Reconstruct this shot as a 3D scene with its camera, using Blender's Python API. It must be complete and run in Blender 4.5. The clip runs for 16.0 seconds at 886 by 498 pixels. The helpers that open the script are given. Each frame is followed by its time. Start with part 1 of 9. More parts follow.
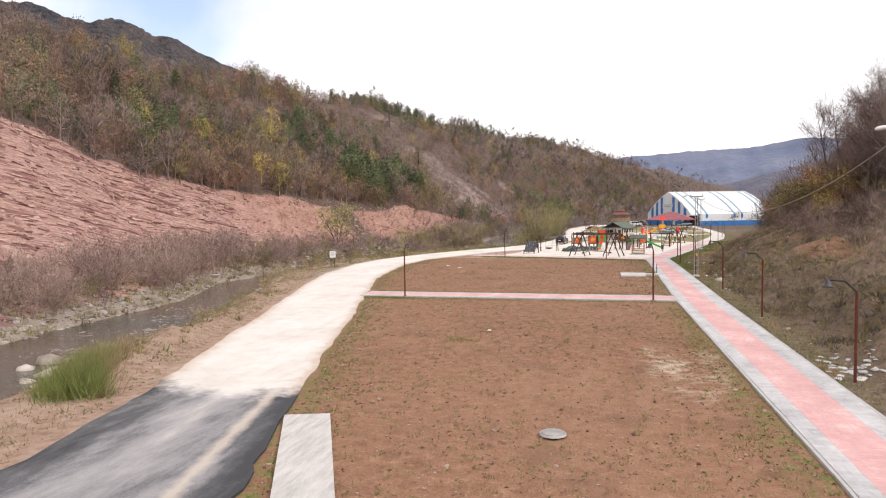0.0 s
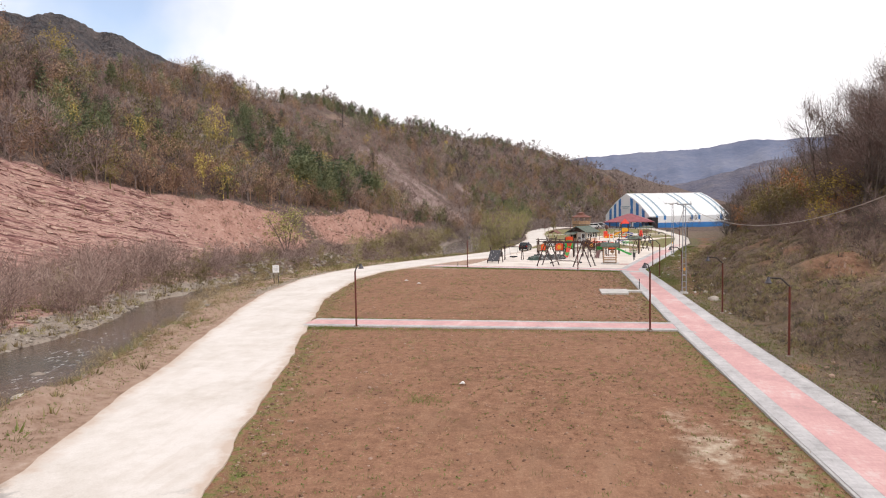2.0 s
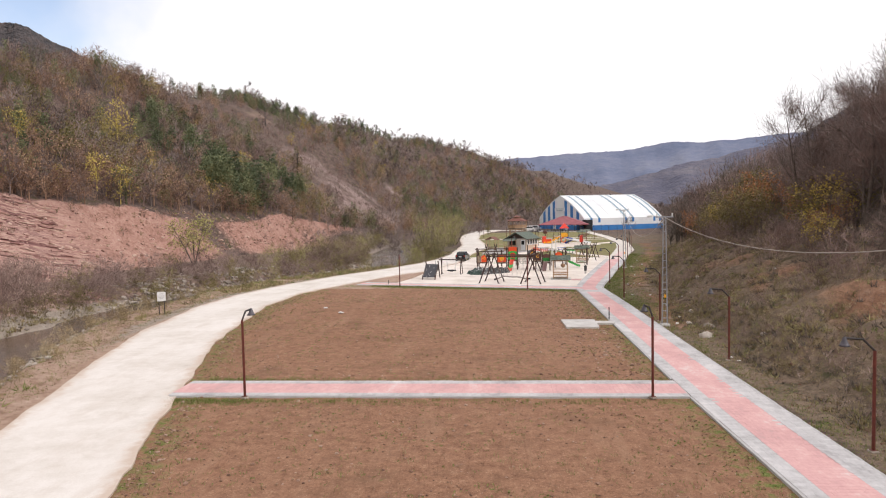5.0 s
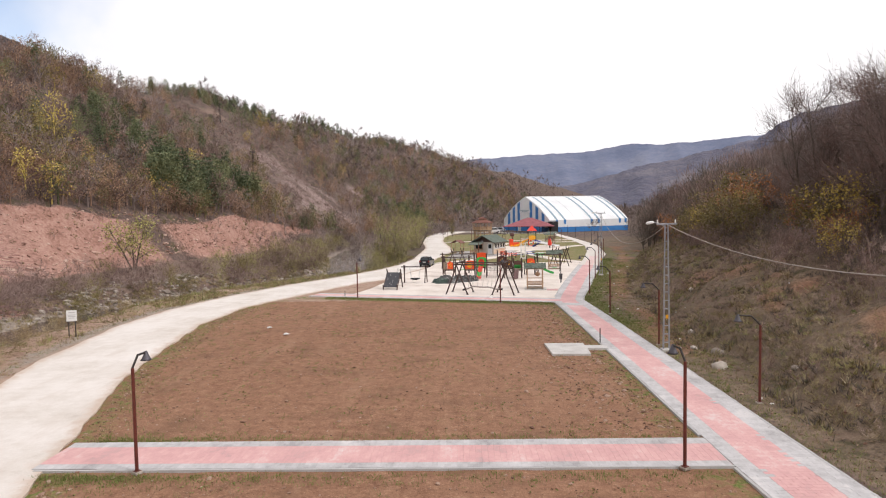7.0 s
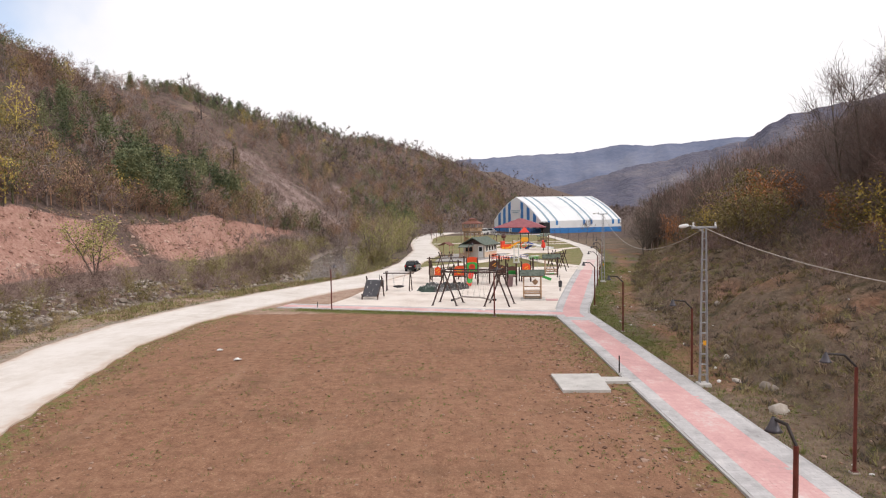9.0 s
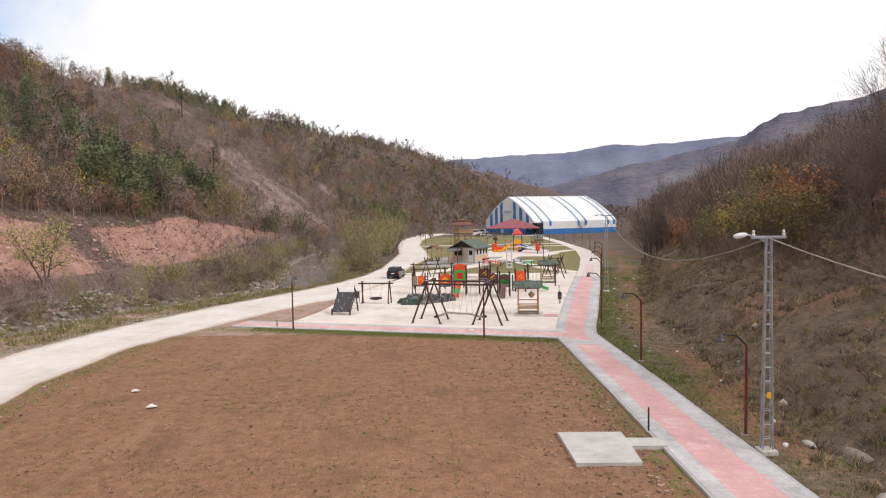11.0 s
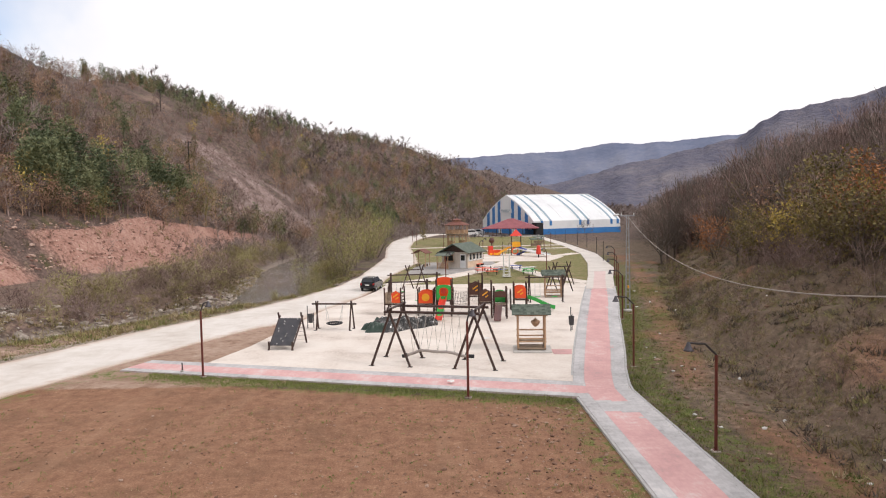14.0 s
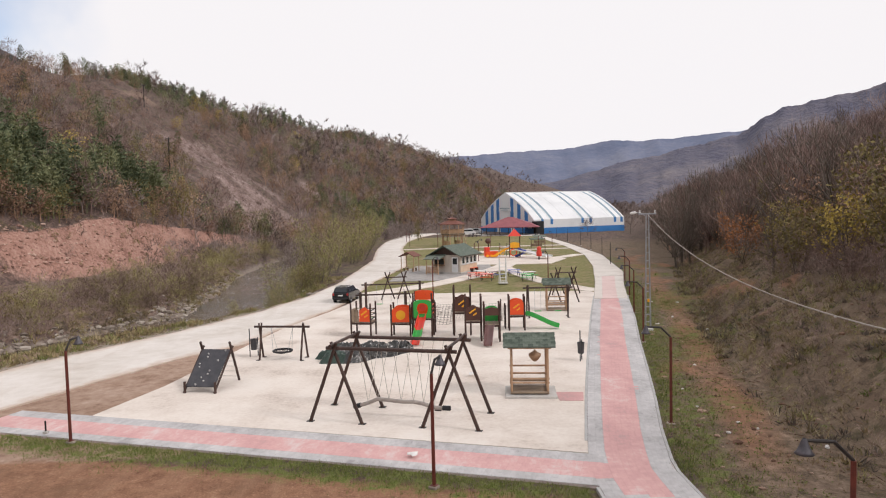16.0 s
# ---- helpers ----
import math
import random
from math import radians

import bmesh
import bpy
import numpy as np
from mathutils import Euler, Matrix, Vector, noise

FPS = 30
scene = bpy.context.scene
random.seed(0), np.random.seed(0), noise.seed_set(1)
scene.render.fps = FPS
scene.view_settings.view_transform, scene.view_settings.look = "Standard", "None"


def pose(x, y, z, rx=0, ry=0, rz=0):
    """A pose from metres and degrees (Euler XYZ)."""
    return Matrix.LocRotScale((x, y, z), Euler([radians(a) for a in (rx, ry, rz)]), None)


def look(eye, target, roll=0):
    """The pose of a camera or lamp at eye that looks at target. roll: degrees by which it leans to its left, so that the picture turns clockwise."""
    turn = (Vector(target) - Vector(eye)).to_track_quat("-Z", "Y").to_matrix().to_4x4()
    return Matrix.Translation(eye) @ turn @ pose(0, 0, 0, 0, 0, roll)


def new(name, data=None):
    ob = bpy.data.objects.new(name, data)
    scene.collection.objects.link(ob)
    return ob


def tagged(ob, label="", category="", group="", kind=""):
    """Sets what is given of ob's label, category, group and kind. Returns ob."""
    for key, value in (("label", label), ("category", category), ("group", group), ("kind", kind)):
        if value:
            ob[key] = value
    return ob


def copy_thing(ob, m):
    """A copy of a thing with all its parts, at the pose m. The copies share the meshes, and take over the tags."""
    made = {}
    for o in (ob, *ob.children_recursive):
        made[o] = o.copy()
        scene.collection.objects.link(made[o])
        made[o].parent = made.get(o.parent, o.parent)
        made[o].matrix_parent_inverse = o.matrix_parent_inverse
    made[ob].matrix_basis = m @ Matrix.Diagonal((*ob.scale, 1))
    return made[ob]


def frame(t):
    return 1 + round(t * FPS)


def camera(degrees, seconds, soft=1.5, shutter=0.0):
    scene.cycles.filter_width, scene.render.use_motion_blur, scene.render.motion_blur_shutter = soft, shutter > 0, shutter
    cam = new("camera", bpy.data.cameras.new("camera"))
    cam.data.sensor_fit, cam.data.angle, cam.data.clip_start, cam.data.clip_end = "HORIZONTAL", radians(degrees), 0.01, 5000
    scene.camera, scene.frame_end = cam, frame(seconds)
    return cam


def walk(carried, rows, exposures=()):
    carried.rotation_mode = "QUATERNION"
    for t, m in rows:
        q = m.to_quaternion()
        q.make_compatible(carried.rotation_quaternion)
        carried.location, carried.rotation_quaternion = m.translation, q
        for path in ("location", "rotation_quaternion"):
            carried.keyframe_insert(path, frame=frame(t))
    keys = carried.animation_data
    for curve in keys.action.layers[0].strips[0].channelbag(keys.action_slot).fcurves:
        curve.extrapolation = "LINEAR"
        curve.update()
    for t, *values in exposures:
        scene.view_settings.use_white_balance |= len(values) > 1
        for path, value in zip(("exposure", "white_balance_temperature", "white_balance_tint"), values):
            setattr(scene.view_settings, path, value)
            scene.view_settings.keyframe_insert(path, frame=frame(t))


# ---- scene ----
cam = camera(64.7, 16.0, soft=1.12)
PATH = [
    (0, (3.067, -28.175, 6.143), (2.587, -26.237, 6.03), -0.8),
    (0.5, (2.518, -26.217, 6.351), (2.066, -24.272, 6.237), -0.8),
    (1, (2.042, -24.359, 6.511), (1.621, -22.408, 6.398), -1.0),
    (1.5, (1.561, -22.526, 6.697), (1.172, -20.568, 6.585), -1.1),
    (2, (1.097, -20.701, 6.886), (0.74, -18.736, 6.773), -1.0),
    (2.5, (0.71, -18.714, 7.035), (0.386, -16.744, 6.923), -1.0),
    (3, (0.386, -16.741, 7.202), (0.093, -14.766, 7.089), -1.0),
    (3.5, (0.098, -14.897, 7.366), (-0.162, -12.917, 7.252), -1.2),
    (4, (-0.167, -13.124, 7.498), (-0.395, -11.14, 7.384), -1.2),
    (4.5, (-0.414, -11.236, 7.639), (-0.608, -9.249, 7.525), -1.2),
    (5, (-0.62, -9.334, 7.786), (-0.782, -7.344, 7.671), -1.2),
    (7.5, (-1.27, -0.169, 8.033), (-1.313, 1.827, 7.917), -1.0),
    (8, (-1.254, 1.729, 7.998), (-1.292, 3.725, 7.882), -1.0),
    (8.5, (-1.25, 3.677, 7.981), (-1.282, 5.674, 7.866), -0.9),
    (9, (-1.15, 5.703, 7.963), (-1.175, 7.7, 7.848), -0.9),
    (11.5, (-0.234, 16.286, 8.075), (-0.234, 18.282, 7.96), -1.0),
    (12, (0.001, 18.523, 8.082), (0.002, 20.52, 7.967), -1.0),
    (12.5, (0.188, 20.839, 8.109), (0.189, 22.836, 7.992), -1.0),
    (13, (0.425, 23.17, 8.089), (0.427, 25.166, 7.973), -0.9),
    (13.5, (0.656, 25.548, 8.021), (0.659, 27.545, 7.904), -0.9),
    (14, (0.965, 27.962, 8.022), (0.967, 29.958, 7.904), -1.1),
    (14.5, (1.295, 30.36, 7.986), (1.296, 32.357, 7.868), -1.1),
    (15, (1.607, 32.827, 7.97), (1.609, 34.823, 7.85), -1.1),
    (15.5, (1.968, 35.313, 7.936), (1.969, 37.309, 7.815), -1.2),
    (16, (2.368, 37.831, 7.914), (2.368, 39.828, 7.792), -1.4),
]
EXPOSURES = [(0, 0.22, 6500, 15), (2.5, 0.08, 6500, 15), (5, 0.05, 6500, 15), (9, 0.0, 6500, 15), (13, -0.01, 6500, 15), (15, -0.08, 6500, 15), (16, -0.17, 6500, 15)]
walk(cam, [(t, look(eye, target, roll)) for t, eye, target, roll in PATH], EXPOSURES)

# ---- light ----
world = bpy.data.worlds.new("overcast_sky")
scene.world = world
world.use_nodes = True
wn, wl = world.node_tree.nodes, world.node_tree.links
wn.clear()
SUN_AZ, SUN_EL = 118.0, 39.0  # degrees clockwise from +y, degrees up
sky = wn.new("ShaderNodeTexSky")
sky.sky_type, sky.sun_disc = "NISHITA", False
sky.sun_elevation, sky.sun_rotation = radians(SUN_EL), radians(SUN_AZ)
sky.dust_density, sky.ozone_density = 0.3, 1.5
blue = wn.new("ShaderNodeBackground")
blue.inputs["Strength"].default_value = 0.15
wl.new(sky.outputs[0], blue.inputs["Color"])
cloud = wn.new("ShaderNodeBackground")
cloud.inputs["Color"].default_value = (1.0, 1.0, 0.99, 1)
cloud.inputs["Strength"].default_value = 1.03
co = wn.new("ShaderNodeTexCoord")
# one thin gap in the cloud, up the valley over the left hill
gap = wn.new("ShaderNodeVectorMath")
gap.operation = "DOT_PRODUCT"
gap.inputs[1].default_value = (-0.524, 0.771, 0.254)
wl.new(co.outputs["Generated"], gap.inputs[0])
cn = wn.new("ShaderNodeTexNoise")
cn.inputs["Scale"].default_value, cn.inputs["Detail"].default_value = 5.0, 5.0
wl.new(co.outputs["Generated"], cn.inputs["Vector"])
wob = wn.new("ShaderNodeMath")
wob.operation = "MULTIPLY_ADD"
wob.inputs[1].default_value = 0.030
wl.new(cn.outputs[0], wob.inputs[0]), wl.new(gap.outputs["Value"], wob.inputs[2])
cr = wn.new("ShaderNodeValToRGB")
cr.color_ramp.elements[0].position, cr.color_ramp.elements[1].position = 0.967, 0.979
cr.color_ramp.elements[0].color, cr.color_ramp.elements[1].color = (1, 1, 1, 1), (0.22, 0.22, 0.22, 1)
wl.new(wob.outputs[0], cr.inputs[0])
wm = wn.new("ShaderNodeMixShader")
wl.new(cr.outputs[0], wm.inputs[0]), wl.new(blue.outputs[0], wm.inputs[1]), wl.new(cloud.outputs[0], wm.inputs[2])
wo = wn.new("ShaderNodeOutputWorld")
wl.new(wm.outputs[0], wo.inputs[0])

sun = new("sun", bpy.data.lights.new("sun", "SUN"))
sun.data.energy, sun.data.angle, sun.data.color = 1.75, radians(12), (1.0, 0.965, 0.92)
az, el = radians(SUN_AZ), radians(SUN_EL)
sun.matrix_world = look((0, 0, 60), (-math.sin(az) * math.cos(el), -math.cos(az) * math.cos(el), 60 - math.sin(el)))


# ---- materials ----
def shader(name):
    m = bpy.data.materials.new(name)
    m.use_nodes = True
    n, l = m.node_tree.nodes, m.node_tree.links
    return m, n, l, n["Principled BSDF"]


def noise_tex(n, l, vec, scale, detail=4.0, rough=0.55, stretch=None):
    t = n.new("ShaderNodeTexNoise")
    t.inputs["Scale"].default_value, t.inputs["Detail"].default_value, t.inputs["Roughness"].default_value = scale, detail, rough
    if stretch:
        mp = n.new("ShaderNodeMapping")
        mp.inputs["Scale"].default_value = stretch
        l.new(vec, mp.inputs["Vector"])
        vec = mp.outputs[0]
    l.new(vec, t.inputs["Vector"])
    return t.outputs[0]


def ramp(n, l, fac, stops):
    r = n.new("ShaderNodeValToRGB")
    e = r.color_ramp.elements
    while len(e) < len(stops):
        e.new(0.5)
    for k, (p, c) in zip(e, stops):
        k.position, k.color = p, (*c, 1) if len(c) == 3 else c
    l.new(fac, r.inputs[0])
    return r.outputs[0]


def mix(n, l, fac, a, b, mode="MIX"):
    x = n.new("ShaderNodeMix")
    x.data_type, x.blend_type = "RGBA", mode
    for k, v in ((0, fac), (6, a), (7, b)):
        if hasattr(v, "links"):
            l.new(v, x.inputs[k])
        else:
            x.inputs[k].default_value = v if k == 0 else (*v, 1)
    return x.outputs[2]


def calc(n, l, op, a, b=0.0, clamp=False):
    x = n.new("ShaderNodeMath")
    x.operation, x.use_clamp = op, clamp
    for k, v in ((0, a), (1, b)):
        if hasattr(v, "links"):
            l.new(v, x.inputs[k])
        else:
            x.inputs[k].default_value = v
    return x.outputs[0]


def bump(n, l, b, height, strength=0.4, dist=0.05):
    x = n.new("ShaderNodeBump")
    x.inputs["Strength"].default_value, x.inputs["Distance"].default_value = strength, dist
    l.new(height, x.inputs["Height"])
    l.new(x.outputs[0], b.inputs["Normal"])


def surface(name, stops, scale=3.0, fine=40.0, rough=0.8, metal=0.0, relief=0.25, dist=0.01, stretch=None, per_object=0.0, per_island=0.0, coords="Object"):
    """A mottled material: two scales of noise over a colour ramp, with fine relief."""
    m, n, l, b = shader(name)
    tc = n.new("ShaderNodeNewGeometry").outputs["Position"] if coords == "World" else n.new("ShaderNodeTexCoord").outputs[coords]
    big = noise_tex(n, l, tc, scale, 5, 0.6, stretch)
    small = noise_tex(n, l, tc, fine, 3, 0.6, stretch)
    f = calc(n, l, "ADD", calc(n, l, "MULTIPLY", big, 0.7), calc(n, l, "MULTIPLY", small, 0.3))
    if per_object:
        f = calc(n, l, "ADD", f, calc(n, l, "MULTIPLY", calc(n, l, "SUBTRACT", n.new("ShaderNodeObjectInfo").outputs["Random"], 0.5), per_object))
    if per_island:
        f = calc(n, l, "ADD", f, calc(n, l, "MULTIPLY", calc(n, l, "SUBTRACT", n.new("ShaderNodeNewGeometry").outputs["Random Per Island"], 0.5), per_island))
    k = len(stops) - 1
    l.new(ramp(n, l, f, [(0.3 + 0.4 * i / k, c) for i, c in enumerate(stops)]), b.inputs["Base Color"])
    b.inputs["Roughness"].default_value, b.inputs["Metallic"].default_value = rough, metal
    if relief:
        bump(n, l, b, small, relief, dist)
    return m


def leafy(name, stops, rough=0.75):
    """Foliage or twigs: each plant has its own tone, and each leaf or twig its own within it."""
    m, n, l, b = shader(name)
    r = n.new("ShaderNodeNewGeometry").outputs["Random Per Island"]
    big = noise_tex(n, l, n.new("ShaderNodeTexCoord").outputs["Object"], 0.12, 3, 0.6)
    tone = n.new("ShaderNodeAttribute")
    tone.attribute_name = "tone"
    f = calc(n, l, "ADD", calc(n, l, "MULTIPLY", r, 0.3), calc(n, l, "MULTIPLY", big, 0.2))
    f = calc(n, l, "ADD", f, calc(n, l, "MULTIPLY", tone.outputs["Fac"], 0.5))
    k = len(stops) - 1
    l.new(ramp(n, l, f, [(0.22 + 0.56 * i / k, c) for i, c in enumerate(stops)]), b.inputs["Base Color"])
    b.inputs["Roughness"].default_value = rough
    b.inputs["Specular IOR Level"].default_value = 0.2
    return m


def ground_material():
    m, n, l, b = shader("ground_cover")
    tc = n.new("ShaderNodeTexCoord").outputs["Object"]

    def attr(k):
        a = n.new("ShaderNodeAttribute")
        a.attribute_name = k
        return a.outputs["Fac"]

    n_huge, n_big = noise_tex(n, l, tc, 0.05, 4), noise_tex(n, l, tc, 0.35, 5, 0.6)
    n_mid, n_fine = noise_tex(n, l, tc, 2.2, 6, 0.68), noise_tex(n, l, tc, 14, 4, 0.7)

    def edge(k, wob=0.55):
        """An attribute whose border frays with the noise."""
        w = calc(n, l, "MULTIPLY", calc(n, l, "SUBTRACT", n_mid, 0.5), wob * 2)
        v = calc(n, l, "ADD", attr(k), calc(n, l, "MULTIPLY", w, calc(n, l, "MULTIPLY", attr(k), 1.0)))
        return calc(n, l, "MULTIPLY", calc(n, l, "SUBTRACT", v, 0.3), 2.6, True)

    # dry litter and bare earth of the hillside
    col = ramp(n, l, n_mid, [(0.3, (0.061, 0.041, 0.036)), (0.45, (0.116, 0.081, 0.069)), (0.58, (0.172, 0.121, 0.101)), (0.75, (0.243, 0.182, 0.157))])
    n_clump = noise_tex(n, l, tc, 0.6, 4, 0.6)
    col = mix(n, l, calc(n, l, "MULTIPLY", calc(n, l, "SUBTRACT", n_clump, 0.5), 7.0, True), col, (0.07, 0.052, 0.045))
    green = ramp(n, l, n_mid, [(0.3, (0.05, 0.05, 0.024)), (0.6, (0.105, 0.095, 0.045)), (0.8, (0.19, 0.16, 0.09))])
    col = mix(n, l, calc(n, l, "MULTIPLY", calc(n, l, "SUBTRACT", n_big, 0.54), 6.0, True), col, green)
    # rough dry meadow of the bank
    meadow = ramp(n, l, calc(n, l, "ADD", calc(n, l, "MULTIPLY", n_mid, 0.5), calc(n, l, "MULTIPLY", n_fine, 0.5)), [(0.32, (0.060, 0.044, 0.031)), (0.44, (0.128, 0.094, 0.066)), (0.55, (0.205, 0.150, 0.107)), (0.70, (0.33, 0.255, 0.187))])
    meadow = mix(n, l, calc(n, l, "MULTIPLY", calc(n, l, "SUBTRACT", n_big, 0.52), 4.0, True), meadow, (0.20, 0.135, 0.10))
    meadow = mix(n, l, calc(n, l, "MULTIPLY", calc(n, l, "SUBTRACT", n_clump, 0.56), 7.0, True), meadow, (0.062, 0.060, 0.028))
    col = mix(n, l, edge("meadow", 0.6), col, meadow)
    # turned red soil
    soil = ramp(n, l, calc(n, l, "ADD", calc(n, l, "MULTIPLY", n_mid, 0.55), calc(n, l, "MULTIPLY", n_fine, 0.45)),
                [(0.3, (0.115, 0.056, 0.033)), (0.45, (0.225, 0.116, 0.071)), (0.56, (0.30, 0.163, 0.10)), (0.72, (0.43, 0.28, 0.185))])
    soil = mix(n, l, calc(n, l, "MULTIPLY", calc(n, l, "SUBTRACT", n_huge, 0.42), 1.6, True), soil, (0.33, 0.187, 0.12))
    soil = mix(n, l, calc(n, l, "MULTIPLY", calc(n, l, "SUBTRACT", n_big, 0.52), 4.0, True), soil, (0.175, 0.098, 0.06))
    drag = noise_tex(n, l, tc, 0.7, 5, 0.65, (1.0, 0.16, 1))
    soil = mix(n, l, calc(n, l, "MULTIPLY", calc(n, l, "SUBTRACT", drag, 0.55), 4.0, True), soil, (0.33, 0.195, 0.125))
    soil = mix(n, l, calc(n, l, "MULTIPLY", calc(n, l, "SUBTRACT", n_fine, 0.60), 6.0, True), soil, (0.42, 0.29, 0.20))
    soil = mix(n, l, calc(n, l, "MULTIPLY", calc(n, l, "SUBTRACT", 0.38, n_fine), 6.0, True), soil, (0.09, 0.05, 0.032))
    col = mix(n, l, edge("soil"), col, soil)
    # mown lawn
    lawn = ramp(n, l, n_mid, [(0.3, (0.10, 0.112, 0.036)), (0.46, (0.165, 0.165, 0.06)), (0.58, (0.235, 0.205, 0.098)), (0.75, (0.31, 0.24, 0.15))])
    lawn = mix(n, l, calc(n, l, "MULTIPLY", calc(n, l, "SUBTRACT", n_big, 0.50), 5.0, True), lawn, (0.30, 0.215, 0.14))
    col = mix(n, l, edge("lawn", 0.35), col, lawn)
    # trodden tan earth beside the road
    tan = ramp(n, l, calc(n, l, "ADD", calc(n, l, "MULTIPLY", n_mid, 0.6), calc(n, l, "MULTIPLY", n_big, 0.4)), [(0.32, (0.18, 0.11, 0.078)), (0.45, (0.31, 0.205, 0.15)), (0.58, (0.40, 0.285, 0.22)), (0.72, (0.50, 0.39, 0.315))])
    col = mix(n, l, edge("dust", 0.7), col, tan)
    # weeds along edges
    weed = ramp(n, l, n_fine, [(0.3, (0.07, 0.09, 0.022)), (0.55, (0.15, 0.175, 0.048)), (0.8, (0.26, 0.25, 0.11))])
    col = mix(n, l, calc(n, l, "MULTIPLY", edge("weed", 1.2), calc(n, l, "MULTIPLY", calc(n, l, "SUBTRACT", n_mid, 0.44), 6, True)), col, weed)
    # straw-coloured trampled patch
    col = mix(n, l, edge("straw", 0.9), col, ramp(n, l, n_mid, [(0.3, (0.30, 0.205, 0.14)), (0.5, (0.43, 0.33, 0.24)), (0.7, (0.55, 0.46, 0.36))]))
    # river gravel
    vor = n.new("ShaderNodeTexVoronoi")
    vor.inputs["Scale"].default_value = 2.6
    l.new(tc, vor.inputs["Vector"])
    grav = mix(n, l, 0.75, ramp(n, l, vor.outputs["Color"], [(0.1, (0.14, 0.11, 0.088)), (0.5, (0.28, 0.23, 0.185)), (0.9, (0.47, 0.42, 0.36))]), ramp(n, l, n_fine, [(0.3, (0.15, 0.115, 0.09)), (0.7, (0.46, 0.40, 0.34))]))
    col = mix(n, l, edge("gravel", 0.9), col, grav)
    # cut face in pink marl: bedded where the old face stands, crumbly elsewhere
    sep = n.new("ShaderNodeSeparateXYZ")
    l.new(tc, sep.inputs[0])
    dip = calc(n, l, "ADD", sep.outputs[2], calc(n, l, "MULTIPLY", sep.outputs[1], 0.22))
    cmb = n.new("ShaderNodeCombineXYZ")
    l.new(calc(n, l, "ADD", dip, calc(n, l, "MULTIPLY", n_big, 0.45)), cmb.inputs[2])
    l.new(calc(n, l, "MULTIPLY", sep.outputs[1], 0.05), cmb.inputs[1])
    beds = noise_tex(n, l, cmb.outputs[0], 1.3, 5, 0.7)
    bed_col = ramp(n, l, calc(n, l, "ADD", calc(n, l, "MULTIPLY", calc(n, l, "SUBTRACT", beds, 0.5), 1.7), 0.5), [(0.28, (0.117, 0.054, 0.052)), (0.38, (0.279, 0.140, 0.126)), (0.45, (0.414, 0.248, 0.207)), (0.495, (0.540, 0.378, 0.306)), (0.53, (0.243, 0.122, 0.108)), (0.58, (0.414, 0.252, 0.211)), (0.62, (0.522, 0.360, 0.293)), (0.66, (0.216, 0.108, 0.099)), (0.78, (0.414, 0.261, 0.221))])
    seam = noise_tex(n, l, cmb.outputs[0], 4.2, 4, 0.75)
    bed_col = mix(n, l, calc(n, l, "MULTIPLY", calc(n, l, "SUBTRACT", seam, 0.56), 9.0, True), bed_col, (0.105, 0.048, 0.045))
    bed_col = mix(n, l, calc(n, l, "MULTIPLY", calc(n, l, "SUBTRACT", 0.42, seam), 7.0, True), bed_col, (0.60, 0.445, 0.35))
    crumb = ramp(n, l, calc(n, l, "ADD", calc(n, l, "MULTIPLY", n_mid, 0.6), calc(n, l, "MULTIPLY", n_big, 0.4)), [(0.36, (0.171, 0.090, 0.072)), (0.45, (0.310, 0.171, 0.133)), (0.55, (0.405, 0.243, 0.194)), (0.68, (0.486, 0.338, 0.279))])
    crack = noise_tex(n, l, tc, 1.6, 6, 0.75, (1.0, 0.35, 1.8))
    bed_col = mix(n, l, calc(n, l, "MULTIPLY", calc(n, l, "MULTIPLY", calc(n, l, "SUBTRACT", crack, 0.56), 7.0, True), 0.6), bed_col, (0.20, 0.10, 0.085))
    bed_col = mix(n, l, calc(n, l, "MULTIPLY", calc(n, l, "MULTIPLY", calc(n, l, "SUBTRACT", n_big, 0.54), 6.0, True), 0.3), bed_col, (0.44, 0.265, 0.225))
    rubble = n.new("ShaderNodeTexVoronoi")
    rubble.inputs["Scale"].default_value = 1.1
    l.new(tc, rubble.inputs["Vector"])
    crumb = mix(n, l, calc(n, l, "MULTIPLY", calc(n, l, "SUBTRACT", 0.16, rubble.outputs["Distance"]), 7.0, True), crumb, (0.50, 0.345, 0.27))
    crumb = mix(n, l, calc(n, l, "MULTIPLY", calc(n, l, "SUBTRACT", n_fine, 0.56), 5.0, True), crumb, (0.26, 0.145, 0.115))
    rock = mix(n, l, attr("bedded"), crumb, bed_col)
    col = mix(n, l, edge("rock", 0.8), col, rock)
    # pale scree
    scree = ramp(n, l, calc(n, l, "ADD", calc(n, l, "MULTIPLY", n_mid, 0.5), calc(n, l, "MULTIPLY", n_big, 0.5)), [(0.38, (0.094, 0.062, 0.054)), (0.46, (0.206, 0.145, 0.127)), (0.53, (0.281, 0.206, 0.187)), (0.64, (0.393, 0.314, 0.285))])
    col = mix(n, l, edge("scree", 1.2), col, scree)
    l.new(col, b.inputs["Base Color"])
    b.inputs["Roughness"].default_value = 0.95
    b.inputs["Specular IOR Level"].default_value = 0.15
    h = calc(n, l, "ADD", calc(n, l, "MULTIPLY", n_mid, 1.2), calc(n, l, "MULTIPLY", n_fine, 0.35))
    h = calc(n, l, "ADD", h, calc(n, l, "MULTIPLY", calc(n, l, "MULTIPLY", calc(n, l, "ADD", beds, crack), attr("bedded")), 5.0))
    bump(n, l, b, h, 0.45, 0.09)
    return m


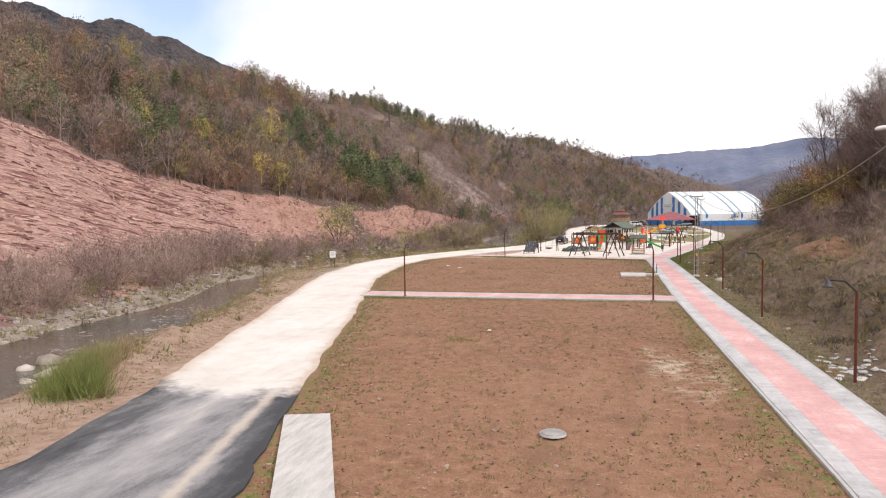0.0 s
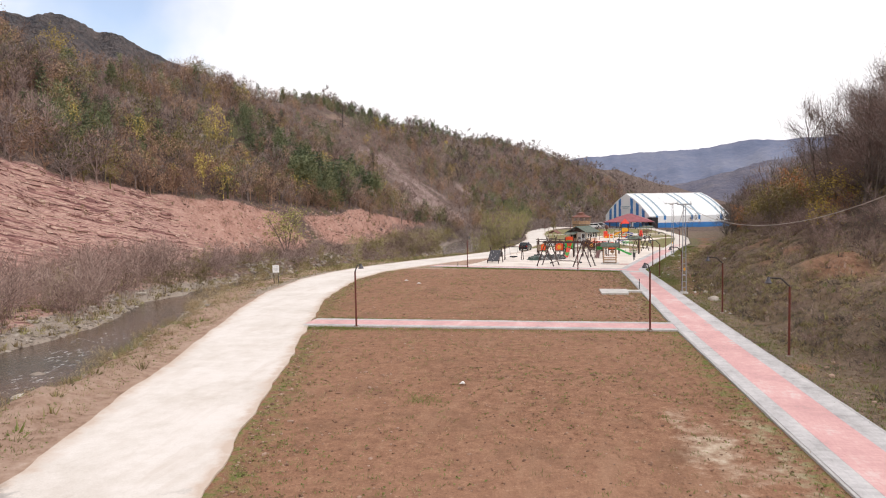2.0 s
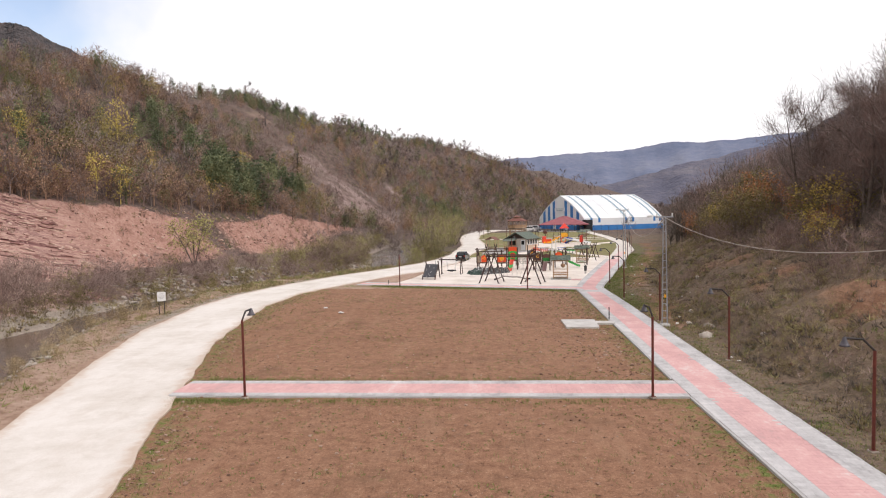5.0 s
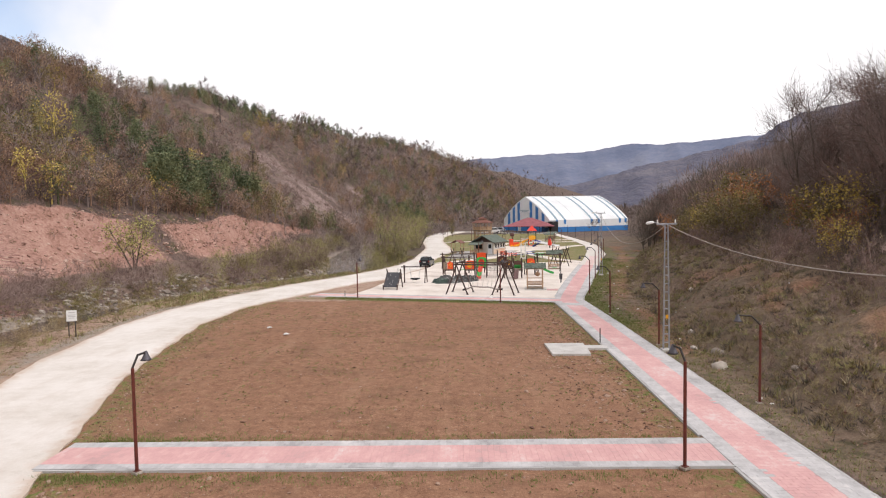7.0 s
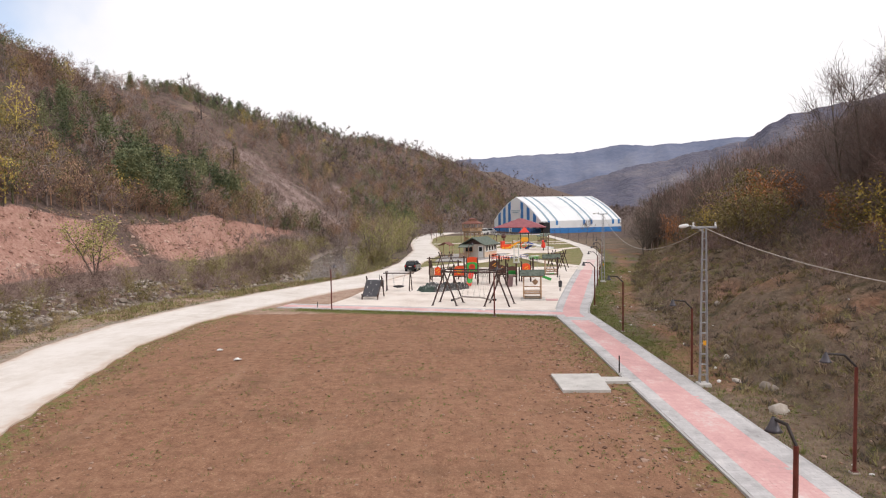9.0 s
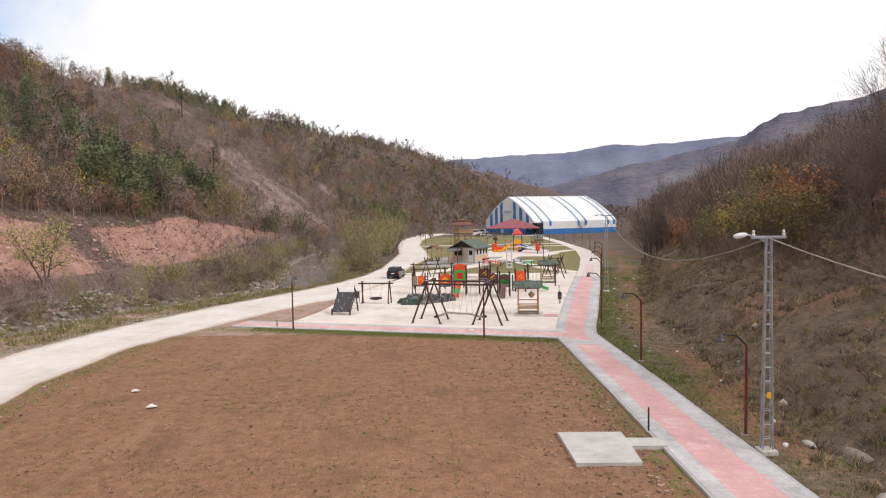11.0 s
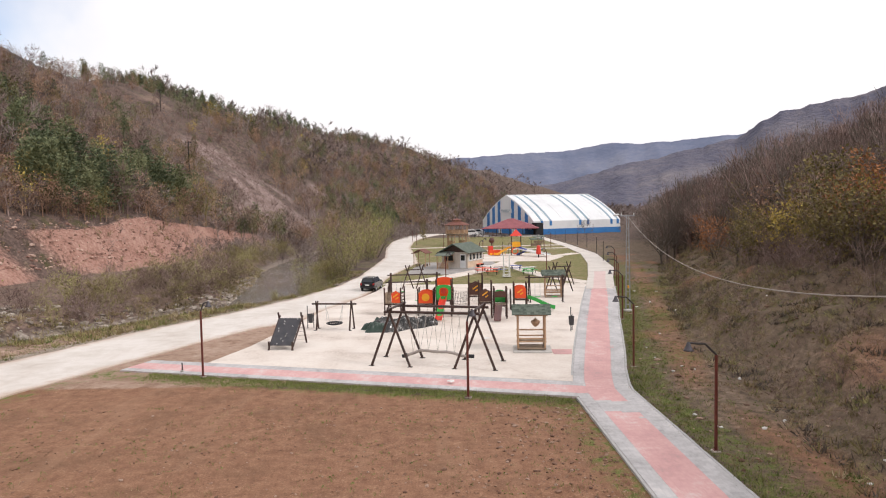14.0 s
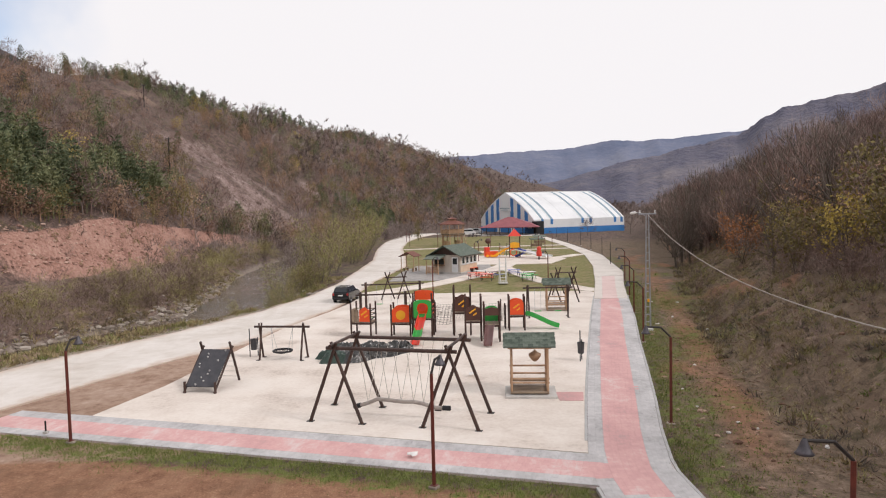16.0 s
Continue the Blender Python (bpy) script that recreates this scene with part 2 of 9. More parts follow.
def road_material():
    """Pale concrete, which ends in a ragged edge over dusty asphalt."""
    m, n, l, b = shader("pale_road_concrete_and_asphalt")
    tc = n.new("ShaderNodeTexCoord").outputs["Object"]
    big, mid, fine = noise_tex(n, l, tc, 0.22, 5, 0.6), noise_tex(n, l, tc, 1.3, 5, 0.65), noise_tex(n, l, tc, 22, 3)
    c = ramp(n, l, calc(n, l, "ADD", calc(n, l, "MULTIPLY", big, 0.6), calc(n, l, "MULTIPLY", mid, 0.4)), [(0.30, (0.48, 0.41, 0.355)), (0.42, (0.60, 0.545, 0.49)), (0.55, (0.70, 0.65, 0.605)), (0.75, (0.76, 0.725, 0.69))])
    c = mix(n, l, 0.18, c, ramp(n, l, fine, [(0.3, (0.42, 0.38, 0.34)), (0.7, (0.82, 0.79, 0.75))]))
    rim = n.new("ShaderNodeAttribute")
    rim.attribute_name = "rim"
    rim = rim.outputs["Fac"]
    # wheel-worn streaks, and earth carried in from both sides
    lane = noise_tex(n, l, tc, 1.2, 5, 0.65, (1.0, 0.16, 1))
    c = mix(n, l, calc(n, l, "MULTIPLY", calc(n, l, "SUBTRACT", lane, 0.52), 3.0, True), c, (0.56, 0.49, 0.43))
    soiled = calc(n, l, "ADD", calc(n, l, "MULTIPLY", calc(n, l, "SUBTRACT", rim, 0.84), 5.0), calc(n, l, "MULTIPLY", calc(n, l, "SUBTRACT", mid, 0.42), 4.0))
    soiled = calc(n, l, "MULTIPLY", soiled, calc(n, l, "MULTIPLY", calc(n, l, "SUBTRACT", rim, 0.55), 2.4, True), True)
    c = mix(n, l, calc(n, l, "MULTIPLY", soiled, 0.85), c, (0.50, 0.385, 0.305))
    streak = noise_tex(n, l, tc, 0.8, 6, 0.68, (1.0, 0.30, 1))
    worn = calc(n, l, "ADD", calc(n, l, "MULTIPLY", streak, 0.75), calc(n, l, "MULTIPLY", fine, 0.15))
    worn = calc(n, l, "ADD", worn, calc(n, l, "MULTIPLY", calc(n, l, "SUBTRACT", 0.62, rim), 0.34))
    tar = ramp(n, l, worn, [(0.30, (0.04, 0.04, 0.045)), (0.42, (0.10, 0.097, 0.102)), (0.54, (0.24, 0.23, 0.235)), (0.68, (0.36, 0.34, 0.335)), (0.80, (0.52, 0.46, 0.41))])
    sep = n.new("ShaderNodeSeparateXYZ")
    l.new(tc, sep.inputs[0])
    off = calc(n, l, "ABSOLUTE", calc(n, l, "ADD", calc(n, l, "ADD", sep.outputs[0], 9.73), calc(n, l, "MULTIPLY", sep.outputs[1], 0.224)))
    off = calc(n, l, "MULTIPLY", calc(n, l, "SUBTRACT", calc(n, l, "ADD", 0.05, calc(n, l, "MULTIPLY", mid, 0.5)), off), 4.0, True)
    tar = mix(n, l, calc(n, l, "MULTIPLY", off, 0.75), tar, (0.55, 0.47, 0.40))
    w = calc(n, l, "ADD", sep.outputs[1], calc(n, l, "MULTIPLY", calc(n, l, "SUBTRACT", noise_tex(n, l, tc, 0.7, 5, 0.65), 0.5), 6.0))
    w = calc(n, l, "SUBTRACT", w, calc(n, l, "MULTIPLY", rim, 1.5))
    l.new(mix(n, l, calc(n, l, "MULTIPLY", calc(n, l, "ADD", w, 8.6), 0.6, True), tar, c), b.inputs["Base Color"])
    b.inputs["Roughness"].default_value = 0.9
    bump(n, l, b, fine, 0.25, 0.01)
    return m


MAT = {
    "ground": ground_material(),
    "road": road_material(),
    "yard": surface("cream_yard_concrete", [(0.45, 0.37, 0.315), (0.64, 0.56, 0.495), (0.725, 0.655, 0.59), (0.76, 0.70, 0.64)], 0.35, 6, 0.9, relief=0.15),
    "water": None,
}
m, n, l, b = shader("muddy_river_water")
tc = n.new("ShaderNodeTexCoord").outputs["Object"]
riffle = noise_tex(n, l, tc, 0.16, 3, 0.6, (1.0, 0.5, 1))
sep = n.new("ShaderNodeSeparateXYZ")
l.new(tc, sep.inputs[0])
# more of the white, for denser ripple glints, beyond the play yard
shallow = calc(n, l, "MULTIPLY", calc(n, l, "MULTIPLY", calc(n, l, "SUBTRACT", sep.outputs[1], 70.0), 0.033, True), 0.12)
murk = ramp(n, l, noise_tex(n, l, tc, 0.10, 3), [(0.35, (0.12, 0.066, 0.045)), (0.65, (0.06, 0.052, 0.042))])
# white water, with sky glints off the ripples painted in the same white
foam_glint = calc(n, l, "MULTIPLY", calc(n, l, "SUBTRACT", noise_tex(n, l, tc, 2.6, 5, 0.7, (1.3, 0.7, 1)), 0.575), 9.0, True)
foam_glint = calc(n, l, "MULTIPLY", foam_glint, calc(n, l, "MULTIPLY", calc(n, l, "SUBTRACT", calc(n, l, "ADD", riffle, shallow), 0.53), 8.0, True))
l.new(mix(n, l, foam_glint, murk, (0.62, 0.62, 0.60)), b.inputs["Base Color"])
l.new(calc(n, l, "ADD", calc(n, l, "MULTIPLY", foam_glint, 0.6), 0.10), b.inputs["Roughness"])
bump(n, l, b, noise_tex(n, l, tc, 3.0, 4, 0.6, (1.4, 0.6, 1)), 0.8, 0.10)
MAT["water"] = m


# ---- mesh helpers ----
def mesh_obj(name, verts, faces, material, parent=None, label="", smooth=False):
    me = bpy.data.meshes.new(name)
    me.from_pydata(verts, [], faces)
    me.update()
    if material:
        me.materials.append(material)
    if smooth:
        me.shade_smooth()
    ob = new(name, me)
    if parent:
        ob.parent = parent
    if label:
        ob["label"] = label
    return ob


def soup(name, verts, tris, material, parent=None, label="", flat=False, tone=None):
    """A mesh from numpy arrays of vertices and triangles."""
    me = bpy.data.meshes.new(name)
    me.vertices.add(len(verts))
    me.vertices.foreach_set("co", np.asarray(verts, np.float32).ravel())
    k = len(tris)
    me.loops.add(k * 3)
    me.loops.foreach_set("vertex_index", np.asarray(tris, np.int32).ravel())
    me.polygons.add(k)
    me.polygons.foreach_set("loop_start", np.arange(0, k * 3, 3, dtype=np.int32))
    me.update(calc_edges=True)
    a = me.attributes.new("tone", "FLOAT", "POINT")
    a.data.foreach_set("value", np.full(len(verts), 0.5, np.float32) if tone is None else np.asarray(tone, np.float32))
    if flat:
        me.shade_flat()
    me.materials.append(material)
    ob = new(name, me)
    if parent:
        ob.parent = parent
    if label:
        ob["label"] = label
    return ob


def vnoise(x, y, seed=0):
    """Value noise on arrays, 0 to 1."""
    xi, yi = np.floor(x).astype(np.int64), np.floor(y).astype(np.int64)
    fx, fy = x - xi, y - yi
    fx, fy = fx * fx * (3 - 2 * fx), fy * fy * (3 - 2 * fy)

    def h(a, c):
        k = (a * 374761393 + c * 668265263 + seed * 1442695041) & 0xFFFFFFFF
        k = ((k ^ (k >> 13)) * 1274126177) & 0xFFFFFFFF
        return ((k ^ (k >> 16)) & 0xFFFF) / 65535.0

    return (h(xi, yi) * (1 - fx) + h(xi + 1, yi) * fx) * (1 - fy) + (h(xi, yi + 1) * (1 - fx) + h(xi + 1, yi + 1) * fx) * fy


def fbm(x, y, seed=0, octaves=4):
    s, a = 0.0, 0.5
    for k in range(octaves):
        s, a, x, y = s + a * vnoise(x, y, seed + k), a * 0.5, x * 2.03 + 7.1, y * 2.03 + 3.7
    return s


def step(a, b, v):
    t = np.clip((v - a) / (b - a), 0, 1)
    return t * t * (3 - 2 * t)


# ---- the lie of the land ----
def line(ys, xs):
    return lambda y: np.interp(y, ys, xs)


river_x = line([-90, -30, -5, 10, 28, 40, 60, 72, 84, 98, 107, 125, 146, 170, 200, 250, 320, 420, 600], [-16, -22, -26.5, -28.5, -32, -36.5, -37, -34, -28.5, -21, -18.5, -21, -25.5, -28, -28, -22, -6, 30, 100])
river_w = line([-90, 10, 22, 30, 45, 75, 90, 105, 135, 160, 200, 600], [4.6, 4.6, 3.0, 2.2, 2.4, 2.6, 3.4, 3.7, 3.7, 3.4, 3.0, 2.5])
road_left = line([-60, -14, -8.2, -4.2, 1.7, 8, 16, 21, 26, 35.6, 47, 55, 64.6, 75.5, 85.4, 95, 105, 117, 155, 190, 225, 260, 290], [-10.2, -11.3, -12.5, -13.6, -15.4, -17, -19.4, -20.8, -22.3, -24.7, -26.0, -26.0, -24.2, -20.7, -16.3, -12.9, -10.7, -9.6, -9.5, -12, -13.2, -12, -7])
road_right = line([-60, -14.5, -9.8, -4.2, 0.3, 8.8, 20, 32, 47.5, 56, 61, 67, 76, 80.5, 86, 94, 100, 117, 140, 165, 190, 225, 255, 278], [-0.5, -5.0, -6.5, -8.0, -9.4, -11.6, -14.7, -18, -20.1, -19.8, -18.3, -16.2, -12.8, -9.9, -9.0, -7.1, -6.3, -5.7, -3, -4.5, -6.5, -7, -5, 0])
walk_left = line([-60, -11, 20, 57.5, 60, 66.4, 75.6, 87.6, 100, 112, 132, 156, 185, 198, 240, 280], [9.0, 7.95, 6.95, 6.6, 6.9, 8.2, 10.2, 12.9, 15.8, 18.5, 22.6, 26.3, 28.2, 28.6, 29.5, 30])
walk_right = line([-60, -6, 20, 58.4, 62, 66.2, 72, 78.6, 87.2, 96.5, 110, 123, 155, 198, 240, 280], [11.5, 10.45, 9.75, 9.1, 9.85, 10.9, 12.25, 13.75, 15.85, 17.9, 21, 24.3, 29, 31, 32, 32.5])
cliff_base = line([-120, 0, 48, 98, 125, 135, 158, 190, 250, 326, 400, 503, 700, 1200], [-40, -50, -56, -57, -53, -50, -46.5, -40, -25, -12, 10, 44, 110, 300])
cliff_rise = line([-120, 20, 45, 61, 90, 105, 120, 135, 150, 165, 190, 215, 1200], [24, 23, 19, 14.5, 10.5, 9.5, 7.0, 6.5, 8.0, 7.0, 4.0, 1.0, 0.0])
cliff_run = line([-120, 20, 45, 61, 90, 105, 135, 158, 190, 1200], [24, 22, 19, 17, 13, 8, 5.5, 5, 4, 3])
hill_cap = line([0, 95, 108, 125, 138, 150, 165, 185, 200, 250, 294, 345, 395, 1200], [4, 4, 12, 30, 26, 14, 8, 12, 19, 44, 36, 62, 90, 90])
hill_turn = line([0, 95, 130, 160, 200, 245, 1200], [38, 41, 48, 54, 58, 60, 60])
right_foot = line([-120, 0, 23, 38, 57, 68, 76, 90, 110, 150, 200, 260, 330, 420, 700, 1200], [12.5, 12.3, 12.3, 12.4, 15.5, 16.5, 18.5, 22, 28, 40, 52, 70, 96, 140, 270, 480])


def scree_at(y, up):
    """How much of the slope is bare scree: a broad slip that runs down the hill, and a pink one beyond it."""
    a = np.exp(-((y - 224 - 1.05 * (up - 8)) / 28) ** 2) * step(0, 5, up) * (1 - step(50, 62, up))
    return np.maximum(a, 0.9 * np.exp(-(((y - 306) / 13) ** 2 + ((up - 24) / 10) ** 2)))


def valley(y):
    return -0.008 * np.clip(y - 45, 0, 215)


def height(x, y):
    x, y = np.asarray(x, float), np.asarray(y, float)
    z = valley(y)
    rough = fbm(x * 0.6, y * 0.6, 3, 3) - 0.45
    free = np.clip(np.maximum(step(0.3, 4, road_left(y) - x), step(0.5, 5, x - walk_right(y))), 0, 1)
    z = z + rough * 0.5 * free + (0.08 * (fbm(x * 0.9, y * 0.9, 11, 3) - 0.45) - 0.035) * (1 - free)
    # spoil heaped along the road's outer side
    z = z + 0.75 * np.exp(-((road_left(y) - x - 2.6) / 1.2) ** 2) * step(-12, 0, y) * (1 - step(30, 46, y)) * np.clip(2.2 * (fbm(x * 0.35, y * 0.3, 13, 3) - 0.22), 0, 1)
    # left hill: the cut face, then the wooded slope above it
    d = cliff_base(y) - x + (fbm(x * 0.05, y * 0.05, 21, 3) - 0.45) * 9
    run, rise = cliff_run(y), cliff_rise(y)
    t = np.clip(d / run, 0, 1)
    face = rise * (t * 0.75 + 0.25 * t * t)
    up = np.clip(d - run, 0, None)
    grade = 0.48 - 0.12 * step(240, 400, y) - 0.08 * step(400, 520, y)
    cap, turn = hill_cap(y), hill_turn(y)
    slope = 0.62 * np.minimum(up, turn) + grade * np.minimum(np.clip(up - turn, 0, None), cap) + 0.10 * grade * np.clip(up - turn - cap, 0, None)
    gully = (fbm(x * 0.018 + 4, y * 0.022, 31, 4) - 0.47)
    lump = gully * np.clip(up, 0, 70) * 0.42
    z = z + face + slope * 1.0 + lump + np.where(d > 0, (fbm(x * 0.3, y * 0.3, 41, 3) - 0.45) * np.clip(d, 0, 3) * 0.45, 0)
    # bedding ledges on the old face
    bed = (z + y * 0.22 + 1.2 * fbm(x * 0.1, y * 0.1, 5, 2))
    saw = (bed * 1.15) % 1.0
    z = z + np.where((t > 0.02) & (t < 0.98) & (y < 96), (np.minimum(saw * 1.5, 3.0 - 3.0 * saw) - 0.5) * 0.34 * step(96, 80, y) * np.clip(2.6 * (fbm(x * 0.13, y * 0.07, 6, 2) - 0.14), 0, 1), 0)
    # right hill
    e = x - right_foot(y) + (fbm(x * 0.11, y * 0.11, 51, 3) - 0.45) * 4
    e = np.clip(e, 0, None)
    z = z + 0.7 * step(0.2, 2.2, e) + 0.40 * np.minimum(e, 9) + 0.40 * np.clip(e - 9, 0, 30) + 0.22 * np.clip(e - 39, 0, 120) + 0.12 * np.clip(e - 174, 0, None)
    z = z + np.where(e > 0, (fbm(x * 0.02, y * 0.02, 61, 4) - 0.45) * np.clip(e, 0, 60) * 0.4, 0)
    z = z + np.where((e > 0) & (e < 30), (fbm(x * 0.45, y * 0.45, 71, 3) - 0.45) * np.clip(e, 0, 2.5) * 0.9, 0)
    # the river bed
    r = np.abs(x - river_x(y)) - river_w(y) + (fbm(x * 0.25, y * 0.25, 81, 2) - 0.4) * 1.6
    z = z - 2.3 * (1 - step(-1.0, 5.0, r)) * (x < road_left(y) - 0.8)
    return z


def grid_lines(parts):
    out = []
    for a, c, k in parts:
        out += list(np.linspace(a, c, k, endpoint=False))
    return np.array(out + [parts[-1][1]])


def build_ground():
    gx = grid_lines([(-3200, -600, 16), (-600, -200, 34), (-200, -82, 50), (-82, -46, 132), (-46, 34, 100), (34, 120, 44), (120, 600, 34), (600, 3200, 16)])
    gy = grid_lines([(-900, -120, 14), (-120, -30, 30), (-30, 112, 180), (112, 330, 110), (330, 700, 60), (700, 3800, 34)])
    X, Y = np.meshgrid(gx, gy)
    Z = height(X, Y)
    far = step(700, 1500, np.hypot(X, Y - 100))
    Z = Z * (1 - far)
    h, w = X.shape
    idx = np.arange(h * w).reshape(h, w)
    quads = np.stack([idx[:-1, :-1], idx[:-1, 1:], idx[1:, 1:], idx[1:, :-1]], -1).reshape(-1, 4)
    ob = mesh_obj("ground", np.stack([X, Y, Z], -1).reshape(-1, 3).tolist(), quads.tolist(), MAT["ground"], smooth=True)
    t = (cliff_base(Y) - X + (fbm(X * 0.05, Y * 0.05, 21, 3) - 0.45) * 9) / cliff_run(Y)
    rock = step(-0.15, 0.1, t) * (1 - step(0.95, 1.15, t)) * (1 - step(186, 204, Y)) * step(-90, -60, Y)
    rock = np.maximum(rock, 0.75 * (X < river_x(Y) - river_w(Y) - 2.5) * (t < 0.5) * (Y < 62) * step(-90, -60, Y) * (0.4 + 0.9 * fbm(X * 0.2, Y * 0.2, 19, 3)))
    gap = np.exp(-((Y - 122 - (X + 55) * 0.5) / 5.0) ** 2)
    rock = rock * (1 - gap * 0.8)
    bedded = 1 - step(78, 98, Y + (X + 60) * 0.4)
    up = cliff_base(Y) - X - cliff_run(Y)
    scree = scree_at(Y, up) * np.clip(0.62 + 2.4 * (fbm((Y - up * 0.6) * 0.17, up * 0.05, 17, 4) - 0.40), 0.0, 1.0)
    scree = np.maximum(scree, 0.9 * np.exp(-(((Y - 427) / 14) ** 2 + ((up - 24) / 9) ** 2)))
    inside = (X > road_right(Y) - 1) & (X < walk_left(Y) + 1)
    soil = inside * (1 - step(56.5, 58.5, Y + 0.27 * (X - 2))) * 1.0
    strip = (X > road_right(Y) - 1) & (X < -6) & (Y > 60) & (Y < 98)
    soil = np.maximum(soil, strip * 0.9 * (Y < 58))
    lawn = inside * step(100, 106, Y) * (1 - step(245, 262, Y)) * 1.0
    edge_w = 2.4
    weed = np.maximum(0.6 * (1 - step(0.3, edge_w, np.abs(X - road_right(Y)))), 0.6 * (1 - step(0.3, edge_w, np.abs(X - walk_left(Y))))) * (Y < 62)
    weed = np.maximum(weed, 0.9 * (1 - step(0.2, 1.6, np.abs(Y + 0.305 * (X - 2) - 57.8))) * inside)
    beside = X - walk_right(Y)
    drift = fbm(X * 0.22, Y * 0.16, 91, 3)
    weed = np.maximum(weed, step(0, 0.4, beside) * np.maximum(1 - step(1.0, 2.4, beside), (1 - 0.75 * step(3, 7, beside)) * (1 - step(12, 20, beside)) * np.clip((drift - 0.42) * 7, 0, 1)) * (Y < 150) * (0.2 + 0.8 * step(30, 56, Y)))
    weed = np.maximum(weed, 0.55 * (X < road_left(Y)) * (X > river_x(Y)) * np.clip((drift - 0.46) * 7, 0, 1) * (Y > -25) * (Y < 240))
    straw = np.exp(-(((X - 5.6 + 0.05 * Y) / 2.0) ** 2 + ((Y - 0.5) / 6.0) ** 2)) * np.clip(2.6 * (fbm(X * 1.5, Y * 0.4, 33, 3) - 0.14), 0, 1) * 0.85
    r = np.abs(X - river_x(Y)) - river_w(Y)
    gravel = (1 - step(2.2 - 1.2 * step(50, 70, Y), 5.0 - 1.6 * step(50, 70, Y), r)) * (X < road_left(Y) - 0.4) * step(-70, -60, Y)
    gravel = gravel * (1 - 0.45 * step(45, 70, Y))
    gravel = np.maximum(gravel, 0.8 * (1 - step(0.1, 1.2, np.abs(X - road_left(Y) + 0.8))) * (Y > 25) * (Y < 110))
    bare = 1 - step(24, 40, Y)
    dust = (X < road_left(Y) + 1) * (1 - step(2.5 + 3 * bare, 9 + 4 * bare, road_left(Y) - X)) * step(-80, -60, Y) * (1 - step(60, 110, Y)) * (0.72 + 0.26 * bare)
    gravel = gravel * (1 - 0.6 * bare * (X > river_x(Y)))
    weed = weed * (1 - 0.7 * bare * (X < road_left(Y)))
    soil = np.maximum(soil, 0.95 * np.exp(-((beside - 3.2) / 1.3) ** 2) * (Y > 44) * (Y < 150) * np.clip(0.6 + 1.2 * (drift - 0.3), 0, 1))
    soil = np.maximum(soil, 0.9 * np.exp(-(((beside - 1.6) / 1.5) ** 2 + ((Y - 41) / 7) ** 2)))
    soil = np.maximum(soil, 0.85 * np.exp(-(((X - 18.6) / 2.4) ** 2 + ((Y - 53) / 7) ** 2)))
    dust = np.maximum(dust, 0.85 * strip)
    dust = np.maximum(dust, 0.5 * np.exp(-(((X + 101) / 5) ** 2 + ((Y - 284) / 24) ** 2)))
    dust = np.maximum(dust, 0.34 * (beside > 1.5) * (1 - step(9, 16, beside)) * (1 - step(0.36, 0.46, drift)) * (Y > -10) * (Y < 160))
    dust = np.maximum(dust, 0.38 * (X < river_x(Y) - river_w(Y) - 2) * (t < 0.05) * (Y > 60) * (Y < 175))
    meadow = step(0.0, 0.6, beside) * (1 - step(8, 13, X - right_foot(Y))) * (Y > -40) * (1 - step(150, 260, Y)) * 0.95
    soil = np.maximum(soil, meadow * 0.8 * np.clip((fbm(X * 0.32, Y * 0.2, 97, 3) - 0.55) * 9, 0, 1))
    soil = np.maximum(soil, 0.75 * np.exp(-(((X - 17.6) / 2.6) ** 2 + ((Y - 26) / 5) ** 2)))
    for k, v in (("meadow", meadow), ("dust", dust), ("rock", rock), ("bedded", bedded), ("scree", scree), ("soil", soil), ("lawn", lawn), ("weed", weed), ("straw", straw), ("gravel", gravel)):
        a = ob.data.attributes.new(k, "FLOAT", "POINT")
        a.data.foreach_set("value", np.clip(v, 0, 1).astype(np.float32).ravel())
    tagged(ob, "valley ground of red soil, dry grass and cut pink marl", "ground", kind="structure")
    return ob


build_ground()


def gz(x, y):
    return float(height(x, y))


def ribbon(name, left, right, y0, y1, material, lift, across=16, pace=0.8, fray=0.0, thick=0.25, seed=5):
    """A sheet laid between two edges, with thickness at its rims."""
    ys = np.arange(y0, y1 + 1e-6, pace)
    verts, faces, k = [], [], across + 1
    for y in ys:
        a = float(left(y)) + fray * (float(fbm(y * 0.7, 3.3, seed, 3)) - 0.45)
        c = float(right(y)) + fray * (float(fbm(y * 0.7, 9.1, seed + 9, 3)) - 0.45)
        zz = float(valley(y)) + lift
        row = [(a, y, zz - thick)] + [(a + (c - a) * i / across, y, zz) for i in range(k)] + [(c, y, zz - thick)]
        verts += row
    w = k + 2
    for j in range(len(ys) - 1):
        for i in range(w - 1):
            faces.append((j * w + i, j * w + i + 1, (j + 1) * w + i + 1, (j + 1) * w + i))
    ob = mesh_obj(name, verts, faces, material)
    rim = ob.data.attributes.new("rim", "FLOAT", "POINT")
    one = [1.0] + [abs(2 * i / across - 1) for i in range(k)] + [1.0]
    rim.data.foreach_set("value", np.array(one * len(ys), np.float32))
    return ob


ROAD_Z = 0.03
tagged(ribbon("road", road_left, road_right, -60, 288, MAT["road"], ROAD_Z, fray=0.45, pace=0.5), "pale dusty concrete road that meets dark asphalt", "road", kind="structure")

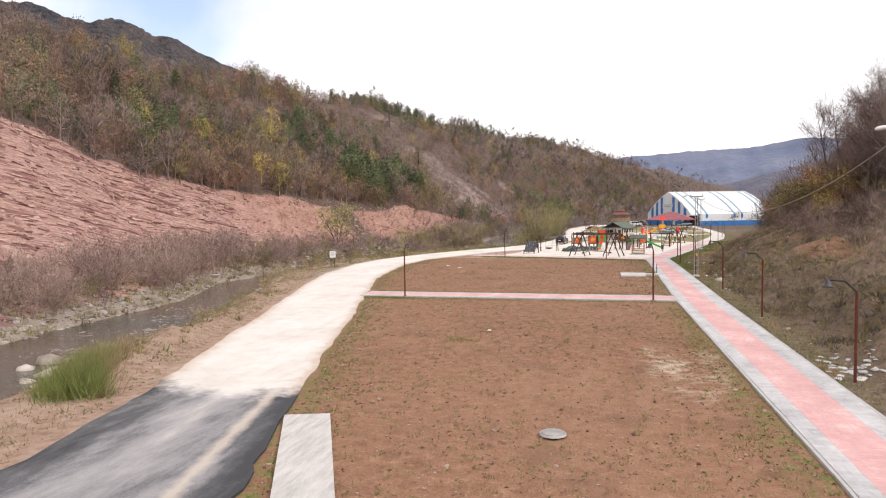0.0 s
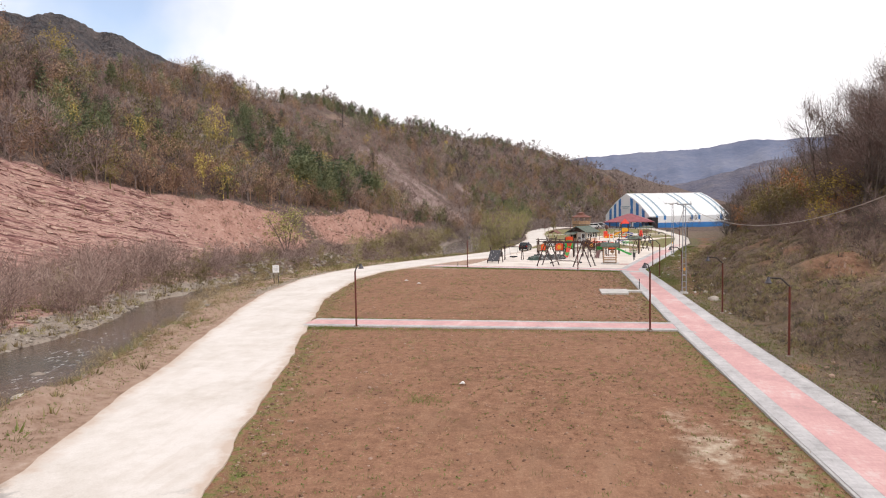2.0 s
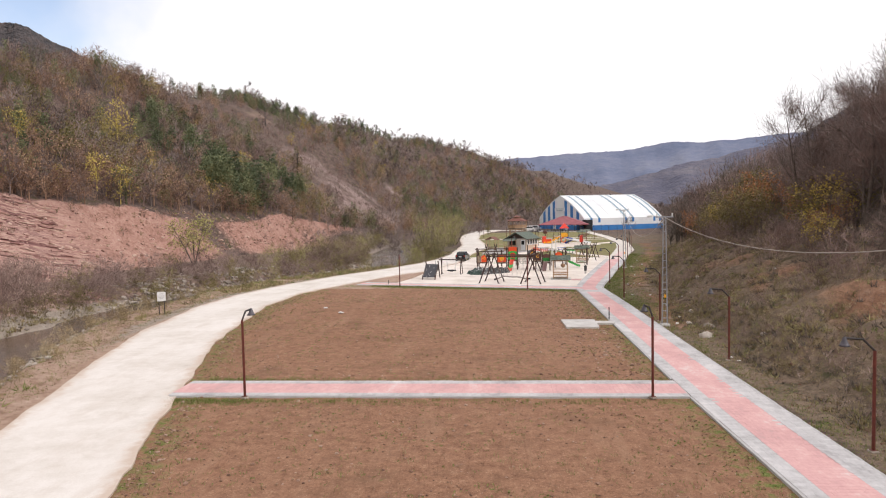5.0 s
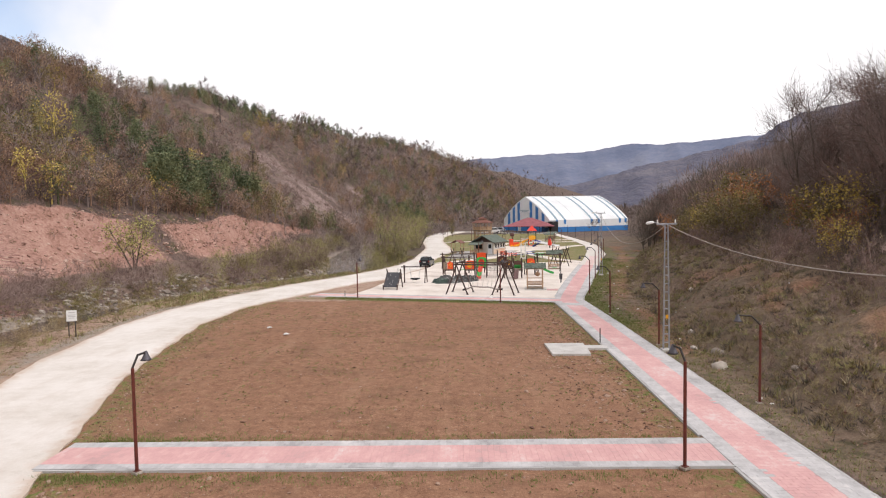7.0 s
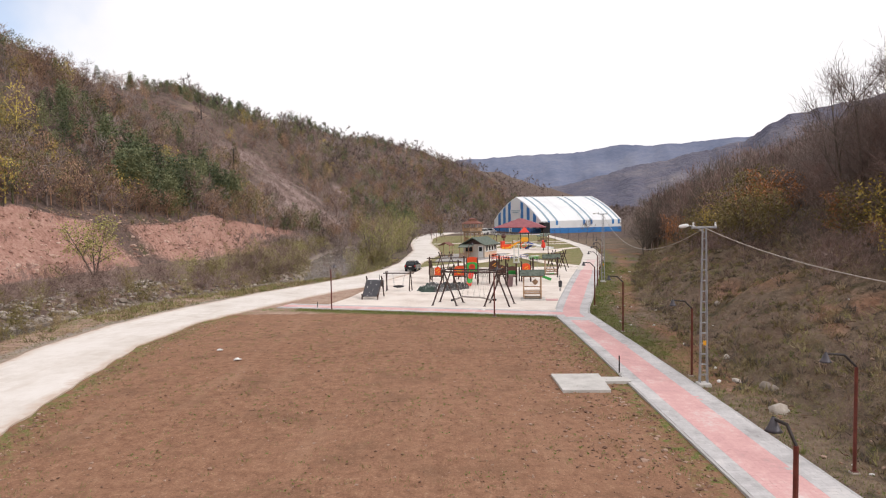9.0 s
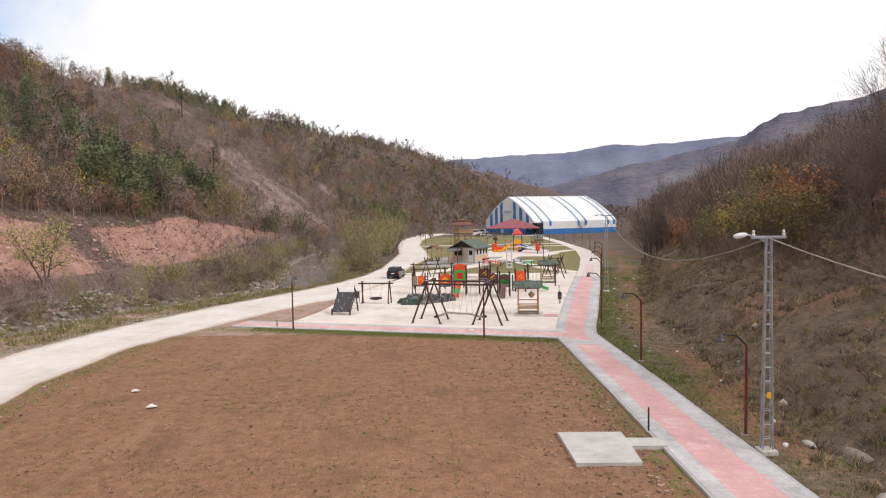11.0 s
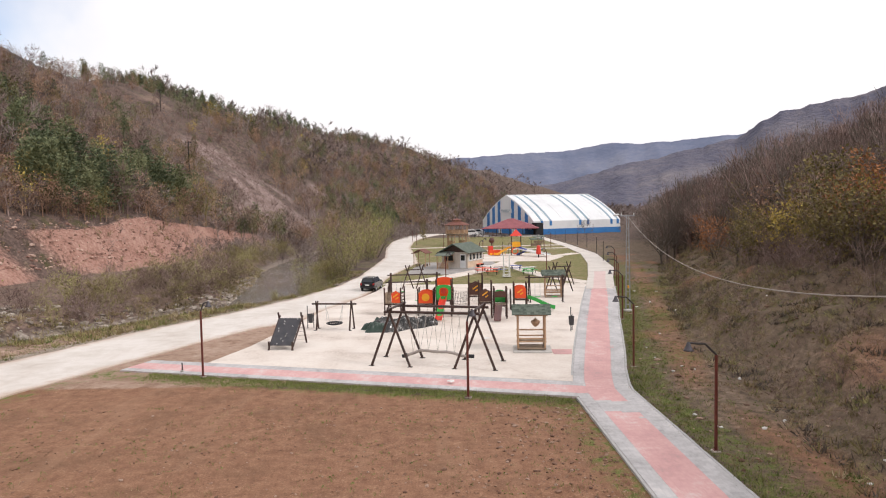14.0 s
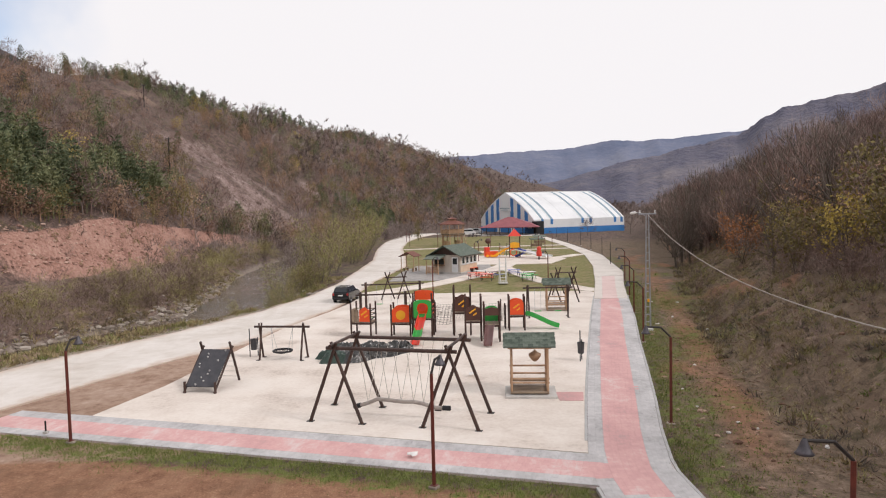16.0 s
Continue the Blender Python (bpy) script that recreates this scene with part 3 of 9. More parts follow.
# river water
wy = np.arange(-90, 420, 3.0)
wv = []
for y in wy:
    for s in (-8, -4, 0, 4, 8):
        wv.append((float(river_x(y)) + s, y, float(valley(y)) - 1.75))
wf = [(j * 5 + i, j * 5 + i + 1, j * 5 + i + 6, j * 5 + i + 5) for j in range(len(wy) - 1) for i in range(4)]
tagged(mesh_obj("water", wv, wf, MAT["water"]), "shallow muddy brown river water", "water", kind="structure")


# ---- builders ----
class G:
    """Collects the faces of one mesh."""

    def __init__(self):
        self.v, self.f = [], []

    def add(self, verts, faces):
        k = len(self.v)
        self.v += [tuple(p) for p in verts]
        self.f += [tuple(k + i for i in q) for q in faces]
        return self

    def box(self, c, s, rx=0, ry=0, rz=0, ch=0.0):
        """A box about c with chamfered edges, where ch is given."""
        m = pose(*c, rx, ry, rz)
        x, y, z = (q / 2 for q in s)
        if ch:
            ch = min(ch, x * 0.9, y * 0.9, z * 0.9)
            a = [(sx * (x - ch), sy * (y - ch), sz * z) for sz in (-1, 1) for sy in (-1, 1) for sx in (-1, 1)]
            e = [(sx * x, sy * (y - ch), sz * (z - ch)) for sz in (-1, 1) for sy in (-1, 1) for sx in (-1, 1)]
            d = [(sx * (x - ch), sy * y, sz * (z - ch)) for sz in (-1, 1) for sy in (-1, 1) for sx in (-1, 1)]
            bm = bmesh.new()
            for p in a + e + d:
                bm.verts.new(m @ Vector(p))
            bmesh.ops.convex_hull(bm, input=bm.verts)
            bm.verts.index_update()
            self.add([p.co[:] for p in bm.verts], [[p.index for p in q.verts] for q in bm.faces])
            bm.free()
            return self
        p = [m @ Vector((sx * x, sy * y, sz * z)) for sz in (-1, 1) for sy in (-1, 1) for sx in (-1, 1)]
        return self.add(p, [(0, 2, 3, 1), (4, 5, 7, 6), (0, 1, 5, 4), (2, 6, 7, 3), (0, 4, 6, 2), (1, 3, 7, 5)])

    def tube(self, p0, p1, r0, r1=None, n=8):
        r1 = r0 if r1 is None else r1
        p0, p1 = Vector(p0), Vector(p1)
        q = (p1 - p0).to_track_quat("Z", "Y")
        ring = [q @ Vector((math.cos(2 * math.pi * i / n), math.sin(2 * math.pi * i / n), 0)) for i in range(n)]
        vs = [p0 + k * r0 for k in ring] + [p1 + k * r1 for k in ring]
        fs = [(i, (i + 1) % n, n + (i + 1) % n, n + i) for i in range(n)] + [tuple(range(n - 1, -1, -1)), tuple(range(n, 2 * n))]
        return self.add(vs, fs)

    def chain(self, pts, r, n=6):
        for a, c in zip(pts, pts[1:]):
            self.tube(a, c, r, r, n)
        return self

    def lathe(self, prof, n=16, at=(0, 0, 0), tilt=None):
        m = Matrix.Translation(at) @ (tilt or Matrix())
        vs = [m @ Vector((r * math.cos(2 * math.pi * i / n), r * math.sin(2 * math.pi * i / n), z)) for r, z in prof for i in range(n)]
        fs = [(j * n + i, j * n + (i + 1) % n, (j + 1) * n + (i + 1) % n, (j + 1) * n + i) for j in range(len(prof) - 1) for i in range(n)]
        return self.add(vs, fs)

    def prism(self, pts, t, m=None):
        """A flat outline in x and z, of thickness t along y."""
        m = m or Matrix()
        k = len(pts)
        vs = [m @ Vector((x, -t / 2, z)) for x, z in pts] + [m @ Vector((x, t / 2, z)) for x, z in pts]
        fs = [tuple(range(k)), tuple(range(2 * k - 1, k - 1, -1))] + [(i, k + i, k + (i + 1) % k, (i + 1) % k) for i in range(k)]
        return self.add(vs, fs)

    def sweep(self, prof, path, width=None):
        """A profile (across, up) carried along a path in space, which stays upright."""
        k, vs, fs = len(prof), [], []
        path = [Vector(p) for p in path]
        for i, p in enumerate(path):
            d = (path[min(i + 1, len(path) - 1)] - path[max(i - 1, 0)]).normalized()
            side = d.cross(Vector((0, 0, 1))).normalized()
            up = side.cross(d)
            vs += [p + side * a + up * c for a, c in prof]
        for i in range(len(path) - 1):
            fs += [(i * k + j, i * k + (j + 1) % k, (i + 1) * k + (j + 1) % k, (i + 1) * k + j) for j in range(k)]
        fs += [tuple(range(k)), tuple(range((len(path) - 1) * k, len(path) * k))]
        return self.add(vs, fs)

    def to(self, name, material, parent=None, label="", smooth=False):
        return mesh_obj(name, self.v, self.f, material, parent, label, smooth)


def thing(name, label, category, x, y, rz=0.0, z=None, group=""):
    """An empty at the base of a thing, to carry its parts."""
    ob = new(name)
    ob.empty_display_size = 0.2
    ob.matrix_basis = pose(x, y, float(valley(y)) if z is None else z, 0, 0, rz)
    return tagged(ob, label, category, group)


def paint(name, c, rough=0.5, metal=0.0, wear=0.25, scale=4.0):
    a = tuple(max(0.0, k * (1 - wear)) for k in c)
    d = tuple(min(1.0, k * (1 + wear * 0.6) + 0.01) for k in c)
    return surface(name, [a, c, c, d], scale, 45, rough, metal, 0.12, 0.003)


MAT.update({
    "pink": surface("faded_pink_paver", [(0.47, 0.31, 0.30), (0.58, 0.33, 0.32), (0.64, 0.38, 0.365), (0.66, 0.53, 0.51)], 0.8, 9, 0.9, relief=0.15, stretch=(1, 0.5, 1), per_object=0.08, per_island=0.08, coords="World"),
    "pale": surface("pale_sandy_paver", [(0.52, 0.47, 0.42), (0.63, 0.58, 0.53), (0.70, 0.65, 0.60)], 0.4, 10, 0.9, per_island=0.1),
    "palepink": surface("washed_out_pink_paver", [(0.56, 0.40, 0.37), (0.66, 0.49, 0.46), (0.71, 0.56, 0.53)], 0.4, 10, 0.9, per_island=0.1),
    "grey": surface("weathered_grey_paver", [(0.31, 0.295, 0.295), (0.43, 0.415, 0.415), (0.52, 0.505, 0.505), (0.62, 0.59, 0.575)], 0.8, 9, 0.9, relief=0.15, stretch=(1, 0.5, 1), per_object=0.10, per_island=0.10, coords="World"),
    "gravelgrey": surface("grey_yard_gravel", [(0.20, 0.185, 0.175), (0.32, 0.30, 0.285), (0.42, 0.40, 0.38)], 1.2, 18, 0.95, relief=0.4, dist=0.03),
    "bed": surface("sandy_paver_bed", [(0.42, 0.35, 0.34), (0.54, 0.45, 0.44), (0.60, 0.52, 0.51)], 2, 30, 0.95),
    "kerb": surface("grey_kerb_concrete", [(0.33, 0.325, 0.32), (0.43, 0.42, 0.415), (0.50, 0.49, 0.48)], 1.5, 25, 0.9, per_object=0.06),
    "slab": surface("cast_concrete_slab", [(0.36, 0.34, 0.32), (0.50, 0.48, 0.455), (0.60, 0.58, 0.55)], 1.2, 25, 0.9),
    "rust": surface("red_brown_painted_steel", [(0.08, 0.024, 0.018), (0.14, 0.036, 0.026), (0.20, 0.052, 0.036)], 3, 50, 0.5, 0.3, 0.2, 0.003),
    "dark": surface("dark_oxidised_steel", [(0.02, 0.018, 0.018), (0.04, 0.034, 0.032), (0.06, 0.05, 0.048)], 3, 50, 0.5, 0.5, 0.2, 0.003),
    "shade": surface("grey_metal_lamp_shade", [(0.045, 0.042, 0.05), (0.075, 0.07, 0.082), (0.12, 0.112, 0.125)], 4, 40, 0.5, 0.2, 0.1, 0.003),
    "lampglass": surface("frosted_lamp_glass", [(0.6, 0.6, 0.58), (0.75, 0.75, 0.73)], 3, 50, 0.25, 0, 0),
    "galv": surface("galvanised_lattice_steel", [(0.24, 0.245, 0.26), (0.36, 0.37, 0.39), (0.46, 0.47, 0.49)], 2, 40, 0.5, 0.5, 0.15, 0.004),
    "logdark": surface("dark_stained_log", [(0.022, 0.011, 0.008), (0.045, 0.021, 0.015), (0.075, 0.036, 0.025)], 2.5, 30, 0.55, relief=0.3, stretch=(1, 1, 0.3)),
    "log": surface("varnished_pine_log", [(0.30, 0.175, 0.105), (0.44, 0.275, 0.165), (0.54, 0.37, 0.24)], 3, 30, 0.55, relief=0.25, stretch=(1, 1, 0.4)),
    "plank": surface("weathered_plank", [(0.16, 0.12, 0.085), (0.27, 0.20, 0.14), (0.36, 0.28, 0.20)], 4, 40, 0.8, stretch=(0.4, 1, 1), per_object=0.3),
    "greylog": surface("grey_rubber_log", [(0.22, 0.19, 0.17), (0.33, 0.29, 0.26), (0.40, 0.36, 0.33)], 4, 40, 0.8),
    "castslab": surface("board_marked_concrete", [(0.34, 0.32, 0.30), (0.50, 0.475, 0.45), (0.62, 0.595, 0.565)], 1.6, 9, 0.9, relief=0.6, dist=0.02, stretch=(3.0, 0.45, 1)),
    "rope": surface("grey_rope", [(0.30, 0.27, 0.24), (0.42, 0.39, 0.35)], 10, 80, 0.9),
    "shingle": surface("green_roof_shingle", [(0.06, 0.08, 0.062), (0.10, 0.125, 0.10), (0.155, 0.18, 0.15)], 3, 30, 0.9, per_object=0.4, per_island=0.4),
    "orange": paint("orange_play_panel", (0.80, 0.085, 0.016), 0.4),
    "yellow": paint("yellow_play_panel", (0.85, 0.40, 0.02), 0.4),
    "green": paint("green_play_plastic", (0.03, 0.36, 0.06), 0.4),
    "red": paint("red_play_plastic", (0.68, 0.05, 0.028), 0.4),
    "brown": paint("brown_play_panel", (0.085, 0.032, 0.022), 0.5),
    "mauve": paint("brown_slide_plastic", (0.17, 0.085, 0.08), 0.4),
    "blue": paint("blue_play_plastic", (0.05, 0.08, 0.35), 0.4),
    "white": paint("white_painted_metal", (0.72, 0.72, 0.71), 0.45, wear=0.12),
    "rubber": paint("black_rubber", (0.018, 0.018, 0.02), 0.8),
    "climb": surface("dark_slate_climbing_panel", [(0.03, 0.03, 0.036), (0.05, 0.05, 0.058), (0.075, 0.073, 0.08)], 3, 40, 0.7),
    "binsteel": surface("dark_grey_bin_steel", [(0.05, 0.05, 0.054), (0.085, 0.085, 0.09)], 4, 40, 0.5, 0.3),
    "fabric": surface("white_membrane_fabric", [(0.62, 0.63, 0.64), (0.74, 0.75, 0.76), (0.80, 0.80, 0.80)], 0.15, 2, 0.55, relief=0.2, dist=0.03),
    "tentblue": surface("blue_membrane_fabric", [(0.02, 0.13, 0.36), (0.03, 0.18, 0.47), (0.05, 0.22, 0.52)], 0.2, 3, 0.55),
    "stripe": surface("grey_blue_membrane_stripe", [(0.17, 0.25, 0.30), (0.22, 0.32, 0.38), (0.28, 0.38, 0.44)], 0.2, 3, 0.55),
    "redroof": surface("red_sheet_roof", [(0.19, 0.045, 0.058), (0.27, 0.068, 0.082), (0.35, 0.10, 0.11)], 0.5, 6, 0.5),
    "tile": surface("brown_red_roof_boards", [(0.10, 0.035, 0.025), (0.17, 0.06, 0.042), (0.23, 0.09, 0.06)], 1.5, 20, 0.75),
    "cream": surface("peach_rendered_wall", [(0.50, 0.36, 0.25), (0.64, 0.48, 0.35), (0.72, 0.58, 0.45)], 1, 20, 0.85),
    "panelwhite": surface("white_door_panel", [(0.66, 0.67, 0.68), (0.76, 0.77, 0.78)], 2, 20, 0.4, relief=0),
    "boards": surface("cream_cladding_board", [(0.42, 0.37, 0.32), (0.54, 0.48, 0.42), (0.62, 0.56, 0.50)], 3, 30, 0.8, stretch=(1, 1, 0.2), per_object=0.3),
    "carpaint": surface("black_car_lacquer", [(0.006, 0.007, 0.009), (0.009, 0.010, 0.013), (0.013, 0.014, 0.017)], 2, 30, 0.18, 0.2, 0),
    "taillight": surface("red_lamp_lens", [(0.30, 0.012, 0.012), (0.42, 0.02, 0.02)], 8, 40, 0.2, 0, 0),
    "chrome": surface("brushed_alloy", [(0.45, 0.45, 0.46), (0.6, 0.6, 0.61)], 5, 50, 0.3, 0.9, 0),
    "stone": surface("pale_river_stone", [(0.24, 0.20, 0.165), (0.39, 0.34, 0.29), (0.54, 0.49, 0.43)], 2, 25, 0.9, relief=0.4, dist=0.03, per_object=0.4, per_island=0.45),
    "clod": surface("red_soil_clod", [(0.13, 0.07, 0.046), (0.25, 0.145, 0.098), (0.38, 0.265, 0.20)], 2, 25, 0.95, per_island=0.6),
    "redstone": surface("red_marl_stone", [(0.25, 0.14, 0.11), (0.40, 0.245, 0.19), (0.52, 0.37, 0.30)], 2, 25, 0.95, per_island=0.6),
    "tarp": surface("crumpled_dark_green_tarpaulin", [(0.010, 0.022, 0.016), (0.02, 0.045, 0.032), (0.035, 0.06, 0.045)], 1.5, 12, 0.3, 0, 0.3, 0.02),
    "blacktarp": surface("crumpled_black_sheeting", [(0.010, 0.010, 0.011), (0.025, 0.025, 0.025), (0.06, 0.058, 0.056), (0.42, 0.41, 0.40)], 2.2, 9, 0.22, 0, 0.3, 0.02),
    "paper": surface("white_litter", [(0.65, 0.64, 0.62), (0.78, 0.77, 0.75)], 6, 50, 0.8),
})
gm, n, l, b = shader("tinted_window_glass")
b.inputs["Base Color"].default_value = (0.02, 0.025, 0.03, 1)
b.inputs["Roughness"].default_value = 0.06
MAT["glass"] = gm


# ---- paved walks and the yard ----
def pave_cells(frame_at, length, bands, rng, cell=(0.4, 0.2), v0=0.0):
    """Places of pavers in rows along a walk, band by band: (centre, sideways, along, half sizes, colour, lift)."""
    out, s, row = [], v0, 0
    while s + cell[1] <= length:
        left, right, ahead = frame_at(s + cell[1] / 2)
        wide = (right - left).length
        side = (right - left).normalized()
        for f0, f1, tone in bands:
            b0, bw = f0 * wide, (f1 - f0) * wide
            k = max(1, round(bw / cell[0]))
            w = bw / k
            off = 0.5 if row % 2 else 0.0
            for i in range(k + (1 if off else 0)):
                a, c = max(0, (i - off) * w), min(bw, (i + 1 - off) * w)
                if c - a > 0.06:
                    out.append((left + side * (b0 + (a + c) / 2), side, ahead, (c - a) / 2, cell[1] / 2, tone, 0.0))
        s += cell[1]
        row += 1
    return out


def paver_soup(cells, lift=0.0, gap=0.0008, drop=0.010, inset=0.001):
    V, T = [], []
    quad = [(0, 1, 2), (0, 2, 3)]
    for p, side, ahead, a, c, _, dz in cells:
        k = len(V)
        for g, z in ((gap + inset, dz), (gap, dz - drop)):
            for sx, sy in ((-1, -1), (1, -1), (1, 1), (-1, 1)):
                q = p + side * (sx * (a - g)) + ahead * (sy * (c - g))
                V.append((q.x, q.y, q.z + z + lift))
        T += [(k, k + 1, k + 2), (k, k + 2, k + 3)]
        for i in range(4):
            j = (i + 1) % 4
            T += [(k + 4 + i, k + 4 + j, k + j), (k + 4 + i, k + j, k + i)]
    return np.array(V), np.array(T)


PAVE_Z = 0.05
prng = random.Random(4)


def promenade_at(s):
    y = -40 + s
    z = float(valley(y)) + PAVE_Z
    return Vector((float(walk_left(y)), y, z)), Vector((float(walk_right(y)), y, z)), Vector((0, 1, 0))


def strip_at(a, c, wide):
    a, c = Vector(a), Vector(c)
    d = (c - a).normalized()
    s_ = Vector((-d.y, d.x, 0))

    def at(s):
        p = a + d * s
        p = Vector((p.x, p.y, float(valley(p.y)) + PAVE_Z + 0.004))
        return p - s_ * wide / 2, p + s_ * wide / 2, d

    return at, (c - a).length


def bed_sheet(name, at, length, label, pace=1.0):
    vs, fs = [], []
    k = int(length / pace) + 1
    for i in range(k + 1):
        left, right, _ = at(min(i * pace, length))
        z = Vector((0, 0, 1))
        vs += [left - z * 0.30, left - z * 0.02, right - z * 0.02, right - z * 0.30]
    for i in range(k):
        fs += [(i * 4 + j, i * 4 + j + 1, i * 4 + j + 5, i * 4 + j + 4) for j in range(3)]
    ob = mesh_obj(name, [p[:] for p in vs], fs, MAT["bed"])
    return tagged(ob, label, "pavement", kind="structure")


promenade = bed_sheet("pavement", promenade_at, 320, "paved promenade with grey margins and a faded pink middle")
cross_at, cross_len = strip_at((-14.9, 20.45, 0), (6.95, 20.35, 0), 2.5)
cross_walk = bed_sheet("pavement_cross_walk", cross_at, cross_len, "narrow paved cross walk with pink middle")
front_at, front_len = strip_at((-15.6, 65.2, 0), (7.0, 58.3, 0), 2.5)
front_walk = bed_sheet("pavement_front_walk", front_at, front_len, "paved walk along the front of the play yard")
MAIN = [(0, 0.21, "grey"), (0.21, 0.73, "pink"), (0.73, 1, "grey")]
cells_main = pave_cells(promenade_at, 138, MAIN, prng)
# the pink band frays into the dusty margins
def worn_tone(q):
    y = q[0].y
    f = (q[0].x - float(walk_left(y))) / (float(walk_right(y)) - float(walk_left(y)))
    a = 0.21 + 0.16 * (float(fbm(np.array(y * 0.5), np.array(0.3), 63, 4)) - 0.47)
    c = 0.73 + 0.20 * (float(fbm(np.array(y * 0.5), np.array(7.3), 64, 4)) - 0.47)
    turn_off = 0.292 * (q[0].x - 7.0) + 0.956 * (y - 58.3)
    if f < 0.5 and -0.7 < turn_off < 0.55:
        return "pink"
    return "pink" if a < f < c else "grey"


cells_main = [(*q[:5], worn_tone(q), q[6]) for q in cells_main]
# a grey apron where the promenade meets the walk in front of the yard
cells_main = [(*q[:5], "grey" if q[5] == "pink" and 54.6 < q[0].y + 0.3 * (q[0].x - 8) < 56.2 else q[5], q[6]) for q in cells_main]
cells_far = pave_cells(promenade_at, 158, [(0, 0.25, "pale"), (0.25, 0.70, "palepink"), (0.70, 1, "pale")], prng, cell=(0.5, 0.4), v0=138)
cells_far += pave_cells(promenade_at, 320, [(0, 1, "pale")], prng, cell=(0.7, 0.8), v0=158)
cells_cross = pave_cells(cross_at, cross_len, [(0, 0.17, "grey"), (0.17, 0.80, "pink"), (0.80, 1, "grey")], prng)
cells_front = pave_cells(front_at, front_len, [(0, 0.22, "grey"), (0.22, 0.72, "pink"), (0.72, 1, "grey")], prng)
single, joined = [], []
for q in cells_main:
    (single if 11.0 <= q[0].y < 18.4 else joined).append(q)
joined += cells_far
for tone in ("pink", "grey", "pale", "palepink"):
    for owner, cells in ((promenade, joined), (cross_walk, cells_cross), (front_walk, cells_front)):
        chosen = [q for q in cells if q[5] == tone]
        if not chosen:
            continue
        V, T = paver_soup(chosen)
        tagged(soup("pavers", V, T, MAT[tone], owner, flat=True), kind="stuff")
paver_meshes = {}
for p, side, ahead, a, c, tone, dz in single:
    key = (tone, round(a, 1))
    if key not in paver_meshes:
        V, T = paver_soup([(Vector((0, 0, 0)), Vector((1, 0, 0)), Vector((0, 1, 0)), a, c, tone, 0.0)])
        me = bpy.data.meshes.new("paver")
        me.from_pydata(V.tolist(), [], T.tolist())
        me.materials.append(MAT[tone])
        paver_meshes[key] = me
    ob = new("paver", paver_meshes[key])
    ob.parent = promenade
    ob.location = (p.x, p.y, p.z + dz)


def sheet(name, outline, lift, material, label, thick=0.3, category="pavement"):
    """A flat slab with the given outline, laid on the valley floor."""
    bm = bmesh.new()
    vs = [bm.verts.new((x, y, 0)) for x, y in outline]
    bm.faces.new(vs)
    bmesh.ops.triangulate(bm, faces=bm.faces[:])
    bmesh.ops.subdivide_edges(bm, edges=bm.edges[:], cuts=3, use_grid_fill=True)
    bmesh.ops.recalc_face_normals(bm, faces=bm.faces[:])
    if bm.faces[:][0].normal.z < 0:
        bmesh.ops.reverse_faces(bm, faces=bm.faces[:])
    r = bmesh.ops.extrude_face_region(bm, geom=bm.faces[:])
    low = {p for p in bm.verts} - {p for p in r["geom"] if isinstance(p, bmesh.types.BMVert)}
    for p in bm.verts:
        p.co.z = float(valley(p.co.y)) + lift - (thick if p in low else 0)
    me = bpy.data.meshes.new(name)
    bm.to_mesh(me)
    bm.free()
    me.materials.append(material)
    return tagged(new(name, me), label, category, kind="structure")


yard_edge = [(-11.9, 65.4), (-4, 63.1), (6.95, 59.8)] + [(float(walk_left(y)) - 0.02, y) for y in np.arange(61, 104, 3.0)] + [(15.6, 104.2), (6, 104.8), (-5.4, 105.2), (-5.9, 99), (-6.9, 93.8), (-8.9, 86), (-9.6, 80.7), (-10.8, 70.2)]
sheet("pavement_play_yard", yard_edge, 0.03, MAT["yard"], "cream concrete play yard", 0.3)


def trail(name, pts, wide, lift, label, material="yard"):
    pts = [Vector((*p, 0)) for p in pts]
    fine = []
    for i in range(len(pts) - 1):
        a, c, d, e = pts[max(i - 1, 0)], pts[i], pts[i + 1], pts[min(i + 2, len(pts) - 1)]
        for k in range(8):
            t = k / 8
            fine.append(0.5 * ((2 * c) + (-a + d) * t + (2 * a - 5 * c + 4 * d - e) * t * t + (-a + 3 * c - 3 * d + e) * t ** 3))
    fine.append(pts[-1])
    vs, fs = [], []
    for i, p in enumerate(fine):
        d = (fine[min(i + 1, len(fine) - 1)] - fine[max(i - 1, 0)]).normalized()
        s_ = Vector((-d.y, d.x, 0)) * wide / 2
        for q, dz in ((p - s_, -0.2), (p - s_, 0), (p + s_, 0), (p + s_, -0.2)):
            vs.append((q.x, q.y, float(valley(q.y)) + lift + dz))
    for i in range(len(fine) - 1):
        fs += [(i * 4 + j, i * 4 + j + 1, i * 4 + j + 5, i * 4 + j + 4) for j in range(3)]
    tagged(mesh_obj(name, vs, fs, MAT[material]), label, "path", kind="structure")


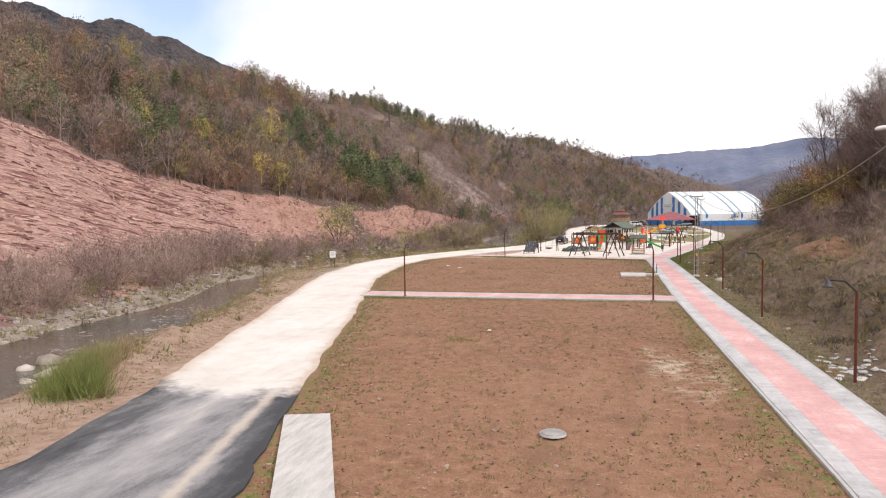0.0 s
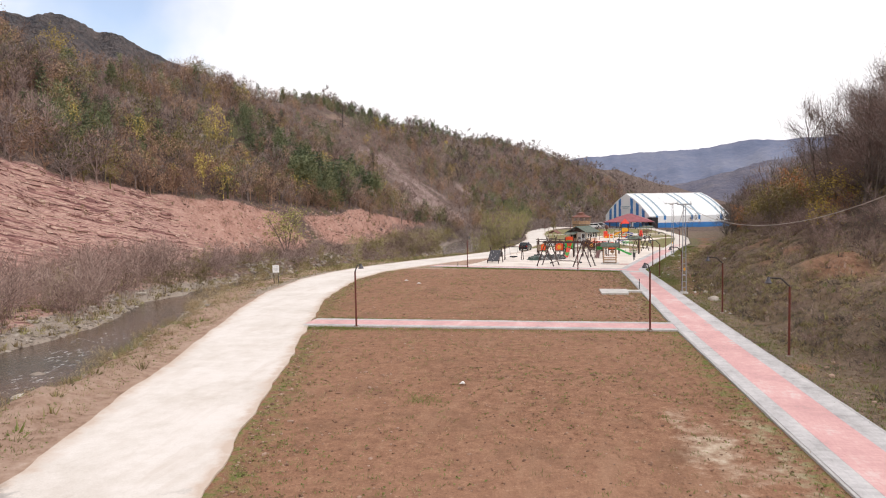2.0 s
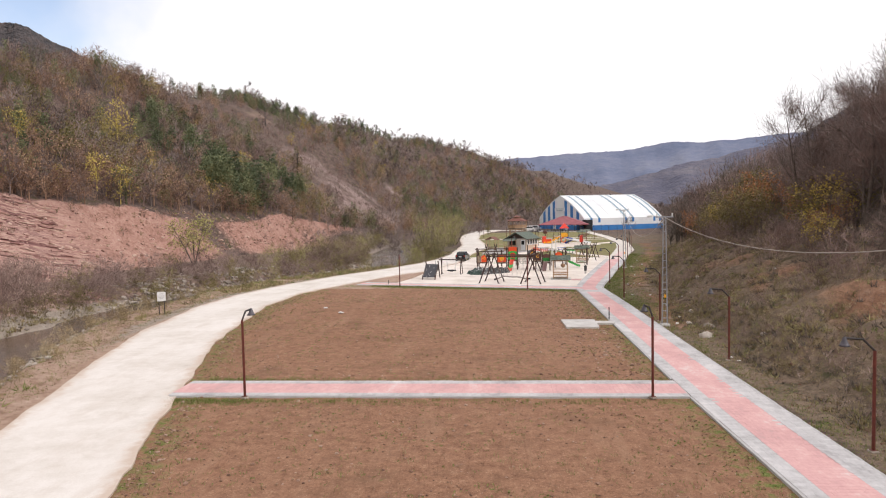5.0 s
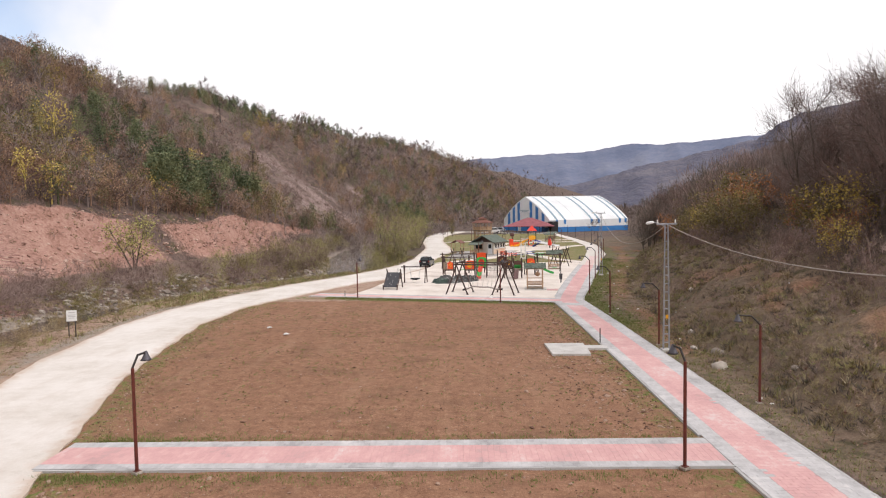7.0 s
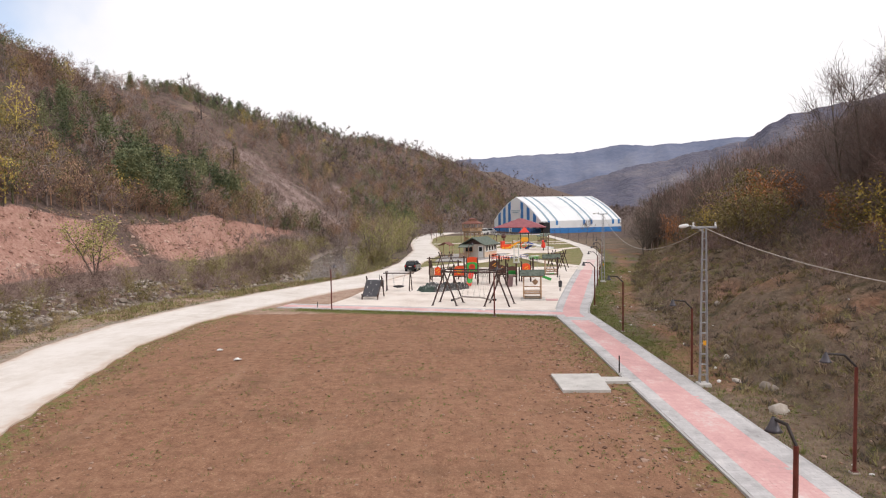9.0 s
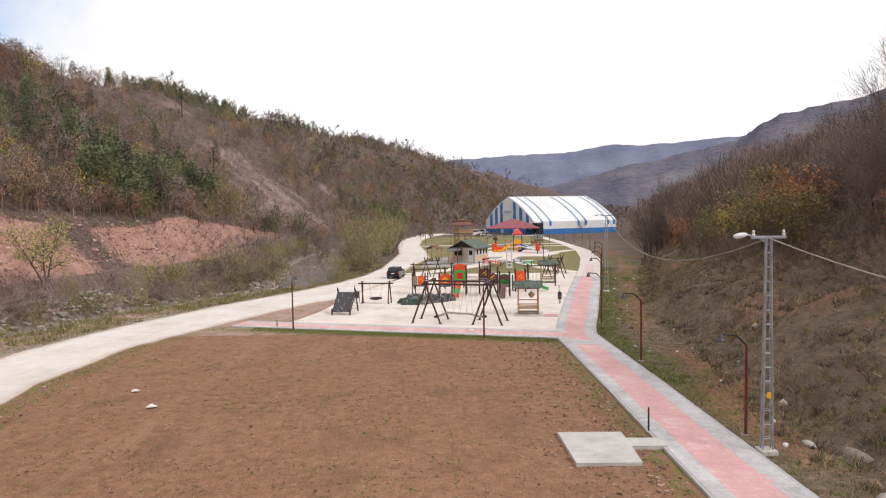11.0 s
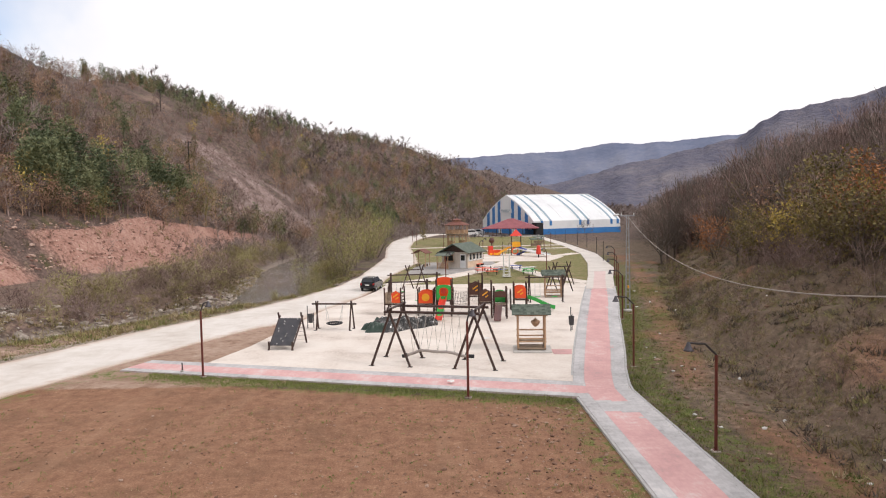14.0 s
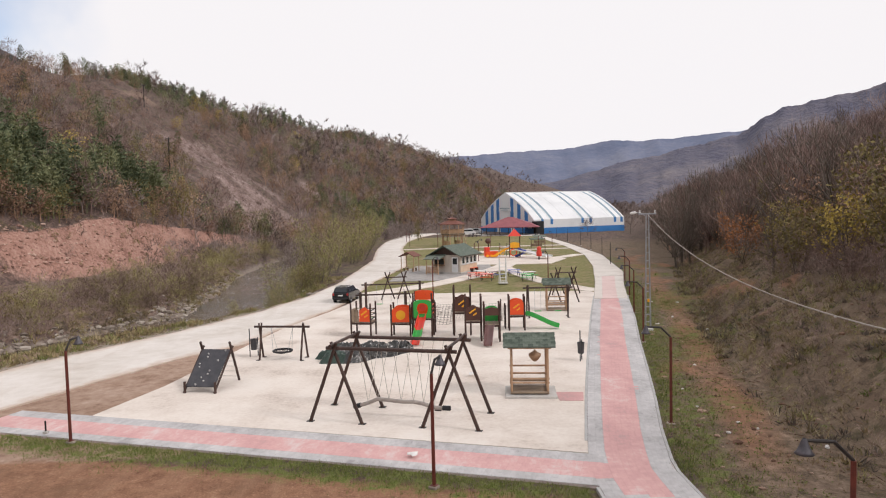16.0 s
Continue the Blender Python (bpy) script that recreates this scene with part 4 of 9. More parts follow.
trail("pavement_garden_path", [(-5, 105.5), (1.7, 114.5), (7, 125), (10.7, 136), (13, 146)], 2.6, 0.035, "pale garden path across the lawn")
trail("pavement_side_path", [(17, 104), (13.6, 113), (12, 122), (10.7, 135)], 2.0, 0.03, "pale garden path across the lawn")
trail("pavement_lawn_loop", [(26, 158), (18, 149), (10, 151), (7.5, 160), (10, 172), (18, 176), (28, 178)], 2.2, 0.04, "pale curved path round the small play area")
trail("pavement_upper_path", [(-6, 186), (4, 189), (14, 190), (29, 191)], 2.2, 0.045, "pale path across the upper lawn")
trail("pavement_top_road", [(-11, 268), (2, 281), (20, 262), (31, 250)], 4.5, 0.05, "pale service road in front of the hall", "road")
sheet("pavement_kiosk_yard", [(-4, 118), (4, 117.5), (9.5, 130), (9, 140), (-1.5, 140), (-3.2, 130)], 0.02, MAT["gravelgrey"], "grey gravel yard round the kiosk", 0.25)
sheet("pavement_play_pad", [(6, 140), (18, 139), (22, 149), (18, 160), (8, 160), (5, 150)], 0.025, MAT["yard"], "pale pad under the climbing frame", 0.25)
sheet("pavement_slab", [(3.45, 38.45), (3.55, 35.45), (5.6, 35.4), (5.66, 36.9), (6.85, 36.9), (6.85, 37.7), (5.68, 37.75), (5.68, 38.4)], 0.09, MAT["slab"], "cast concrete cover slab set in red soil", 0.35)
sheet("pavement_corner_slab", [(-6.55, -9.35), (-5.25, -8.95), (-2.7, -14.7), (-0.4, -22), (-1.7, -22.4), (-4.05, -15)], 0.09, MAT["castslab"], "brushed concrete slab strip beside the asphalt", 0.35)

# kerb stones along the promenade and cross walk
kerb_rng = random.Random(8)
kb = G().box((0, 0, 0), (0.10, 0.996, 0.30), ch=0.008)
kerb_mesh = bpy.data.meshes.new("kerb_stone")
kerb_mesh.from_pydata(kb.v, [], kb.f)
kerb_mesh.materials.append(MAT["kerb"])
for edge, sgn, y0, y1 in ((walk_left, -1, -20, 57), (walk_right, 1, -20, 100), (walk_left, -1, 61, 100)):
    for y in np.arange(y0, y1, 1.0):
        if edge is walk_left and 18.8 < y < 21.9:
            continue
        a, c = float(edge(y)), float(edge(y + 1))
        ob = new("kerb_stone", kerb_mesh)
        ob.parent = promenade
        ob.matrix_basis = pose((a + c) / 2 + sgn * 0.06, y + 0.5, float(valley(y)) + PAVE_Z - 0.155 + kerb_rng.uniform(-0.006, 0.008), 0, 0, -math.degrees(math.atan2(c - a, 1)))
for x in np.arange(-14.8, 6.5, 1.0):
    for y in (19.12, 21.68):
        ob = new("kerb_stone", kerb_mesh)
        ob.parent = cross_walk
        ob.matrix_basis = pose(x + 0.5, y, PAVE_Z - 0.155 + kerb_rng.uniform(-0.006, 0.008), 0, 0, 90)

# manhole cover
mh = thing("manhole_cover", "round grey manhole cover lying in the soil", "manhole cover", 1.41, -9.4, z=0.02)
G().lathe([(0, 0.075), (0.30, 0.075), (0.32, 0.065), (0.32, 0.0)], 28).to("cover", MAT["gravelgrey"], mh, "grey cast iron cover")
G().lathe([(0.33, 0.0), (0.33, 0.05), (0.34, 0.055), (0.36, 0.035), (0.37, 0.0)], 28).to("ring", MAT["kerb"], mh)


# ---- lamps and poles ----
def park_lamp(x, y, turn, group, label, arm=0.9, h=3.2):
    t = thing("street_lamp", label, "street lamp", x, y, turn, gz(x, y) - 0.02 if x > 9.2 else None, group)
    G().box((0, 0, 0.02), (0.26, 0.26, 0.10), ch=0.02).to("footing", MAT["stone"], t, "concrete footing")
    G().box((0, 0, 0.08), (0.18, 0.18, 0.02)).to("base_plate", MAT["rust"], t)
    G().tube((0, 0, 0.08), (0, 0, h), 0.055, 0.05, 10).to("pole", MAT["rust"], t, "red-brown painted steel pole")
    G().chain([(0, 0, h), (arm * 0.4, 0, h + 0.36), (arm, 0, h + 0.40)], 0.035, 8).to("arm", MAT["dark"], t, "bent dark steel arm")
    sh = G().lathe([(0.03, 0.10), (0.055, 0.06), (0.08, -0.02), (0.135, -0.14), (0.175, -0.19), (0.165, -0.19), (0.125, -0.13), (0.05, -0.01)], 16, (arm, 0, h + 0.34)).to("shade", MAT["shade"], t, "bell-shaped dark metal shade", True)
    G().lathe([(0, -0.18), (0.05, -0.17), (0.07, -0.13), (0.06, -0.08), (0.03, -0.04), (0, -0.03)], 10, (arm, 0, h + 0.34)).to("bulb", MAT["lampglass"], sh, "white glass bulb", True)
    return t


lamp_r = "red-brown steel park lamp with bent arm beside the promenade"
for x, y in ((11.0, -1.9), (10.85, 13.0), (10.65, 26.1), (10.0, 38.2), (9.75, 50.3), (10.5, 62.8), (13.95, 78.3), (16.5, 89.6), (18.9, 99.8), (21.8, 112.5)):
    park_lamp(x, y, 180, "park lamps", lamp_r)
lamp_l = "red-brown steel park lamp with bent arm beside a cross walk"
for x, y, turn in ((-11.42, 18.95, 62), (5.42, 19.0, 118), (-11.0, 62.2, 62), (1.95, 57.35, 60)):
    park_lamp(x, y, turn, "park lamps", lamp_l, arm=0.5, h=3.3)
lamp_f = "slim dark park lamp standing on the lawn"
for x, y, turn in ((1.3, 105.6, 0), (13.45, 111.7, 180), (6.9, 138.8, 0), (7.9, 147, 0), (19.0, 151.5, 180), (1.3, 186, 90), (-5.4, 202, 0), (12.6, 188, 90), (-7.5, 228, 0), (19.9, 166, 180), (24.3, 178, 180)):
    park_lamp(x, y, turn, "lawn lamps", lamp_f, arm=0.5, h=3.1)
for x, y in ((25.6, 134.8), (28.6, 153), (30.6, 171), (31.6, 186), (32.2, 205), (33, 226)):
    t = thing("fence_post", "slim dark steel post beside the promenade", "post", x, y, 0, gz(x, y) - 0.03, "promenade posts")
    G().tube((0, 0, 0), (0, 0, 3.2), 0.045, 0.04, 8).to("pole", MAT["dark"], t)
    G().box((0, 0, 0.04), (0.3, 0.3, 0.12), ch=0.015).to("footing", MAT["slab"], t)


def lattice_pole(x, y, h, turn, lamp_out):
    t = thing("utility_pole", "grey steel lattice utility pole with a street light", "utility pole", x, y, turn, gz(x, y) - 0.05, "utility poles")
    w0, w1 = 0.16, 0.075
    G().box((0, 0, 0.08), (0.55, 0.55, 0.26), ch=0.03).to("footing", MAT["slab"], t, "cast concrete footing")
    for sx in (-1, 1):
        for sy in (-0.6, 0.6):
            G().tube((sx * w0, sy * w0, 0.1), (sx * w1, sy * w1, h), 0.03, 0.025, 4).to("corner_angle", MAT["galv"], t)
    k = 15
    for i in range(k):
        a, c = i / k, (i + 1) / k
        wa, wc, za, zc = w0 + (w1 - w0) * a, w0 + (w1 - w0) * c, 0.1 + (h - 0.1) * a, 0.1 + (h - 0.1) * c
        g = G()
        for s in (-0.6, 0.6):
            g.tube((-wa, s * wa, za), (wa, s * wa, za), 0.016, n=4)
        for s in (-1, 1):
            p = (1 if i % 2 else -1)
            g.tube((s * wa, -p * 0.6 * wa, za), (s * wc, p * 0.6 * wc, zc), 0.014, n=4)
        g.to("bracing", MAT["galv"], t)
    G().box((0, 0, h + 0.02), (1.1, 0.09, 0.09), ch=0.01).to("crossarm", MAT["galv"], t)
    for s in (-0.48, 0.48):
        G().lathe([(0, 0.2), (0.03, 0.19), (0.05, 0.13), (0.03, 0.1), (0.055, 0.05), (0.03, 0.0)], 10, (s, 0, h + 0.06)).to("insulator", MAT["lampglass"], t, "white glazed insulator")
    G().chain([(0, 0, h - 0.2), (-lamp_out * 0.5, 0, h + 0.05), (-lamp_out, 0, h + 0.12)], 0.025, 8).to("lamp_arm", MAT["galv"], t)
    hd = Matrix.Rotation(radians(-100), 4, "Y")
    G().lathe([(0, -0.02), (0.05, 0.0), (0.08, 0.10), (0.09, 0.22), (0.075, 0.36), (0.03, 0.42), (0, 0.43)], 12, (-lamp_out + 0.05, 0, h + 0.13), hd).to("lamp_head", MAT["white"], t, "white street light head", True)
    G().box((0, -0.13, 2.0), (0.13, 0.03, 0.2), ch=0.004).to("plate", MAT["yellow"], t, "small yellow warning plate")
    return t


poles = [(13.65, 1.5, 7.4), (9.9, 36.4, 7.05), (15.4, 82.3, 7.5), (32.5, 122, 7.6)]
for x, y, h in poles[:3]:
    lattice_pole(x, y, h, 0, 0.75)
# overhead cable, one sagging span after another
wire = thing("overhead_cable", "twisted pale overhead cable slung between utility poles", "cable", 0, 0, z=0.0)
round_wire = [(0.019 * math.cos(q), 0.019 * math.sin(q)) for q in np.linspace(0, 2 * math.pi, 6)[:-1]]
tops = [Vector((x, y, gz(x, y) + h - 0.05)) for x, y, h in poles[:3]]
for a, c in zip(tops, tops[1:]):
    pts = [a.lerp(c, i / 24) - Vector((0, 0, 4 * 2.15 * (i / 24) * (1 - i / 24))) for i in range(25)]
    G().sweep(round_wire, pts).to("cable_span", MAT["rope"], wire)

# two old timber poles on the left hillside
for x, y, h in ((-65.5, 213.9, 9.0), (-94.6, 270.2, 7.4)):
    t = thing("timber_pole", "dark weathered timber utility pole on the hillside", "utility pole", x, y, 25, gz(x, y) - 0.3, "hillside poles")
    G().tube((0, 0, 0), (0, 0, h + 0.3), 0.19, 0.13, 8).to("pole", MAT["dark"], t)
    G().box((0, 0, h - 0.1), (1.5, 0.14, 0.16), ch=0.01).to("crossarm", MAT["dark"], t)
    for q in (-0.65, 0, 0.65):
        G().lathe([(0, 0.28), (0.06, 0.25), (0.09, 0.12), (0.05, 0.0)], 8, (q, 0, h)).to("insulator", MAT["dark"], t)

# information board by the road
t = thing("sign_board", "white roadside notice board on two dark posts", "sign", -27.0, 43.0, 22, gz(-27, 43) - 0.03)
for s in (-0.2, 0.2):
    G().tube((s, 0, 0), (s, 0, 1.75), 0.035, n=8).to("post", MAT["dark"], t)
G().box((0, -0.05, 1.45), (0.62, 0.03, 0.72), ch=0.006).to("panel", MAT["white"], t, "blank-looking white panel")
for k, (w, z) in enumerate(((0.36, 1.66), (0.46, 1.5), (0.44, 1.4), (0.3, 1.3))):
    G().box((0, -0.072, z), (w, 0.01, 0.04)).to("text_bar", MAT["kerb"], t)


# ---- play yard ----
YARD = 0.03


def on_yard(name, label, category, x, y, rz, group=""):
    return thing(name, label, category, x, y, rz, float(valley(y)) + YARD, group)


def log_swing(x, y, rz):
    t = on_yard("log_swing", "large dark log swing frame with a long hanging beam", "swing", x, y, rz)
    hx, hy, h = 2.22, 1.12, 2.88
    for ex in (-1, 1):
        for ey in (-1, 1):
            for s in (-1, 1):
                foot, top = Vector((ex * hx + s * 1.05, ey * hy, 0)), Vector((ex * hx - s * 0.13, ey * hy + s * 0.05, h + 0.18))
                leg = G().tube(foot, top, 0.068, 0.06, 10).to("leg", MAT["logdark"], t)
                G().box((foot.x, foot.y, 0.012), (0.26, 0.2, 0.024)).to("foot_plate", MAT["dark"], leg)
        G().tube((ex * hx, -hy - 0.35, h + 0.10), (ex * hx, hy + 0.35, h + 0.10), 0.06, n=10).to("cross_beam", MAT["logdark"], t)
    for ey in (-1, 1):
        G().tube((-hx - 0.3, ey * hy, h - 0.04), (hx + 0.3, ey * hy, h - 0.04), 0.07, n=10).to("top_beam", MAT["logdark"], t)
    pts = [(-1.75, 0, 0.36), (-1.35, 0, 0.48), (-0.95, 0, 0.66), (-0.5, 0, 0.64), (0, 0, 0.60), (0.5, 0, 0.62), (0.9, 0, 0.56), (1.3, 0, 0.44), (1.75, 0, 0.44)]
    seat = G().chain(pts, 0.075, 10).to("hanging_log", MAT["greylog"], t, "bent grey hanging log")
    for a, c in ((pts[0], pts[1]), (pts[-1], pts[-2])):
        d = (Vector(a) - Vector(c)).normalized()
        G().tube(Vector(a) - d * 0.1, Vector(a) + d * 0.2, 0.095, n=10).to("end_cap", MAT["rubber"], seat)
    for i in (1, 2, 3, 4, 5, 6, 7):
        px, _, pz = pts[i]
        for ey in (-1, 1):
            G().tube((px, 0, pz), (px + 0.15, ey * hy, h - 0.06), 0.009, n=5).to("rope", MAT["rope"], t)
    return t


log_swing(0.62, 64.25, -15)


def climb_board(x, y, rz):
    t = on_yard("climbing_board", "sloping dark climbing board with small holds", "climbing frame", x, y, rz)
    low, top = Vector((0, -0.95, 0.28)), Vector((0, 0.75, 1.62))
    a = math.degrees(math.atan2(top.z - low.z, top.y - low.y))
    G().box((low + top) / 2, (1.35, (top - low).length, 0.06), rx=a, ch=0.01).to("panel", MAT["climb"], t)
    for s in (-1, 1):
        G().tube((s * 0.72, -1.0, 0), (s * 0.72, -1.0, 0.52), 0.06, n=8).to("short_post", MAT["logdark"], t)
        G().tube((s * 0.72, 1.5, 0), (s * 0.72, 0.62, 2.0), 0.06, n=8).to("back_leg", MAT["logdark"], t)
        G().tube((s * 0.72, -1.1, 0.05), (s * 0.72, 0.95, 1.75), 0.05, n=8).to("side_rail", MAT["logdark"], t)
    for k in range(6):
        G().tube((-0.72, 1.42 - k * 0.13, 0.2 + k * 0.27), (0.72, 1.42 - k * 0.13, 0.2 + k * 0.27), 0.012, n=5).to("rope_rung", MAT["rope"], t)
    r = random.Random(3)
    nrm = Vector((0, -(top - low).normalized().z, (top - low).normalized().y))
    for k in range(11):
        u, v = r.uniform(-0.5, 0.5), (k + 0.5) / 11
        p = low.lerp(top, v) + Vector((u, 0, 0)) + nrm * 0.05
        G().lathe([(0.045, -0.03), (0.04, 0.02), (0.025, 0.04), (0, 0.045)], 7, p, nrm.to_track_quat("Z", "Y").to_matrix().to_4x4()).to("climbing_hold", MAT["kerb"], t, "grey climbing hold")


climb_board(-8.5, 69.65, -8)


def beam_swing(x, y, rz, wide, h, label, seat="nest", seats=1, cross=0.42):
    t = on_yard("swing", label, "swing", x, y, rz, "beam swings")
    for ex in (-1, 1):
        for s in (-1, 1):
            leg = G().tube((ex * wide / 2 + ex * 0.06 * s, s * cross, 0), (ex * wide / 2 + ex * 0.04 * s, -s * 0.10, h + 0.2), 0.06, 0.052, 8).to("leg", MAT["logdark"], t)
            G().box((ex * wide / 2, s * cross, 0.012), (0.2, 0.2, 0.024)).to("foot_plate", MAT["dark"], leg)
    G().tube((-wide / 2 - 0.35, 0, h), (wide / 2 + 0.35, 0, h), 0.06, n=10).to("top_beam", MAT["logdark"], t)
    for k in range(seats):
        cx = 0 if seats == 1 else (k - (seats - 1) / 2) * wide / seats
        if seat == "nest":
            G().lathe([(0.50 + 0.06 * math.cos(q), 0.45 + 0.06 * math.sin(q)) for q in np.linspace(0, 2 * math.pi, 9)], 22, (cx, 0, 0)).to("nest_ring", MAT["rubber"], t, "black padded nest ring", True)
            net = G()
            for q in np.linspace(-0.4, 0.4, 7):
                w = math.sqrt(0.25 - q * q)
                for m in (0, 1):
                    pts = [((cx + q, s, 0.45 - 0.14 * (1 - (s / w) ** 2) * (w / 0.5)) if m else (cx + s, q, 0.45 - 0.14 * (1 - (s / w) ** 2) * (w / 0.5))) for s in np.linspace(-w, w, 6)]
                    net.chain(pts, 0.010, 4)
            net.to("nest_net", MAT["rubber"], t)
            for s in (-1, 1):
                for u in (-1, 1):
                    G().tube((cx + s * 0.42, u * 0.3, 0.47), (cx + s * 0.62, 0, h), 0.010, n=5).to("chain", MAT["galv"], t)
        else:
            G().box((cx, 0, 0.45), (0.5, 0.22, 0.05), ch=0.015).to("swing_seat", MAT["green"], t, "green moulded swing seat")
            for s in (-1, 1):
                G().tube((cx + s * 0.22, 0, 0.46), (cx + s * 0.22, 0, h), 0.010, n=5).to("chain", MAT["galv"], t)
    return t


beam_swing(-6.55, 75.75, -8, 2.45, 1.78, "dark log nest swing with round rubber seat")
beam_swing(9.9, 88.4, -2, 2.9, 2.15, "dark log swing with two green seats", "flat", 2)
beam_swing(-2.0, 87.5, 4, 3.2, 2.05, "dark log swing standing behind the towers", "flat", 2)
beam_swing(-1.8, 94.6, 4, 4.4, 2.05, "dark log swing near the road edge", "flat", 2)


def tarp(x, y):
    r = np.random.RandomState(5)
    k, vs, fs = 64, [], []
    for j in range(k):
        for i in range(k):
            u, v = i / (k - 1) * 2 - 1, j / (k - 1) * 2 - 1
            rad = math.hypot(u, v)
            ang = math.atan2(v, u)
            lim = 0.86 + 0.16 * math.sin(3 * ang + 1) + 0.08 * math.sin(7 * ang)
            hgt = max(0.0, 1 - (rad / lim) ** 2)
            px, py = u * 2.85, v * 1.7 + u * 0.9
            fold = float(fbm(px * 1.1 + 3, py * 1.1, 7, 3)) - 0.4
            ridge = sum(a_ * (0.5 - abs(float(vnoise(np.array(px * q_ + s_), np.array(py * q_ * 1.3), s_)) - 0.5)) for q_, a_, s_ in ((2.2, 0.50, 9), (4.3, 0.42, 10), (8.0, 0.26, 11)))
            vs.append((px, py, -0.05 + hgt ** 0.6 * (0.22 + 0.7 * fold) + ridge * min(1, hgt * 3)))
    fs = [(j * k + i, j * k + i + 1, (j + 1) * k + i + 1, (j + 1) * k + i) for j in range(k - 1) for i in range(k - 1)]
    t = on_yard("tarpaulin_heap", "crumpled heap of green and black tarpaulin on the concrete", "tarpaulin", x, y, 0)
    left = [q for q in fs if vs[q[0]][0] < -1.1 + 0.5 * math.sin(vs[q[0]][1] * 3)]
    right = [q for q in fs if q not in set(left)]
    for nm, part_faces, mt, lb in (("green_sheet", left, "tarp", "dark green tarpaulin"), ("black_sheet", right, "blacktarp", "black plastic sheeting")):
        used = sorted({i for q in part_faces for i in q})
        back = {o: i for i, o in enumerate(used)}
        mesh_obj(nm, [vs[i] for i in used], [tuple(back[i] for i in q) for q in part_faces], MAT[mt], t, lb)


tarp(-2.3, 75.9)


def slide_chute(t, start, end, wide, material, label, two=None):
    """A moulded chute from a deck to the ground; two: the colour of its lower half."""
    a, c = Vector(start), Vector(end)
    pts = []
    for i in range(15):
        u = i / 14
        p = a.lerp(c, u)
        s = u * u * (3 - 2 * u) * 0.55 + u * 0.45
        p.z = a.z + (c.z - a.z) * s
        pts.append(p)
    w = wide / 2
    prof = [(-w, 0.20), (-w + 0.05, 0.20), (-w + 0.07, 0.02), (w - 0.07, 0.02), (w - 0.05, 0.20), (w, 0.20), (w - 0.01, -0.04), (-w + 0.01, -0.04)]
    if two:
        ob = G().sweep(prof, pts[:5]).to("slide", MAT[material], t, label)
        for k, (i, j, mm) in enumerate(((4, 8, material), (7, 12, two), (11, 15, material))):
            G().sweep(prof, pts[i:j]).to("chute_section", MAT[mm], ob)
        return ob
    return G().sweep(prof, pts).to("slide", MAT[material], t, label)


def arch_panel(w, h, kind="arch"):
    if kind == "arch":
        return [(-w / 2, 0), (w / 2, 0), (w / 2, h * 0.78)] + [(w / 2 * math.cos(q), h * 0.78 + h * 0.22 * math.sin(q)) for q in np.linspace(0.3, math.pi - 0.3, 7)] + [(-w / 2, h * 0.78)]
    return [(-w / 2, 0), (w / 2, 0), (w / 2, h * 0.8), (w * 0.3, h * 0.84), (0, h), (-w * 0.3, h * 0.84), (-w / 2, h * 0.8)]


